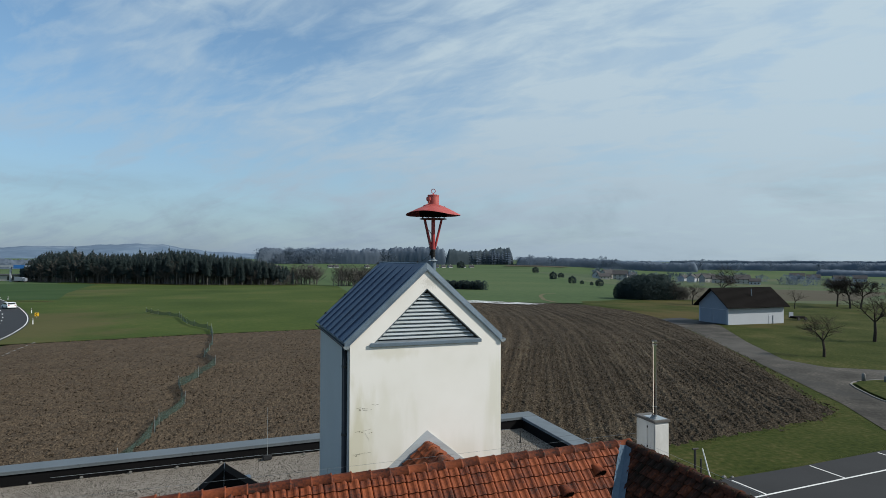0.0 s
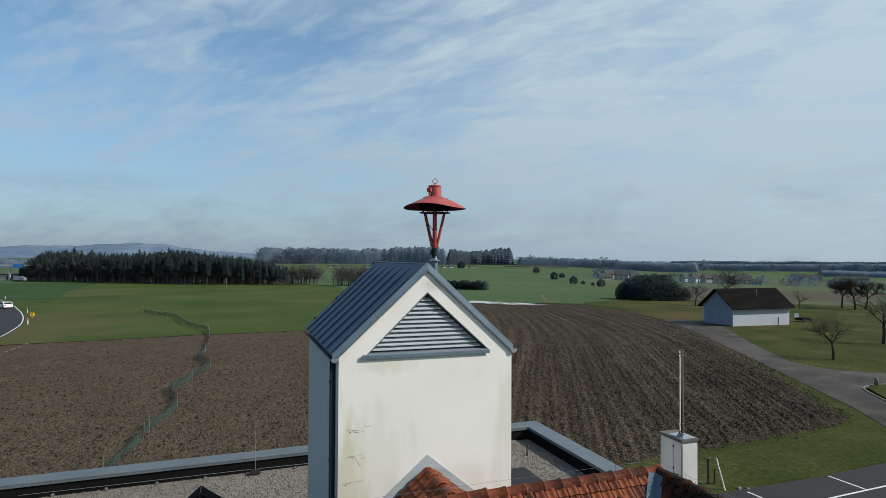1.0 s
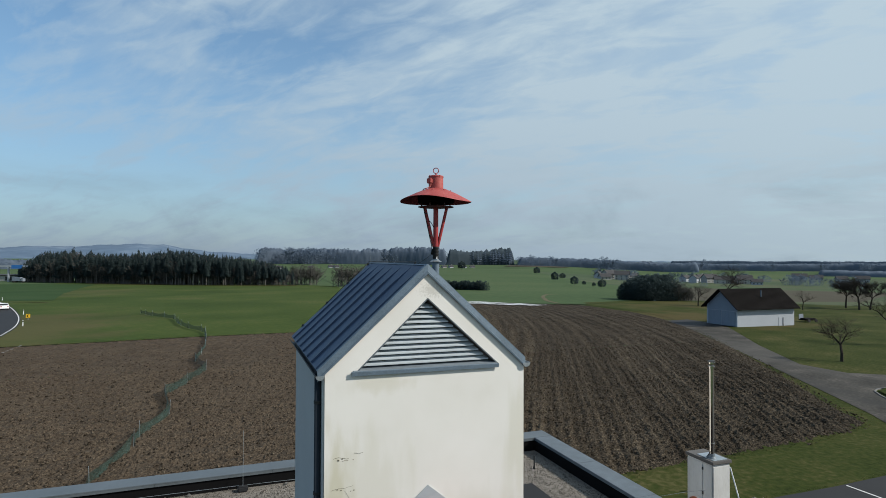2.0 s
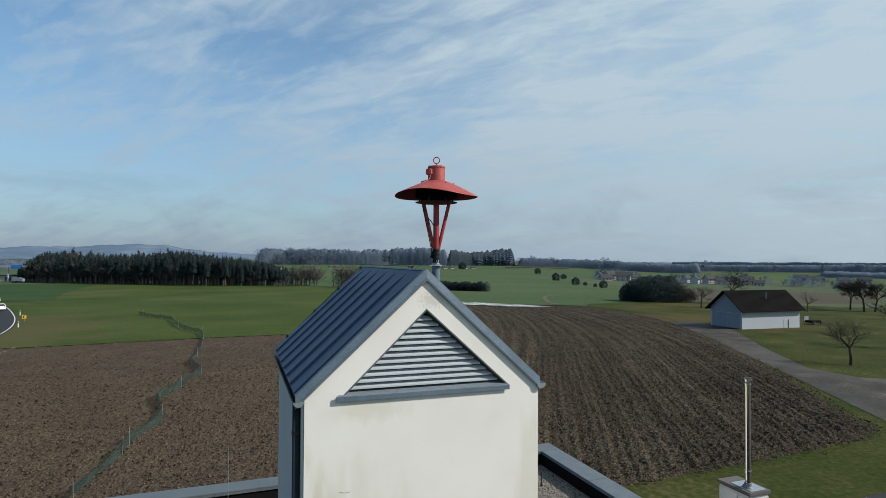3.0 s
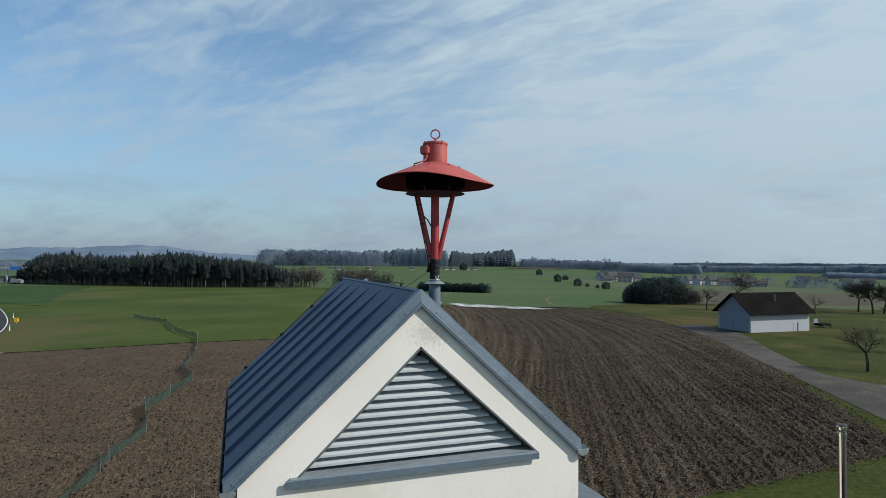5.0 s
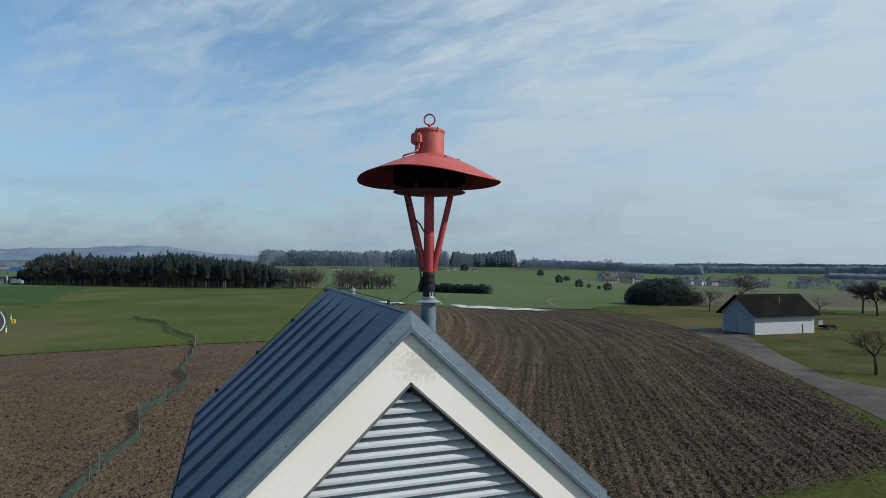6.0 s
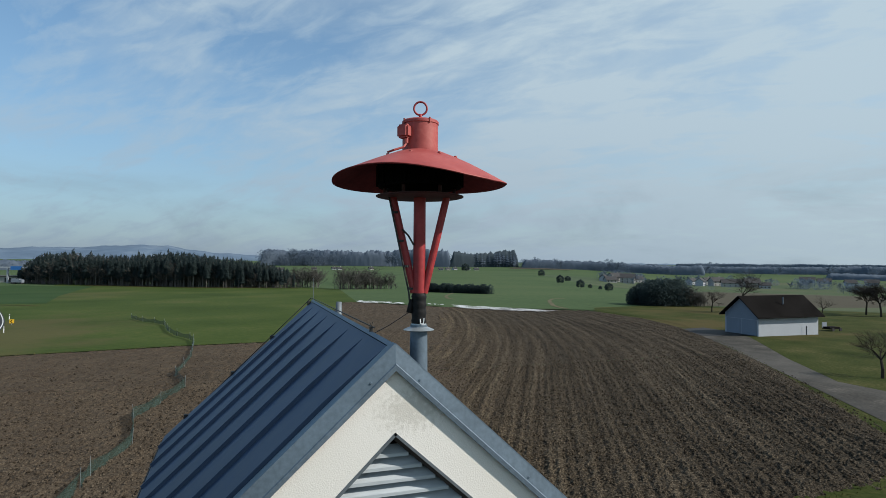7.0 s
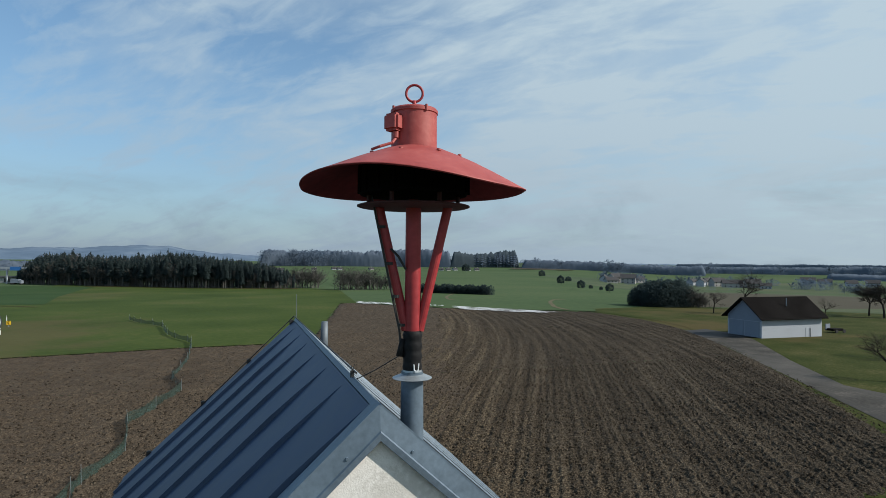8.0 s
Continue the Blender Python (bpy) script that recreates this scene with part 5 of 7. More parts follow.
for k in range(3):
    a = 2.1 * k
    bm = bmesh.new()
    rod(bm, (FX + 0.056 * math.cos(a), FY + 0.056 * math.sin(a), 9.54), (FX + 0.056 * math.cos(a), FY + 0.056 * math.sin(a), 9.58), 0.005, 0.005, 6)
    part("stay", bm, "stainless", lid)

# ---- clay tiles ----
TW, TL = 0.186, 0.188
PROFILE = [(-0.093, -0.014), (-0.089, 0.006), (-0.074, 0.015), (-0.050, 0.011), (-0.028, 0.011), (-0.007, 0.019), (0.018, 0.035), (0.043, 0.041), (0.064, 0.034), (0.080, 0.018), (0.087, -0.002), (0.090, -0.026)]


def tile_mesh(origin, across, down, up, jitter):
    """Points and faces of one interlocking tile."""
    v = []
    for s, lift in ((-0.03, 0.0), (TL + 0.018, 0.032)):
        for u, w in PROFILE:
            v.append(origin + across * u + down * s + up * (w + lift + jitter))
    for u, w in PROFILE:
        v.append(origin + across * u + down * (TL + 0.014) + up * (w + 0.002 + jitter))
    n = len(PROFILE)
    f = [(k, k + 1, n + k + 1, n + k) for k in range(n - 1)] + [(n + k, n + k + 1, 2 * n + k + 1, 2 * n + k) for k in range(n - 1)]
    return v, f


def tile_slope(ridge_at, across, down, up, cols, rows, keep, near, parent, cut=None, mat="roof_tile"):
    """Rows of tiles down a slope; those near the ridge are single pieces. cut: point and normal of the valley's edge."""
    zero = Vector((0, 0, 0))
    v, f = tile_mesh(zero, across, down, up, 0.0)
    me = bpy.data.meshes.new("tile")
    me.from_pydata([tuple(p) for p in v], [], f)
    me.materials.append(M[mat])
    rest_v, rest_f = [], []
    r = random.Random(7)
    for row in range(rows):
        for col in range(*cols):
            at = ridge_at + across * (col * TW) + down * (0.03 + row * TL)
            if not keep(at):
                continue
            j = r.uniform(-0.004, 0.004)
            if near(row, at):
                ob_mesh = me
                if cut:
                    mid = at + down * (TL / 2) + up * 0.02
                    side = (mid - cut[0]).dot(cut[1])
                    if side < -0.28:
                        continue
                    if side < 0.28:
                        bm = bmesh.new()
                        bm.from_mesh(me)
                        bmesh.ops.bisect_plane(bm, geom=bm.verts[:] + bm.edges[:] + bm.faces[:], plane_co=cut[0] - at, plane_no=cut[1], clear_inner=True)
                        if not bm.faces:
                            bm.free()
                            continue
                        ob_mesh = bpy.data.meshes.new("tile")
                        bm.to_mesh(ob_mesh)
                        bm.free()
                        ob_mesh.materials.append(M[mat])
                ob = new("tile", ob_mesh)
                ob.location = at + up * j + across * r.uniform(-0.003, 0.003)
                ob.rotation_euler = (r.uniform(-0.008, 0.008), r.uniform(-0.008, 0.008), r.uniform(-0.012, 0.012))
                ob.parent = parent
            else:
                b = len(rest_v)
                v, f = tile_mesh(at, across, down, up, j)
                rest_v += v
                rest_f += [tuple(k + b for k in q) for q in f]
    if rest_v:
        tagged(raw("tile_courses", rest_v, rest_f, mat, parent), kind="stuff")


S2 = math.sqrt(0.5)
tile_slope(Vector((WING_X, RIDGE_Y, RIDGE_Z)), Vector((1, 0, 0)), Vector((0, -S2, -S2)), Vector((0, -S2, S2)), (-51, 1), 32,
           lambda p: (p.x < WING_X - (RIDGE_Y - p.y) + 0.35), lambda row, p: row < 4 and p.x > -1.7 or p.x > WING_X - (RIDGE_Y - p.y) - 0.5, house,
           (Vector((WING_X - 0.13, RIDGE_Y, RIDGE_Z)), Vector((-S2, S2, 0))))
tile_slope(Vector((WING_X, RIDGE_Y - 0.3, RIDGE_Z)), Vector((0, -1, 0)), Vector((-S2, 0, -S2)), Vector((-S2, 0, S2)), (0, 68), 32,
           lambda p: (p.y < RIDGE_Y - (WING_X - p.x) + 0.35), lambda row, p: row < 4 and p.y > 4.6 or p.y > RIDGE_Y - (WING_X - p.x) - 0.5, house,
           (Vector((WING_X, RIDGE_Y - 0.13, RIDGE_Z)), Vector((S2, -S2, 0))), "shaded_mossy_tile")
SA = math.atan(0.82)
for s in (-1, 1):
    tile_slope(Vector((CX, RIDGE_Y - 0.02, CZ - 0.02)), Vector((0, s, 0)) if s > 0 else Vector((0, 1, 0)), Vector((s * math.cos(SA), 0, -math.sin(SA))), Vector((s * math.sin(SA), 0, math.cos(SA))),
               (0, 10), 8, lambda p: p.y < TY0 - 0.02 and p.y > RIDGE_Y + 0.12 and p.z > RIDGE_Z - (p.y - RIDGE_Y) - 0.4, lambda row, p: True, house)


def ridge_tile(parent, a, b, shared, mat):
    """A half-round ridge tile, wider at its lower end."""
    if not shared:
        bm = bmesh.new()
        n = 8
        rows = []
        for s, r in ((-0.02, 0.094), (0.300, 0.110), (0.306, 0.119), (0.330, 0.121), (0.332, 0.092)):
            rows.append([bm.verts.new((s, r * math.cos(math.pi * k / n), r * 0.9 * math.sin(math.pi * k / n))) for k in range(n + 1)])
        for p, q in zip(rows, rows[1:]):
            for k in range(n):
                bm.faces.new((p[k], p[k + 1], q[k + 1], q[k]))
        bmesh.ops.recalc_face_normals(bm, faces=bm.faces)
        me = bpy.data.meshes.new("ridge_tile")
        bm.to_mesh(me)
        bm.free()
        me.materials.append(M[mat])
        for p in me.polygons:
            p.use_smooth = True
        shared.append(me)
    a, b = Vector(a), Vector(b)
    d = (b - a)
    n = int(d.length / 0.31)
    r = random.Random(11)
    for k in range(n):
        ob = new("ridge_tile", shared[0])
        ob.location = a + d * (k / n) + Vector((0, 0, r.uniform(-0.006, 0.008)))
        ob.rotation_euler = (r.uniform(-0.03, 0.03), r.uniform(-0.02, 0.02) - math.asin(d.normalized().z), math.atan2(d.y, d.x) + r.uniform(-0.015, 0.015))
        ob.parent = parent


CLEAN = []
ridge_tile(house, (-3.4, RIDGE_Y, RIDGE_Z - 0.045), (WING_X + 0.05, RIDGE_Y, RIDGE_Z - 0.045), CLEAN, "roof_tile")
ridge_tile(house, (WING_X, RIDGE_Y - 0.05, RIDGE_Z - 0.04), (WING_X, 1.0, RIDGE_Z - 0.04), [], "shaded_mossy_tile")
ridge_tile(house, (CX, TY0 - 0.02, CZ - 0.085), (CX, RIDGE_Y + 0.2, CZ - 0.09), CLEAN, "roof_tile")
# cushions of moss and lichen along the old ridge
mv, mf = scatter(420, (WING_X - 0.10, 3.0, RIDGE_Z - 0.01), (WING_X + 0.10, RIDGE_Y - 0.1, RIDGE_Z + 0.070), 0.016, 9)
tagged(raw("ridge_moss", mv.tolist(), mf.tolist(), "moss"), "dark cushions of moss on the old ridge tiles", "moss", kind="stuff")
# hooded vent tiles
for col, row in ((-8.4, 3.0), (-4.2, 1.5)):
    at = Vector((WING_X + col * TW - 0.1, RIDGE_Y, RIDGE_Z)) + Vector((0, -S2, -S2)) * (0.03 + row * TL + 0.12)
    bm = bmesh.new()
    n = 8
    mouth = [at + Vector((0.10 * math.cos(math.pi * k / n), 0, 0)) + Vector((0, -S2, S2)) * (0.03 + 0.19 * math.sin(math.pi * k / n)) + Vector((0, -S2, -S2)) * 0.13 for k in range(n + 1)]
    tail = [at + Vector((0.09 * math.cos(math.pi * k / n), 0, 0)) + Vector((0, -S2, S2)) * (0.03 + 0.02 * math.sin(math.pi * k / n)) - Vector((0, -S2, -S2)) * 0.08 for k in range(n + 1)]
    vm, vt = [bm.verts.new(p) for p in mouth], [bm.verts.new(p) for p in tail]
    for k in range(n):
        bm.faces.new((vm[k], vm[k + 1], vt[k + 1], vt[k]))
    vent = part("vent_tile", bm, "roof_tile", house, smooth=True)
    # black plate closing the mouth, the hollow's shade put in as colour
    bm = bmesh.new()
    prism(bm, [p + Vector((0, S2, S2)) * 0.006 for p in mouth], Vector((0, S2, S2)) * 0.005)
    part("opening", bm, "dark", vent)
# wire along the ridges
rw = thing("ridge_wire", "thin lightning wire on holders along the tiled ridge", "lightning conductor")
part("wire", tube([(-3.4, RIDGE_Y - 0.02, RIDGE_Z + 0.19), (0.0, RIDGE_Y - 0.02, RIDGE_Z + 0.16), (3.0, RIDGE_Y, RIDGE_Z + 0.15), (6.1, RIDGE_Y, RIDGE_Z + 0.15), (6.35, RIDGE_Y - 0.1, RIDGE_Z + 0.18)], 0.0018), "dull_zinc", rw)
part("wire", tube([(6.2, RIDGE_Y - 0.1, RIDGE_Z + 0.13), (6.22, 5.5, RIDGE_Z + 0.14), (6.2, 1.0, RIDGE_Z + 0.14)], 0.0022), "galvanised", rw)
for x in (-1.27, 0.6, 2.5, 4.3, 5.4):
    bm = bmesh.new()
    rod(bm, (x, RIDGE_Y, RIDGE_Z + 0.055), (x, RIDGE_Y, RIDGE_Z + 0.165), 0.003, 0.003, 6)
    part("holder", bm, "dull_zinc", rw)

# ---- woods ----


def conifer(seed, whorls=16, blades=8, clear=0.28):
    """A spruce of unit height: trunk, and drooping fans of needles."""
    r = random.Random(seed)
    v, f = [], []
    for k in range(5):
        a = 2 * math.pi * k / 5
        v += [(0.016 * math.cos(a), 0.016 * math.sin(a), 0), (0.004 * math.cos(a), 0.004 * math.sin(a), 0.96)]
    for k in range(5):
        j = (k + 1) % 5
        f.append((2 * k, 2 * j, 2 * j + 1, 2 * k + 1))
    trunk_faces = len(f)
    for w in range(whorls):
        t = w / (whorls - 1)
        z = clear + (0.99 - clear) * t ** 0.92
        reach = (0.138 * (1 - t) ** 0.50 + 0.012) * (0.6 if w == 0 else 1)
        for b in range(blades if t < 0.8 else 4):
            a = 2 * math.pi * (b + r.random() * 0.8) / blades + w * 1.3
            q = reach * r.uniform(0.65, 1.25)
            wd = q * r.uniform(0.30, 0.5)
            zz = z + r.uniform(-0.02, 0.02)
            c, s = math.cos(a), math.sin(a)
            base = len(v)
            v += [(0, 0, zz + 0.025), (c * q * 0.6 - s * wd, s * q * 0.6 + c * wd, zz - q * 0.30), (c * q, s * q, zz - q * r.uniform(0.35, 0.6)), (c * q * 0.6 + s * wd, s * q * 0.6 - c * wd, zz - q * 0.30), (c * q * 0.55, s * q * 0.55, zz - q * 0.02)]
            f += [(base, base + 1, base + 4), (base + 1, base + 2, base + 4), (base + 2, base + 3, base + 4), (base + 3, base, base + 4)]
    return np.array(v), f, trunk_faces


def broadleaf(seed, twigs=150, clear=0.22, wide=0.34, thick=0.0045):
    """A bare tree of unit height: trunk, limbs and a haze of thin twigs."""
    r = random.Random(seed)
    v, f = [], []

    def stick(a, b, w):
        a, b = Vector(a), Vector(b)
        d = (b - a)
        s = d.cross(Vector((r.uniform(-1, 1), r.uniform(-1, 1), r.uniform(-0.3, 0.3))))
        s = s.normalized() * w if s.length else Vector((w, 0, 0))
        n = d.cross(s).normalized() * w if d.length else Vector((0, w, 0))
        base = len(v)
        v.extend([tuple(a + s), tuple(a - s * 0.5 + n), tuple(a - s * 0.5 - n), tuple(b)])
        f.extend([(base, base + 1, base + 3), (base + 1, base + 2, base + 3), (base + 2, base, base + 3)])

    stick((0, 0, 0), (r.uniform(-0.03, 0.03), r.uniform(-0.03, 0.03), 0.85), 0.02)
    trunk_faces = len(f)
    tips = []
    for k in range(11):
        z = clear + r.random() * 0.4
        a = r.random() * 6.28
        q = wide * r.uniform(0.5, 1.0)
        tip = Vector((math.cos(a) * q, math.sin(a) * q, min(0.97, z + r.uniform(0.15, 0.42))))
        stick((0, 0, z), tip, 0.009)
        tips.append((Vector((0, 0, z)), tip))
    for k in range(twigs):
        a, b = r.choice(tips)
        s = a.lerp(b, r.uniform(0.35, 1.0))
        e = s + Vector((r.gauss(0, 0.09), r.gauss(0, 0.09), r.uniform(-0.01, 0.17)))
        e.z = min(e.z, 1.0)
        stick(s, e, thick)
    return np.array(v), f, trunk_faces


def clump(seed, n=700):
    """An evergreen bush of unit height: a rough dome of small leaf sprays."""
    r = random.Random(seed)
    v, f = [(0.02, 0, 0), (-0.01, 0.017, 0), (-0.01, -0.017, 0), (0, 0, 0.5)], [(0, 1, 3), (1, 2, 3), (2, 0, 3)]
    for k in range(n):
        a, h = r.random() * 6.28, r.random()
        q = 0.42 * math.sqrt(max(0.02, 1 - (2 * h - 0.75) ** 2 / 1.6)) * r.uniform(0.72, 1.06)
        c = Vector((math.cos(a) * q, math.sin(a) * q, 0.03 + 0.94 * h))
        if h > 0.86:
            c.x, c.y = c.x * (1.9 - h * 1.5), c.y * (1.9 - h * 1.5)
        base = len(v)
        s = r.uniform(0.025, 0.055)
        for _ in range(3):
            v.append(tuple(c + Vector((r.uniform(-s, s), r.uniform(-s, s), r.uniform(-s, s)))))
        f.append((base, base + 1, base + 2))
    return np.array(v), f, 3


def round_tree(seed):
    """A small bare tree of unit height whose dense twigs make a round crown over a short trunk."""
    v, f, cut = clump(seed, 1100)
    v[4:, 2] = 0.20 + 0.80 * v[4:, 2]
    leaf = v[4:].reshape(-1, 3, 3)
    mid = leaf.mean(axis=1, keepdims=True)
    leaf = mid + (leaf - mid) * 1.9
    v[4:] = leaf.reshape(-1, 3)
    return v, f, cut


def grove(name, spots, templates, mats, label, category="trees", soft=False, stem=0):
    """Many trees in one mesh. spots: x, y, height, template."""
    V, F, I = [], [], []
    r = random.Random(3)
    total = 0
    for x, y, h, k in spots:
        v, f, cut = templates[k % len(templates)]
        a = r.random() * 6.28
        wide = r.uniform(0.85, 1.2)
        rot = np.array([[math.cos(a) * wide, -math.sin(a) * wide, 0], [math.sin(a) * wide, math.cos(a) * wide, 0], [0, 0, 1]])
        V.append((v @ rot.T) * h + np.array([x, y, float(land(x, y)) - 0.1]))
        F += [tuple(i + total for i in q) for q in f]
        m = mats[k % len(mats)]
        I += [stem] * cut + [m] * (len(f) - cut)
        total += len(v)
    ob = raw(name, np.concatenate(V).tolist(), F, "pale_bark", smooth=soft)
    for m in ("conifer", "bare_wood", "far_wood"):
        ob.data.materials.append(M[m])
    ob.data.polygons.foreach_set("material_index", I)
    return tagged(ob, label, category, kind="stuff")


CON = [conifer(k, clear=c) for k, c in ((1, 0.30), (2, 0.22), (3, 0.38), (4, 0.12), (5, 0.42))]
BRO = [broadleaf(k) for k in (11, 12, 13)]
LOW = [broadleaf(k, 170, 0.05, 0.42) for k in (21, 22)]
TREES = CON + BRO + LOW + [clump(41), clump(42)]
KIND = [1] * 5 + [2] * 5 + [1] * 2
FARK = [3] * 12
FAR = [conifer(31, 7, 5, 0.1), conifer(32, 7, 5, 0.15)] * 2 + [conifer(33, 6, 5, 0.05)] + [broadleaf(k, 120, 0.12, 0.40, 0.016) for k in (34, 35, 36, 37, 38)] + [clump(43, 260), clump(44, 260)]

r = random.Random(5)
EDGE_LINE = [(-132, 412), (-73, 363), (-26, 331), (25, 315)]
# the wood's outline: sideways bearing, and height for each metre of distance
CANOPY = ((-0.80, 0.020), (-0.732, 0.027), (-0.703, 0.0456), (-0.651, 0.0543), (-0.615, 0.052), (-0.58, 0.0515), (-0.535, 0.053), (-0.492, 0.058), (-0.45, 0.0620), (-0.42, 0.0572), (-0.389, 0.0543), (-0.353, 0.0514), (-0.327, 0.0485), (-0.295, 0.0407), (-0.263, 0.028), (-0.25, 0.020))


def canopy(x, y):
    """The height of the wood at a place of the plan."""
    wx, wy = plan(x, y)
    wx, wy = wx - 1.5, wy - 6.0
    u = (wx * 0.9415 - wy * 0.337) / (wx * 0.337 + wy * 0.9415)
    return float(np.interp(u, [q for q, _ in CANOPY], [h for _, h in CANOPY])) * math.hypot(wx, wy)


spots = []
for row in range(7):
    for k in range(100):
        t = (k + r.random()) / 100 * 3
        i = min(2, int(t))
        a, b = EDGE_LINE[i], EDGE_LINE[i + 1]
        x, y = a[0] + (b[0] - a[0]) * (t - i), a[1] + (b[1] - a[1]) * (t - i)
        d = Vector((x, y)).normalized()
        off = row * 6 + r.uniform(-3, 3) + (2 if row else 0)
        x, y = x + d.x * off, y + d.y * off
        s = t / 3
        h = canopy(x, y) * (r.uniform(0.74, 0.87) + (0.08 if r.random() < 0.05 else 0.0))
        bare = (0.19 < s < 0.34 and r.random() < 0.5) or (s > 0.96 and r.random() < 0.3) or r.random() < (0.16 if row < 2 else 0.05)
        if row < 2 and bare:
            h *= 0.8
        spots.append((x, y, h, r.choice((5, 6, 7)) if bare else r.choice((0, 1, 2, 2, 4, 4, 3 if row == 0 else 2))))
for k in range(420):
    t = r.random() * 3
    i = min(2, int(t))
    a, b = EDGE_LINE[i], EDGE_LINE[i + 1]
    x, y = a[0] + (b[0] - a[0]) * (t - i), a[1] + (b[1] - a[1]) * (t - i)
    spots.append((x + r.uniform(-2, 2), y + r.uniform(0, 7), canopy(x, y) * r.uniform(0.28, 0.62), r.choice((8, 9, 5, 6, 7))))
spots = [(*plan(x, y), h, k) for x, y, h, k in spots]
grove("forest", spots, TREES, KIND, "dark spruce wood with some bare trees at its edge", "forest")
spots = [(25 + r.uniform(0, 12), 320 + r.uniform(0, 12), r.uniform(8, 14), r.choice((8, 9, 5, 6))) for _ in range(26)]
spots += [(42 + 30 * k / 44 + r.uniform(-1, 1), 289 + 3 * k / 44 + r.uniform(0, 9), r.uniform(5.5, 9.0) * (1 - 0.2 * (k > 26)), r.choice((8, 9, 8, 5))) for k in range(44)]
spots += [(44 + 27 * k / 40 + r.uniform(-1, 1), 291 + 3 * k / 40 + r.uniform(0, 10), r.uniform(9, 12.5) * (1 - 0.25 * (k > 26)), r.choice((8, 9, 5, 6, 7))) for k in range(40)]
spots = [(*plan(x, y), h, k) for x, y, h, k in spots]
grove("bare_bushes", spots, TREES, KIND, "row of bare grey-brown bushes on the field edge", "bushes")
spots = [(75 + 22 * k / 150 + r.uniform(-0.6, 0.6), 256 - 28 * k / 150 + r.uniform(-1.2, 1.2), r.uniform(3.0, 4.4), r.choice((3, 10, 11))) for k in range(151)]
spots = [(*plan(x, y), h, k) for x, y, h, k in spots]
grove("spruce_hedge", spots, TREES, KIND, "low dark hedge of young spruces", "hedge")
spots = []
for k in range(210):
    t = r.random()
    x, y = 112.5 + 16.0 * t + r.uniform(-1.0, 1.0), 145.0 - 6 * t + r.uniform(0, 9)
    dome = math.sqrt(max(0.06, 1 - ((t - 0.45) / 0.56) ** 2))
    spots.append((x, y, 7.9 * dome * r.uniform(0.80, 1.0) + 0.3, r.choice((10, 11)) if t < 0.60 and r.random() < 0.95 else r.choice((8, 9))))
spots = [(*plan(x, y), h, k) for x, y, h, k in spots]
grove("thicket", spots, TREES, KIND, "dense rounded thicket, evergreen with a bare brown side", "bushes")

# far woods on the rising land
spots = []
FIELD_AXIS = math.atan2(0.9415, 0.337)


def polar(dx, d):
    """A plan point at a bearing (sideways offset from straight ahead) and a distance."""
    a = FIELD_AXIS - math.atan(dx / 1.03)
    return d * math.cos(a), d * math.sin(a)


def wood_band(name, u0, u1, dist, deep, high, seed, label, mat="far_wood"):
    """A far closed wood: an uneven canopy of crowns with a ragged front, standing on the land."""
    n = int((u1 - u0) * dist / 1.6)
    prof = ((0.0, -0.1), (0.6, 0.25), (1.2, 0.50), (2.2, 0.74), (3.8, 0.92), (7.0, 1.0), (14.0, 1.0), (28.0, 1.02), (deep, 0.9), (deep + 4, 0.0))
    us = np.linspace(u0, u1, n)
    along = us * dist
    tall = 0.80 + 0.22 * vnoise(along / 60, along * 0 + seed, seed) + 0.10 * (vnoise(along / 17, along * 0, seed + 2) - 0.5)
    ends = np.clip(np.minimum(us - u0, u1 - us) * dist / 7, 0.05, 1) ** 0.5
    V = []
    for k, (off, f) in enumerate(prof):
        lump = vnoise(along / 5.5, along * 0 + off / 7.0, seed + 5)
        fine = vnoise(along / 1.9, along * 0 + off / 2.5 + k, seed + 7)
        z = high * f * tall * ends * (1 + (0.24 * (lump - 0.5) + 0.17 * (fine - 0.5)) * min(1.0, max(0.0, f) * 1.3))
        d = dist + off * 1.3 + 1.6 * (lump - 0.5) * (0.3 < f) + 0.5 * (fine - 0.5) + 40 * (vnoise(along / 140, along * 0, seed + 9) - 0.5)
        a = FIELD_AXIS - np.arctan(us / 1.03)
        x, y = d * np.cos(a), d * np.sin(a)
        V.append(np.stack([x, y, land(x, y) + z], -1))
    m = len(prof)
    V = np.stack(V, 1).reshape(-1, 3)
    F = [(p * m + q, (p + 1) * m + q, (p + 1) * m + q + 1, p * m + q + 1) for p in range(n - 1) for q in range(m - 1)]
    return tagged(raw(name, V.tolist(), F, mat, smooth=True), label, "woods", kind="stuff")


FAR_LABEL = "hazy grey winter wood on the distant rise"
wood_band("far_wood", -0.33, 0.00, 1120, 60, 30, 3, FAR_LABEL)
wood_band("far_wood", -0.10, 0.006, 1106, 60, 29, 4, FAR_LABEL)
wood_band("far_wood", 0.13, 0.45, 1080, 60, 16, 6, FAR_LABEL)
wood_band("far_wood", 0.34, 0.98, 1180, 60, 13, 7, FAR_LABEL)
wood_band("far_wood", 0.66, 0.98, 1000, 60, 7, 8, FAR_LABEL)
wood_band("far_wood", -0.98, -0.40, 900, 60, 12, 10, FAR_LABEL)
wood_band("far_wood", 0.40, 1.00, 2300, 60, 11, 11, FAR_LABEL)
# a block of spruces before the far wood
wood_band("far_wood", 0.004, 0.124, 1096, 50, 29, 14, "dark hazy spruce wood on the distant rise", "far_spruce")
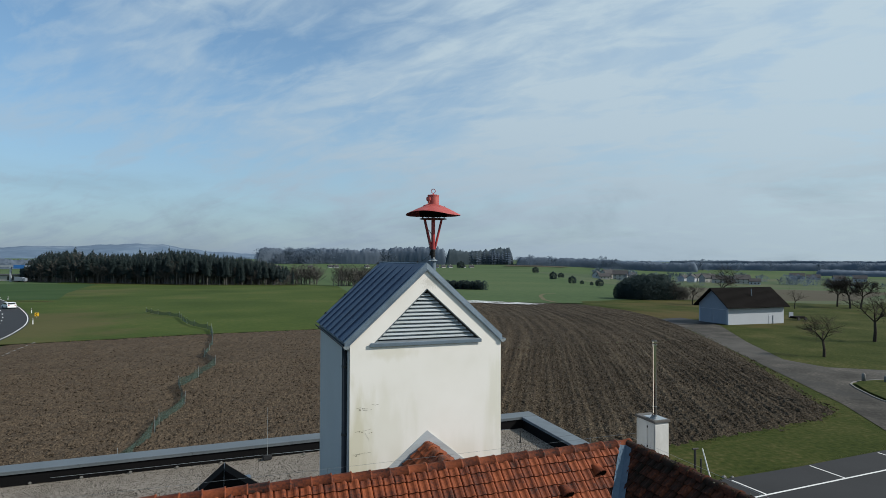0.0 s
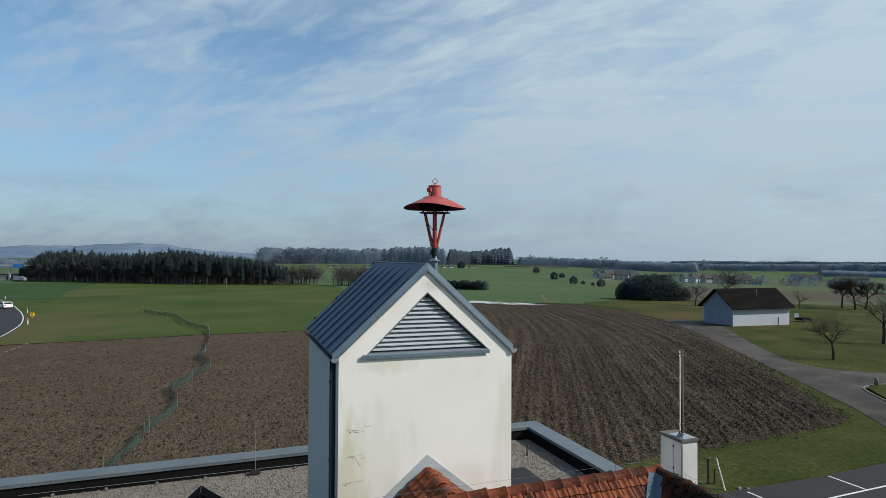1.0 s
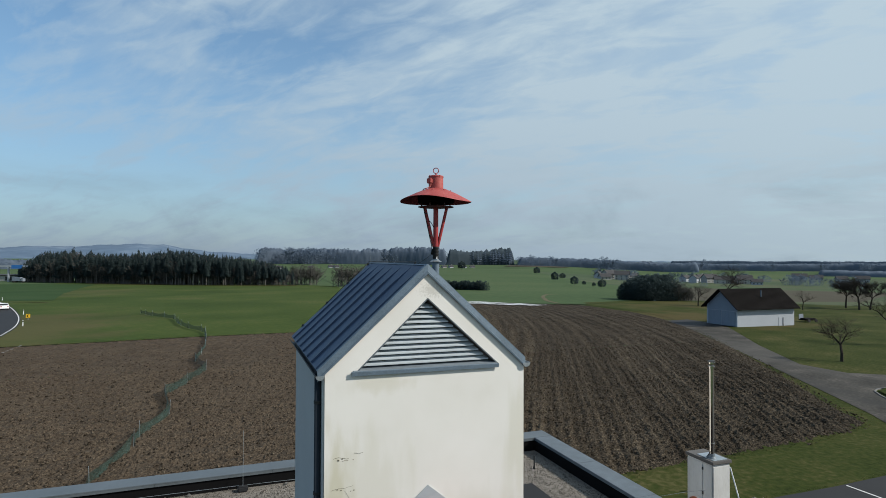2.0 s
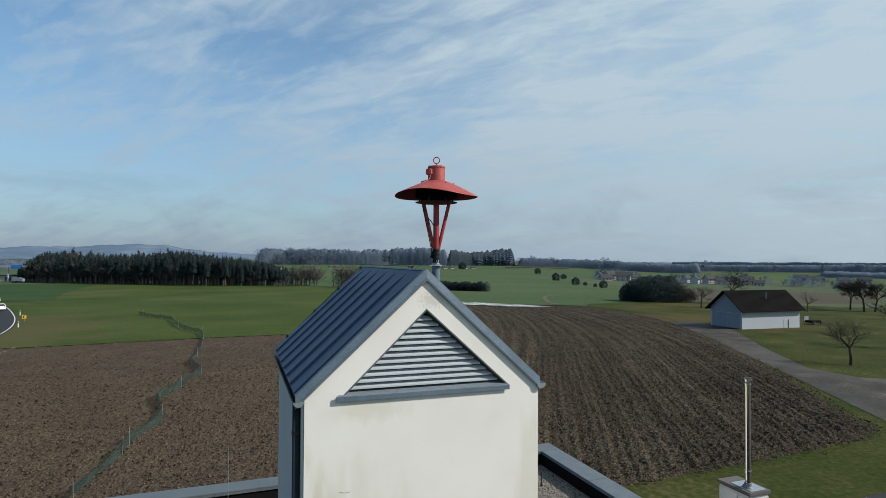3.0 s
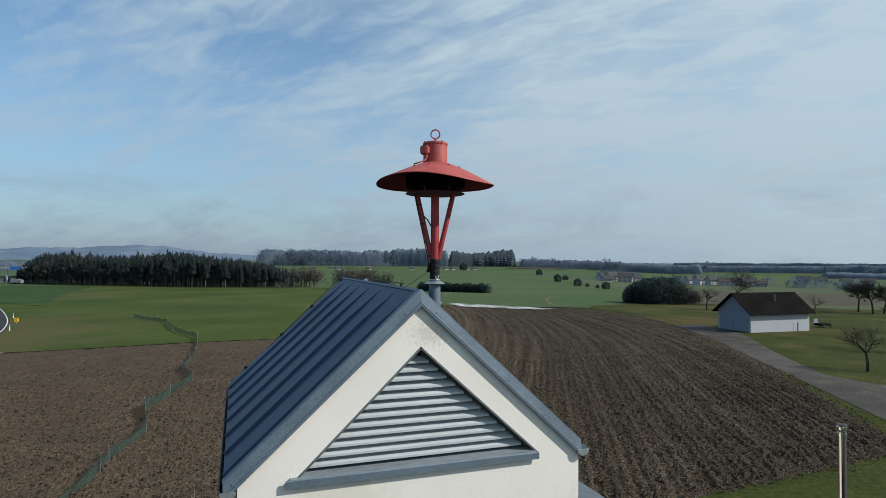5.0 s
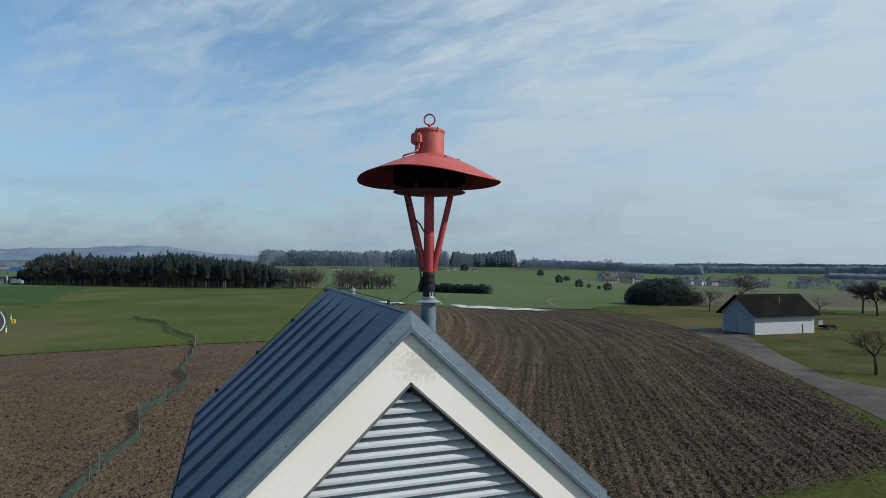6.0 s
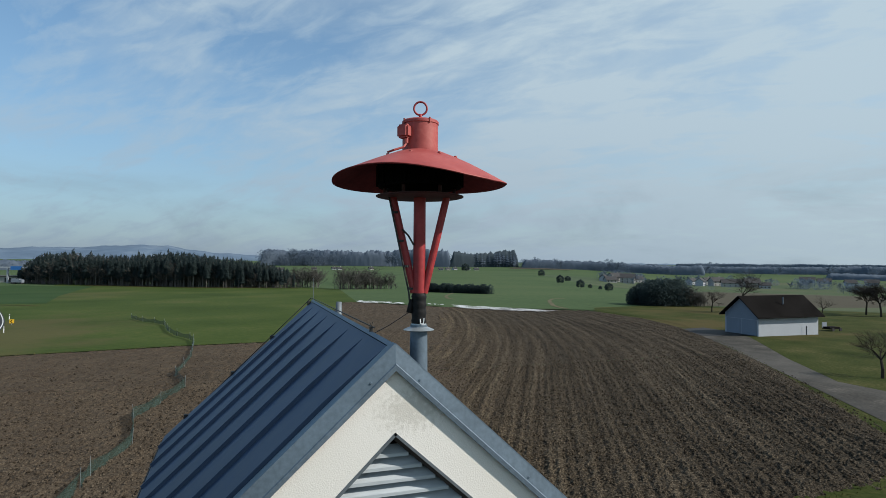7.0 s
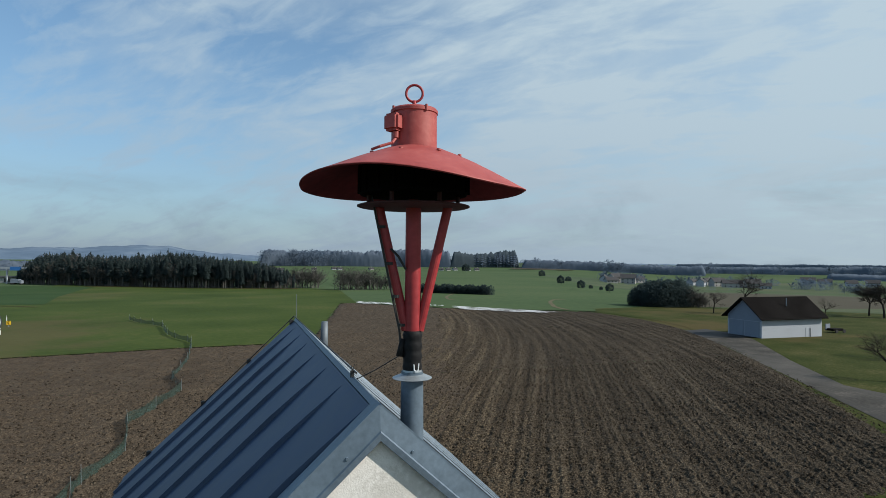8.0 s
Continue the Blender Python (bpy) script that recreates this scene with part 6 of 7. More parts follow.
# crowns along the edges of the far woods
for u0, u1, d, h, n in ((-0.33, 0.0, 1128, 30, 110), (0.13, 0.45, 1088, 16, 100), (0.34, 0.98, 1190, 15, 60), (0.66, 0.98, 1008, 7, 20), (-0.98, -0.70, 908, 12, 50)):
    for k in range(n):
        x, y = polar(r.uniform(u0, u1), d + r.uniform(-10, 30))
        spots.append((x, y, h * r.uniform(0.72, 1.04), r.choice((10, 11))))
for k in range(60):
    x, y = polar(r.uniform(0.008, 0.12), 1098 + r.uniform(-3, 20))
    spots.append((x, y, 27 * r.uniform(0.85, 1.1), r.choice((0, 1, 2))))
# single crowns that stand out of the far woods
for u, d, h in ((-0.27, 1100, 34), (-0.235, 1100, 35), (-0.10, 1090, 32), (0.155, 1060, 22), (0.19, 1060, 20), (0.285, 1050, 24), (0.302, 1050, 22), (0.46, 1150, 23), (0.52, 1150, 18), (0.58, 1160, 19), (0.67, 1160, 17), (0.74, 1150, 19)):
    for k in range(4):
        x, y = polar(u + r.gauss(0, 0.004), d + r.uniform(-8, 8))
        spots.append((x, y, h * r.uniform(0.75, 1.0), r.choice((10, 11, 10, 6))))
# trees of the village and its hedges
for u, d, n, w, h in ((0.272, 640, 9, 9, 11), (0.30, 690, 16, 16, 13), (0.33, 640, 14, 18, 12), (0.36, 560, 10, 26, 9), (0.40, 620, 12, 22, 11), (0.43, 740, 18, 26, 12), (0.50, 760, 20, 40, 11), (0.56, 700, 8, 16, 9), (0.615, 620, 10, 10, 12), (0.66, 620, 18, 30, 12), (0.70, 520, 7, 10, 10), (0.75, 560, 16, 40, 10), (0.45, 560, 8, 40, 8)):
    for k in range(n):
        x, y = polar(u, d + 55)
        spots.append((x + r.gauss(0, w * 0.6), y + r.gauss(0, w * 0.4), h * r.uniform(0.50, 0.95), r.choice((10, 11, 10, 11, 6, 7))))
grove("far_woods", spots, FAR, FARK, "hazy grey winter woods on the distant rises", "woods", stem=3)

# single bare trees on the far meadow
spots = [(*polar(u, d), h, k) for u, d, h, k in ((0.031, 786, 12.0, 5), (0.163, 597, 7.4, 6), (0.194, 403, 6.6, 7), (0.208, 481, 5.0, 5), (0.228, 330, 5.4, 6), (0.276, 300, 4.6, 7), (0.245, 345, 2.6, 8), (0.262, 325, 2.4, 9))]
grove("meadow_trees", spots, [round_tree(60 + k) for k in range(10)], [1] * 10, "scattered bare trees on the far green meadow")

# distant hills, blue with haze put into their colour
SKYLINE = ((0.0, 60), (0.1, 70), (0.2, 72), (0.276, 76), (0.29, 81), (0.31, 90), (0.33, 86), (0.365, 105), (0.394, 113), (0.415, 107), (0.435, 81), (0.458, 62), (0.49, 51), (0.508, 40), (0.6, 20), (1.0, 0))
verts, faces = [], []
for k in range(241):
    a = FIELD_AXIS + radians(62) - radians(88) * k / 240
    s = k / 240
    h = float(np.interp(s, [q for q, _ in SKYLINE], [z for _, z in SKYLINE])) + 2.5 * math.sin(k * 0.9) + 1.5 * math.sin(k * 2.3)
    for d, z in ((3900, -22), (4250, h * 0.6), (4600, h), (4800, h * 0.5 - 20)):
        verts.append((d * math.cos(a), d * math.sin(a), z))
    if k:
        for j in range(3):
            b = 4 * (k - 1) + j
            faces.append((b, b + 1, b + 5, b + 4))
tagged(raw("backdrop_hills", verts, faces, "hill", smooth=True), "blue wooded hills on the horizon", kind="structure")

# ---- orchard trees ----


def bare_tree(name, at, height, seed, label, spread=0.85, dense=5, stem=0.30, group="orchard trees", girth=1.0, twig=1.0):
    """A leafless tree: trunk with limbs, and a crown of twigs."""
    r = random.Random(seed)
    at = plan(*at)
    tree = thing(name, label, "tree", group, (at[0], at[1], float(land(*at)) - 0.05))
    wood, fine = ([], []), ([], [])

    def limb(target, a, b, r0, r1, n):
        vs, fs = target
        x = (b - a).cross(Vector((0.31, 0.87, 0.22))).normalized()
        y = (b - a).cross(x).normalized()
        base = len(vs)
        for k in range(n):
            c, s = math.cos(6.2832 * k / n), math.sin(6.2832 * k / n)
            vs.append(a + x * (c * r0) + y * (s * r0))
            vs.append(b + x * (c * r1) + y * (s * r1))
        for k in range(n):
            j = (k + 1) % n
            fs.append((base + 2 * k, base + 2 * j, base + 2 * j + 1, base + 2 * k + 1))

    def grow(p, d, length, rad, depth):
        steps = 3 if depth else 2
        for s in range(steps):
            e = p + d * (length / steps)
            target = wood if depth < 3 else fine
            limb(target, p, e, rad * (twig if depth > 2 else 1), rad * (twig if depth > 2 else 1) * 0.84, 7 if depth < 2 else (5 if depth < 3 else 3))
            p, rad = e, rad * 0.84
            d = (d + Vector((r.gauss(0, 0.16), r.gauss(0, 0.16), r.gauss(0.03, 0.10)))).normalized()
            if depth >= 1 and r.random() < 0.85 and depth < dense:
                side = (d + Vector((r.gauss(0, 0.8), r.gauss(0, 0.8), r.gauss(0.1, 0.5)))).normalized()
                grow(p, side, length * r.uniform(0.4, 0.65), rad * 0.55, depth + 1)
        if depth < dense:
            for k in range(4 if depth == 0 else r.choice((2, 3))):
                a = 2 * math.pi * (k + r.random() * 0.6) / (4 if depth == 0 else 3)
                out = Vector((math.cos(a), math.sin(a), 0))
                side = (d * r.uniform(0.5, 1.0) + out * spread * r.uniform(0.6, 1.1)).normalized()
                grow(p, side, length * r.uniform(0.58, 0.82), rad * 0.66, depth + 1)

    grow(Vector((0, 0, 0)), Vector((r.uniform(-0.08, 0.08), r.uniform(-0.08, 0.08), 1)).normalized(), height * stem, height * 0.021 * girth, 0)
    tagged(raw("trunk", *wood, "bark", tree), "dark bark trunk and limbs")
    tagged(raw("crown", *fine, "twig", tree), "leafless brown twigs")
    return tree


bare_tree("bare_tree", (63.8, 48.0), 7.3, 41, "small leafless fruit tree with forked limbs on the lawn", 0.85, 6, girth=1.1, stem=0.26, twig=1.3)
bare_tree("bare_tree", (83.2, 55.2), 9.2, 42, "taller leafless fruit tree with a leaning trunk on the lawn", 0.8, 5, girth=1.2, stem=0.3, twig=1.5)
for k, (x, y, h) in enumerate(((147.7, 107.6, 7.6), (143.9, 101.5, 8.0), (147.0, 101.0, 7.4))):
    bare_tree("bare_tree", (x, y), h * 1.05, 50 + k, "dark spreading leafless tree behind the lawn", 0.62, 6, girth=1.4, twig=5.0, stem=0.36)
bare_tree("bare_tree", (128, 104), 6.0, 61, "thin leafless young tree on the lawn", 0.7)
bare_tree("bare_tree", (118, 118), 12.0, 62, "leafless tree standing behind the shed", 0.7, stem=0.35, twig=2.2)
bare_tree("bare_tree", (112, 121), 8.0, 63, "leafless tree standing behind the shed", 0.8, twig=2.2)

# ---- clods and tufts ----


def clods(name, n, keep, lo, hi, size, seed, label):
    """Loose lumps of earth over a field, in one mesh."""
    rc = np.random.default_rng(seed)
    x, y = rc.uniform(lo[0], hi[0], n), rc.uniform(lo[1], hi[1], n)
    ok = inside(x, y, PLOUGH) & keep(x, y)
    x, y = x[ok], y[ok]
    m = len(x)
    base = np.array([(1, 0, 0), (0, 1, 0), (-1, 0, 0), (0, -1, 0), (0, 0, 0.8), (0, 0, -0.6)])
    v = base[None] * rc.uniform(0.5, 1.4, (m, 6, 1)) * (size * rc.uniform(0.5, 1.3, (m, 1, 1)))
    v = v + np.stack([x, y, land(x, y) + 0.185 + rc.uniform(0, 0.03, m)], -1)[:, None]
    f = np.array([(0, 1, 4), (1, 2, 4), (2, 3, 4), (3, 0, 4), (1, 0, 5), (2, 1, 5), (3, 2, 5), (0, 3, 5)])[None] + 6 * np.arange(m)[:, None, None]
    return tagged(raw(name, v.reshape(-1, 3).tolist(), f.reshape(-1, 3).tolist(), "clod"), label, "soil", kind="stuff")


clods("soil_clods", 60000, lambda x, y: np.random.default_rng(3).random(len(x)) < (84 - y) / 44, (-34, 18), (56, 84), 0.075, 51, "loose brown lumps of ploughed earth")


def tufts(name, lines, seed, label):
    """Tufts of grass along ragged edges, in one mesh."""
    rt = random.Random(seed)
    V, F = [], []

    def tuft(x, y, s, up):
        z = float(land(x, y)) + up
        for _ in range(4):
            a = rt.random() * 6.28
            c, d = math.cos(a), math.sin(a)
            o = s * rt.uniform(0.2, 0.7)
            b = len(V)
            V.extend([(x - d * s * 0.22, y + c * s * 0.22, z - 0.02), (x + d * s * 0.22, y - c * s * 0.22, z - 0.02), (x + c * o, y + d * o, z + s * rt.uniform(0.5, 1.0))])
            F.append((b, b + 1, b + 2))

    for pts, per, wide, size, up in lines:
        pts = [plan(*p) for p in pts]
        for a, b in zip(pts, pts[1:]):
            for k in range(int(math.dist(a, b) * per)):
                t = rt.random()
                tuft(a[0] + (b[0] - a[0]) * t + rt.gauss(0, wide), a[1] + (b[1] - a[1]) * t + rt.gauss(0, wide), size * rt.uniform(0.5, 1.3), up)
    return tagged(raw(name, V, F, "tuft"), label, "grass", kind="stuff")


tufts("grass_tufts", (
    ([(19, 27.3), (30, 28.0), (38, 28.7), (41.0, 29.9), (43.4, 33.6), (46.2, 38.0), (50.7, 44.9), (61.0, 61.3), (70, 77)], 8, 0.22, 0.08, 0.03),
    ([(38.8, 24.9), (43.3, 31.6), (47.4, 38.8), (55.7, 53.3), (68.1, 74.9)], 8, 0.25, 0.07, 0.0),
    ([(57.6, 43.0), (57.4, 48.0), (65.3, 60.4), (78.0, 77.8)], 8, 0.3, 0.07, 0.0),
    ([(19.5, 23.0), (28.4, 22.9), (35.9, 23.2), (38.4, 24.6)], 10, 0.08, 0.06, 0.0),
    ([(-31, 88), (-20.8, 89.4), (-8, 91.5), (9.8, 92.6)], 8, 0.35, 0.12, 0.03),
), 52, "tufts of green and straw-coloured grass along the field edges")

# ---- the shed ----
shed = thing("shed", "white block shed with grey gable doors and a dark tiled roof", "shed", at=(0, 0, 0))
HX0, HX1, HY0, HY1, HB = 80.0, 92.7, 77.9, 84.7, -0.85
sx, sy = plan(HX0, HY0)
shed.matrix_basis = Matrix.Translation((sx, sy, float(land(sx, sy)) - 0.02)) @ Matrix.Rotation(radians(-0.7), 4, "Z") @ Matrix.Translation((-HX0, -HY0, 0))
HE, HR = 3.35, 6.15
HM = (HY0 + HY1) / 2
bm = bmesh.new()
prism(bm, [(HX0, HY0, HB), (HX0, HY1, HB), (HX0, HY1, HE), (HX0, HM, HR - 0.1), (HX0, HY0, HE)], (HX1 - HX0, 0, 0))
part("wall", bm, "white_wall", shed)
bm = bmesh.new()
prism(bm, [(HX0 - 0.012, HY0 + 0.15, HE - 0.75), (HX0 - 0.012, HY1 - 0.15, HE - 0.75), (HX0 - 0.012, HY1 - 0.1, HE), (HX0 - 0.012, HM, HR - 0.25), (HX0 - 0.012, HY0 + 0.1, HE)], (0.010, 0, 0))
part("gable_boarding", bm, "grey_paint", shed, "grey painted gable boards")
for y0, y1 in ((HY0 + 0.35, HM - 0.08), (HM + 0.08, HY1 - 0.35)):
    bm = bmesh.new()
    box(bm, HX0 - 0.06, HX0 - 0.004, y0, y1, HB + 0.05, HE - 0.8, 0.01)
    gate = part("gate", bm, "grey_paint", shed, "large grey shed door")
    for k in range(5):
        bm = bmesh.new()
        y = y0 + (y1 - y0) * (k + 0.5) / 5
        box(bm, HX0 - 0.075, HX0 - 0.061, y - 0.03, y + 0.03, HB + 0.1, HE - 0.85)
        part("batten", bm, "grey_paint", gate)
for s, y_e in ((-1, HY0 - 0.55), (1, HY1 + 0.55)):
    bm = bmesh.new()
    z_e = HE - 0.05 - 0.55 * (HR - HE) / (HM - HY0) + 0.1
    prism(bm, [(HX0 - 0.75, HM, HR), (HX1 + 0.75, HM, HR), (HX1 + 0.75, y_e, z_e), (HX0 - 0.75, y_e, z_e)], (0, 0, 0.14))
    slope = part("roof_slope", bm, "dark_roof", shed, "dark brown tiled roof slope")
    for k in range(22):
        t = (k + 0.5) / 22
        bm = bmesh.new()
        y, z = HM + (y_e - HM) * t, HR + (z_e - HR) * t + 0.142
        box(bm, HX0 - 0.74, HX1 + 0.74, y - 0.06, y + 0.06, z - 0.01, z + 0.035)
        part("tile_course", bm, "dark_roof", slope)
    bm = bmesh.new()
    rod(bm, (HX0 - 0.7, y_e + s * 0.07, z_e), (HX1 + 0.7, y_e + s * 0.07, z_e), 0.075, 0.075, 10)
    part("gutter", bm, "dark_roof", shed)
bm = bmesh.new()
box(bm, 89.1, 90.1, HY0 - 0.03, HY0 - 0.004, HB + 0.12, HB + 2.25)
door = part("door", bm, "white_wall", shed, "white side door standing ajar")
bm = bmesh.new()
box(bm, 90.04, 90.12, HY0 - 0.10, HY0 - 0.035, HB + 0.12, HB + 2.25, 0.01)
part("door_leaf", bm, "dark_roof", shed, "dark edge of the opened door")
bm = bmesh.new()
box(bm, HX0 - 0.2, HX1 + 0.6, HY0 - 0.7, HY0 - 0.003, HB - 0.1, HB + 0.14, 0.02)
part("plinth", bm, "kerb", shed, "pale concrete plinth strip")
bm = bmesh.new()
rod(bm, (86.8, HM - 1.9, 4.9), (86.8, HM - 1.9, 6.1), 0.08, 0.08, 8)
part("vent_pipe", bm, "zinc", shed)

# trailer on the lawn
trailer = thing("garden_trailer", "small dark flat trailer with a pale upright board", "trailer")
settle(trailer, 105, 80)
trailer.location += Vector((-3.7, 1.3, 0))
tz = float(land(105, 80))
bm = bmesh.new()
box(bm, 103.8, 106.2, 79.6, 81.2, tz + 0.35, tz + 0.75, 0.05)
part("bed", bm, "dark_roof", trailer)
bm = bmesh.new()
box(bm, 103.6, 104.7, 80.9, 81.0, tz + 0.5, tz + 1.5, 0.02)
part("board", bm, "grey_paint", trailer)
for x in (104.4, 106.2):
    bm = bmesh.new()
    rod(bm, (x, 79.45, tz + 0.3), (x, 79.62, tz + 0.3), 0.3, 0.3, 16)
    part("wheel", bm, "tyre", trailer)

# ---- net fence ----
net_mat = bpy.data.materials.new("netting")
net_mat.use_nodes = True
nn = net_mat.node_tree
see = nn.nodes.new("ShaderNodeBsdfTransparent")
both = nn.nodes.new("ShaderNodeMixShader")
both.inputs[0].default_value = 0.56
nn.nodes["Principled BSDF"].inputs["Base Color"].default_value = (0.022, 0.05, 0.04, 1)
nn.nodes["Principled BSDF"].inputs["Roughness"].default_value = 0.8
nn.links.new(see.outputs[0], both.inputs[1])
nn.links.new(nn.nodes["Principled BSDF"].outputs[0], both.inputs[2])
nn.links.new(both.outputs[0], nn.nodes["Material Output"].inputs["Surface"])
M["netting"] = net_mat
fence = thing("net_fence", "sagging green net fence on thin pale posts across the field", "fence")
rr = random.Random(8)
line = []
for a, b in zip(FENCE, FENCE[1:]):
    n = max(1, round(math.dist(a, b) / 4.6))
    line += [(a[0] + (b[0] - a[0]) * k / n + rr.uniform(-0.25, 0.25), a[1] + (b[1] - a[1]) * k / n) for k in range(n)]
line.append(FENCE[-1])
tops = []
for x, y in line:
    g = float(land(x, y)) + 0.1
    lean = (rr.uniform(-0.12, 0.12), rr.uniform(-0.1, 0.1))
    bm = bmesh.new()
    rod(bm, (x, y, g), (x + lean[0], y + lean[1], g + 1.1), 0.013, 0.011, 6)
    part("post", bm, "galvanised", fence)
    tops.append((x + lean[0] * 0.8, y + lean[1] * 0.8, g, rr.uniform(0.75, 0.95)))
for (ax, ay, ag, ah), (bx, by, bg, bh) in zip(tops, tops[1:]):
    bm = bmesh.new()
    prev = None
    for k in range(7):
        t = k / 6
        sag = 0.22 * math.sin(math.pi * t)
        x, y, g = ax + (bx - ax) * t, ay + (by - ay) * t, ag + (bg - ag) * t
        lowv = bm.verts.new((x + rr.uniform(-0.25, 0.1), y + rr.uniform(-0.1, 0.1), g + 0.05))
        mid = bm.verts.new((x - 0.06 + rr.uniform(-0.06, 0.06), y, g + 0.5))
        top = bm.verts.new((x, y, g + ah + (bh - ah) * t - sag))
        if prev:
            bm.faces.new((prev[0], lowv, mid, prev[1]))
            bm.faces.new((prev[1], mid, top, prev[2]))
        prev = (lowv, mid, top)
    part("net_panel", bm, "netting", fence)

# ---- car on the bend ----
car = thing("car", "white hatchback car on the bend of the country road", "car")
cz = float(land(-50.4, 158)) + 0.08
car.matrix_world = Matrix.Translation((-49.3, 158.4, cz)) @ Matrix.Rotation(radians(33), 4, "Z")
bm = bmesh.new()
side = [(-2.1, 0.28), (2.0, 0.28), (2.1, 0.55), (2.02, 0.82), (1.1, 0.95), (0.45, 1.42), (-1.35, 1.46), (-1.95, 1.0), (-2.12, 0.85)]
prism(bm, [(-0.86, y, z) for y, z in side], (1.72, 0, 0))
bmesh.ops.bevel(bm, geom=bm.edges[:], offset=0.07, segments=2, affect="EDGES")
part("body", bm, "car_white", car)
for pts in ([(-0.70, -1.50, 1.37), (0.70, -1.50, 1.37), (0.76, -1.97, 1.02), (-0.76, -1.97, 1.02)], [(-0.70, 0.52, 1.36), (0.70, 0.52, 1.36), (0.78, 1.05, 1.0), (-0.78, 1.05, 1.0)]):
    bm = bmesh.new()
    prism(bm, pts, (0, -0.03 if pts[0][1] < 0 else 0.03, 0.03))
    part("window", bm, "glass_dark", car)
for s in (-1, 1):
    bm = bmesh.new()
    prism(bm, [(s * 0.865, 0.95, 0.97), (s * 0.865, 0.42, 1.34), (s * 0.865, -1.3, 1.38), (s * 0.865, -1.75, 1.0)], (s * 0.008, 0, 0))
    part("window", bm, "glass_dark", car)
    for y in (-1.35, 1.3):
        bm = bmesh.new()
        rod(bm, (s * 0.70, y, 0.31), (s * 0.89, y, 0.31), 0.31, 0.31, 18)
        wheel = part("wheel", bm, "tyre", car)
        bm = bmesh.new()
        rod(bm, (s * 0.885, y, 0.31), (s * 0.90, y, 0.31), 0.19, 0.17, 12)
        part("rim", bm, "zinc", wheel)
    bm = bmesh.new()
    box(bm, s * 0.62 - 0.14, s * 0.62 + 0.14, -2.15, -2.10, 0.72, 0.90, 0.01)
    part("tail_light", bm, "red_paint", car)

ribbon("field_path", [(-66.0, 193.0), (-58.4, 189.8), (-52.1, 184.4)], 1.0, "dry_grass", 0.16, "pale field path leaving the road")

# road signs and markers
sign = thing("bend_sign", "yellow chevron bend sign with black arrow on a post", "road sign")
settle(sign, -39, 127)
sign.location += Vector((-0.2, 1.2, 0))
sz = float(land(-39, 127))
bm = bmesh.new()
rod(bm, (-39.0, 127.0, sz), (-39.0, 127.0, sz + 1.1), 0.04, 0.04, 8)
part("post", bm, "galvanised", sign)
bm = bmesh.new()
box(bm, -39.34, -38.66, 126.90, 126.94, sz + 0.42, sz + 1.10, 0.01)
plate = part("plate", bm, "yellow", sign)
bm = bmesh.new()
prism(bm, [(-38.85, 126.893, sz + 1.04), (-39.0, 126.893, sz + 1.04), (-39.24, 126.893, sz + 0.76), (-39.0, 126.893, sz + 0.48), (-38.85, 126.893, sz + 0.48), (-39.08, 126.893, sz + 0.76)], (0, 0.005, 0))
part("arrow", bm, "dark", plate)
for x, y in ((-44.3, 141.9), (-36.0, 115.4), (-69.1, 203.4), (-31.0, 84.0)):
    x, y = plan(x, y)
    z = float(land(x, y))
    post = thing("marker_post", "white plastic roadside marker post with a dark band", "marker post", "marker posts", (x, y, z))
    bm = bmesh.new()
    box(bm, -0.07, 0.07, -0.05, 0.05, 0, 1.0, 0.02)
    part("body", bm, "car_white", post)
    bm = bmesh.new()
    box(bm, -0.074, 0.074, -0.054, 0.054, 0.72, 0.88, 0.01)
    part("band", bm, "dark", post)

# ---- yard edge ----
kerb_line = [(75, 33.2), (60, 36.0), (56.7, 36.6), (55.2, 36.8), (53.6, 36.9), (52.5, 36.7), (51.5, 36.2), (50.4, 35.0), (49.3, 33.4), (48.4, 32.0), (47.9, 31.0), (48.2, 30.2), (49.2, 29.2), (58, 21)]
kerb_line = [plan(*p) for p in kerb_line]
sheet("island_lawn", [(75, 33.0), (56.7, 36.3), (53.6, 36.7), (51.9, 36.1), (49.7, 33.4), (48.2, 30.7), (60, 20.4)], "lawn", 0.12, 8, "grass island inside the kerb")
kv, kf = [], []
for k, p in enumerate(kerb_line):
    a, b = kerb_line[max(0, k - 1)], kerb_line[min(len(kerb_line) - 1, k + 1)]
    d = Vector((b[0] - a[0], b[1] - a[1])).normalized()
    for s, z in ((-0.05, 0.0), (-0.05, 0.10), (0.05, 0.10), (0.05, 0.0)):
        kv.append((p[0] - d.y * s, p[1] + d.x * s, z + float(land(*p))))
    if k:
        for j in range(3):
            b0 = 4 * (k - 1)
            kf.append((b0 + j, b0 + j + 1, b0 + j + 5, b0 + j + 4))
tagged(raw("kerb", kv, kf, "kerb"), "pale concrete kerb round the grass island", kind="structure")
for x, y, h in ((53.8, 36.6, 0.72), (55.3, 35.6, 0.6)):
    bol = thing("bollard", "stubby pale concrete bollard with a rounded top", "bollard", "bollards", (*plan(x, y), float(land(x, y)) + 0.1))
    part("body", lathe(bmesh.new(), [(0.0, 0.0), (0.17, 0.0), (0.155, h - 0.16), (0.12, h - 0.05), (0.06, h), (0.0, h)], 16), "kerb", bol, smooth=True)
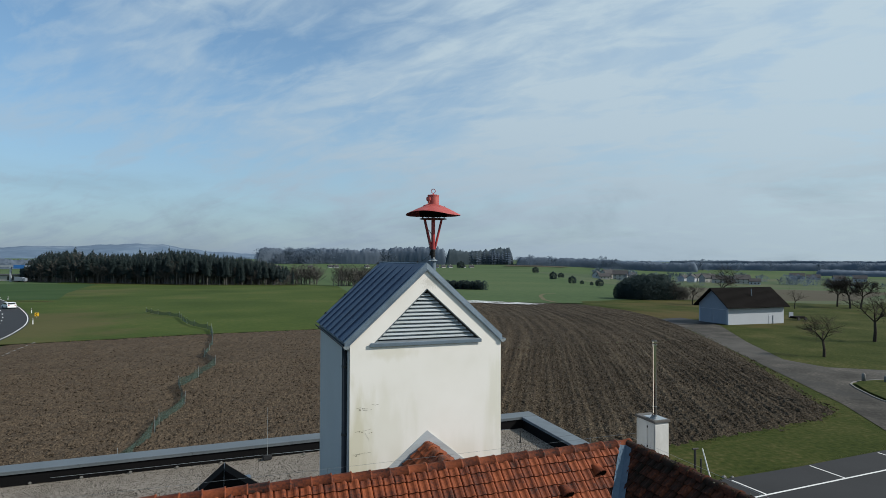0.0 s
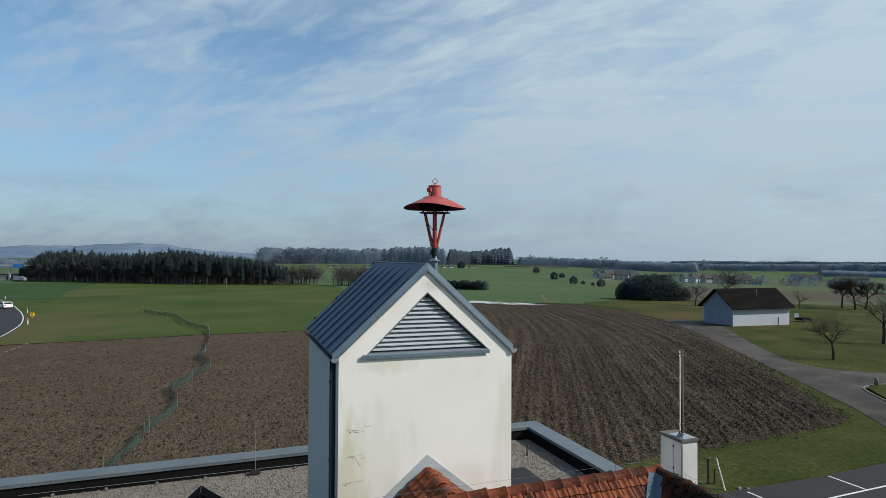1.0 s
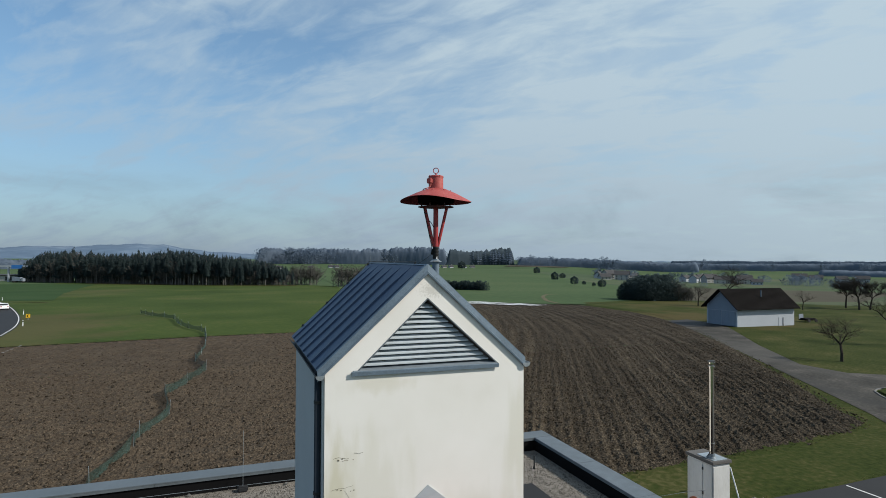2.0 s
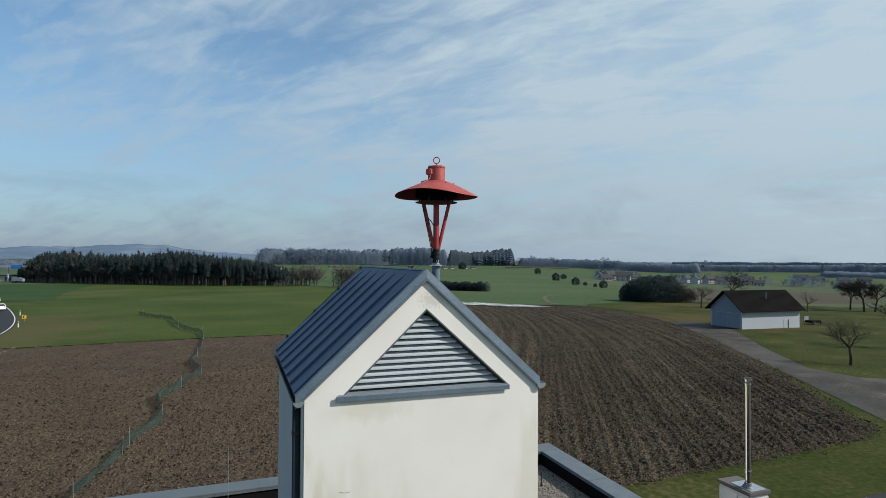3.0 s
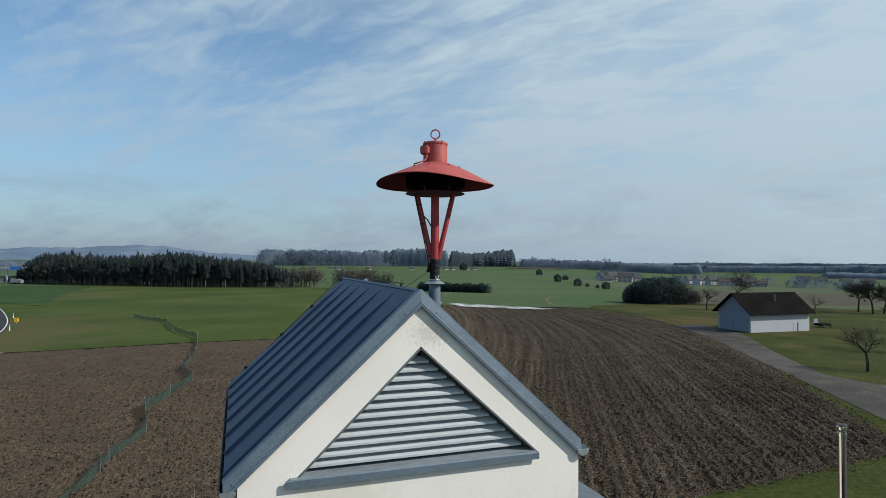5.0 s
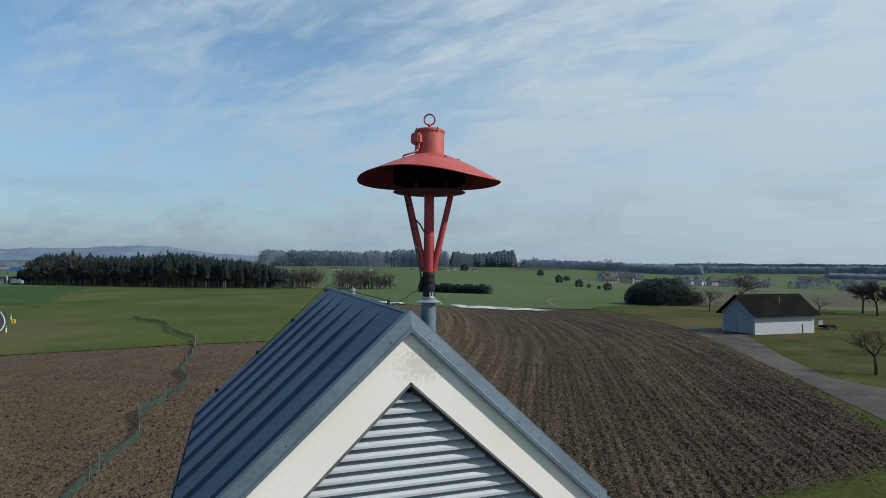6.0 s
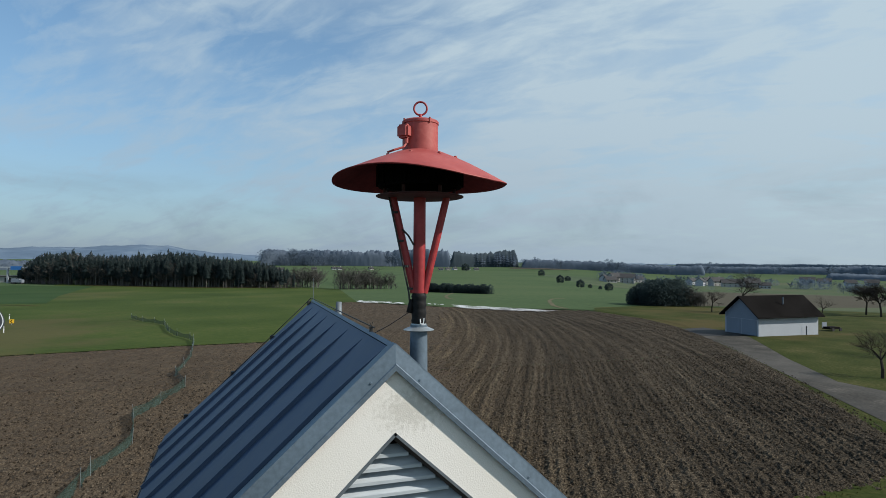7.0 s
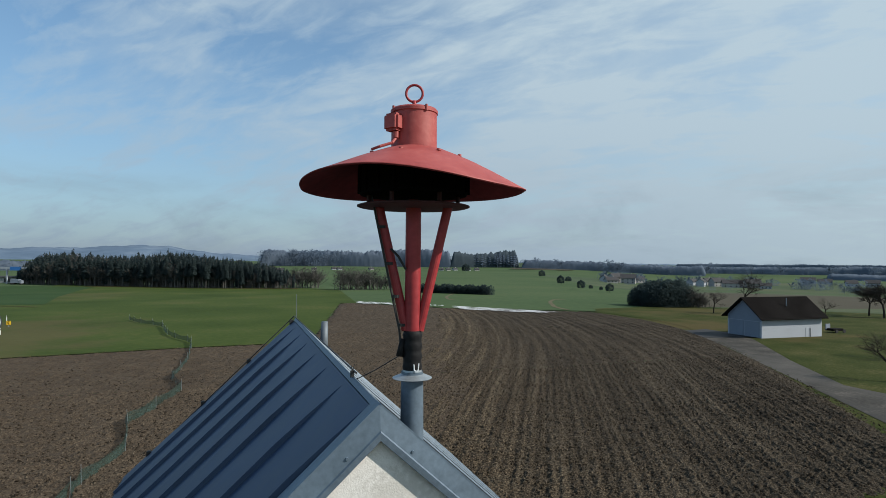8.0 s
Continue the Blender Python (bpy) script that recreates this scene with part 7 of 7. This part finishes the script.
# marker stakes at the edge of the car park
st = thing("leaning_stake", "leaning white stake at the car park edge", "stake")
settle(st, 22.4, 23.1)
bm = bmesh.new()
rod(bm, (22.42, 22.95, 0.0), (22.14, 23.3, 1.75), 0.035, 0.03, 8)
part("pole", bm, "car_white", st)
pump = thing("standpipe", "dark standpipe post with a small tap arm", "standpipe")
settle(pump, 22.2, 23.9)
bm = bmesh.new()
rod(bm, (22.2, 23.9, 0.0), (22.2, 23.9, 1.55), 0.06, 0.06, 10)
rod(bm, (22.05, 23.9, 1.52), (22.4, 23.9, 1.52), 0.05, 0.05, 8)
part("post", bm, "cable", pump)
bm = bmesh.new()
rod(bm, (22.5, 23.8, 0.0), (22.5, 23.8, 1.0), 0.045, 0.045, 8)
part("side_post", bm, "cable", pump)
for x, y, s in ((23.2, 22.9, 0.14), (23.6, 22.75, 0.11)):
    stone = thing("edge_stone", "small pale stone at the asphalt edge", "stone", "edge stones")
    settle(stone, 23.3, 22.8)
    bm = bmesh.new()
    bmesh.ops.create_icosphere(bm, subdivisions=1, radius=s, matrix=Matrix.Translation((x, y, 0.25)))
    part("stone", bm, "kerb", stone)

# ---- village ----


def cottage(at, turn, wide, deep, high, wall, roof, label):
    """A far house: walls, two roof slopes, windows and a chimney."""
    h = thing("village_house", label, "house", "village houses", (at[0], at[1], float(land(*at)) - 0.3))
    h.rotation_euler = (0, 0, turn)
    bm = bmesh.new()
    prism(bm, [(-wide / 2, -deep / 2, 0), (-wide / 2, deep / 2, 0), (-wide / 2, deep / 2, high), (-wide / 2, 0, high + deep * 0.36), (-wide / 2, -deep / 2, high)], (wide, 0, 0))
    part("wall", bm, wall, h)
    for s in (-1, 1):
        bm = bmesh.new()
        prism(bm, [(-wide / 2 - 0.6, 0, high + deep * 0.38), (wide / 2 + 0.6, 0, high + deep * 0.38), (wide / 2 + 0.6, s * (deep / 2 + 0.7), high - 0.35), (-wide / 2 - 0.6, s * (deep / 2 + 0.7), high - 0.35)], (0, 0, 0.25))
        part("roof_slope", bm, roof, h)
    for k in range(3):
        for z in ([1.0] if high < 4 else [1.0, 3.7]):
            bm = bmesh.new()
            x = -wide / 2 + wide * (k + 0.5) / 3
            box(bm, x - 0.55, x + 0.55, -deep / 2 - 0.05, -deep / 2 - 0.004, z, z + 1.3)
            part("window", bm, "glass_dark", h)
    bm = bmesh.new()
    box(bm, wide * 0.2, wide * 0.2 + 0.7, 0.4, 1.1, high + deep * 0.2, high + deep * 0.38 + 1.2)
    part("chimney", bm, "house_cream", h)
    return h


CREAM, WHITE = "cream village house with a dark pitched roof", "white rendered village house with a dark roof"
for u, d, turn, wide, deep, high, wall, label in (
        (0.313, 640, -0.35, 12, 9, 5.5, "house_cream", CREAM), (0.292, 650, 0.5, 13, 9, 5.0, "house_cream", CREAM), (0.272, 630, 1.1, 7, 7, 3.4, "white_wall", WHITE), (0.283, 610, 0.1, 9, 7, 2.8, "house_cream", CREAM), (0.33, 690, 0.3, 10, 8, 3.6, "house_cream", CREAM),
        (0.440, 690, 0.9, 8, 7, 5.0, "white_wall", WHITE), (0.468, 700, 0.2, 12, 9, 5.0, "house_cream", CREAM), (0.490, 680, -0.3, 13, 8, 4.2, "house_cream", CREAM), (0.512, 690, -0.9, 9, 8, 4.0, "white_wall", WHITE), (0.528, 680, -0.2, 12, 10, 4.5, "house_cream", CREAM), (0.551, 660, -0.4, 8, 6, 3.2, "white_wall", WHITE), (0.452, 730, 0.4, 10, 8, 4.5, "house_cream", CREAM), (0.425, 720, 0.6, 8, 7, 4.0, "white_wall", WHITE),
        (0.626, 880, -0.5, 14, 8, 4.0, "white_wall", WHITE), (0.655, 860, -0.5, 12, 8, 3.0, "house_cream", CREAM), (0.70, 800, -0.4, 9, 8, 3.4, "white_wall", WHITE), (0.737, 820, -0.6, 11, 8, 3.6, "white_wall", WHITE)):
    cottage(polar(u, d), turn - 0.35, wide * 1.2, deep * 1.15, high * 1.1, wall, "house_roof", label)
for k, (u, d) in enumerate(((-0.235, 900), (-0.20, 930), (-0.19, 925), (-0.135, 930), (-0.06, 930), (-0.012, 925), (0.0, 930), (0.012, 940), (0.035, 930), (0.05, 935), (-0.30, 640))):
    cottage(polar(u, d), r.uniform(-0.4, 0.4), 7 if k < 10 else 14, 5, 2.2 if k < 10 else 5, "white_wall" if k % 3 else "house_cream", "house_roof", "far white building at the edge of the woods")

# motorway gantry and depot beyond the wood
gz = float(land(-118, 400))


def beyond(name, label, category, x, y):
    """A far thing that faces the fields."""
    ob = thing(name, label, category)
    ob.location, ob.rotation_euler = (x, y, 0), (0, 0, math.atan2(-0.337, 0.9415))
    return ob


gantry = beyond("sign_gantry", "grey motorway gantry carrying a blue direction board", "sign gantry", -121.7, 411.9)
bm = bmesh.new()
box(bm, -24, 6, 0.4, 1.2, 6.0, 6.9)
box(bm, -6, -5.2, 0.4, 1.2, gz - 1, 6.0)
part("frame", bm, "white_wall", gantry)
bm = bmesh.new()
box(bm, -3.3, 3.3, -0.2, 0.1, 5.0, 7.2, 0.05)
M["blue_board"] = material("blue_board", tones((0.03, 0.16, 0.45), 0.1), 0.5, fine=2, bump=0)
part("board", bm, "blue_board", gantry)
truck = beyond("lorry", "grey-white lorry parked by the depot beyond the wood", "lorry", -117.5, 400.0)
bm = bmesh.new()
box(bm, -2.9, 1.9, -1.1, 1.1, gz + 0.8, gz + 2.9, 0.1)
part("box_body", bm, "grey_paint", truck)
bm = bmesh.new()
box(bm, 2.0, 3.5, -1.1, 1.1, gz + 0.6, gz + 2.5, 0.2)
part("cab", bm, "grey_paint", truck)
for x in (-2.3, -1.3, 2.8):
    bm = bmesh.new()
    rod(bm, (x, -1.3, gz + 0.45), (x, 1.3, gz + 0.45), 0.45, 0.45, 12)
    part("axle_wheels", bm, "tyre", truck)
depot = beyond("depot", "low pale depot hall beyond the wood", "building", -150.0, 436.0)
bm = bmesh.new()
box(bm, -40, 26, 0, 14, gz - 1, gz + 3.2)
part("wall", bm, "house_cream", depot)
bm = bmesh.new()
box(bm, -40.6, 26.6, -0.6, 14.6, gz + 3.203, gz + 3.7)
part("roof", bm, "house_roof", depot)
for k in range(7):
    bm = bmesh.new()
    box(bm, -36 + 9 * k, -32 + 9 * k, -0.06, -0.004, gz + 0.2, gz + 2.6)
    part("gate", bm, "house_roof", depot)
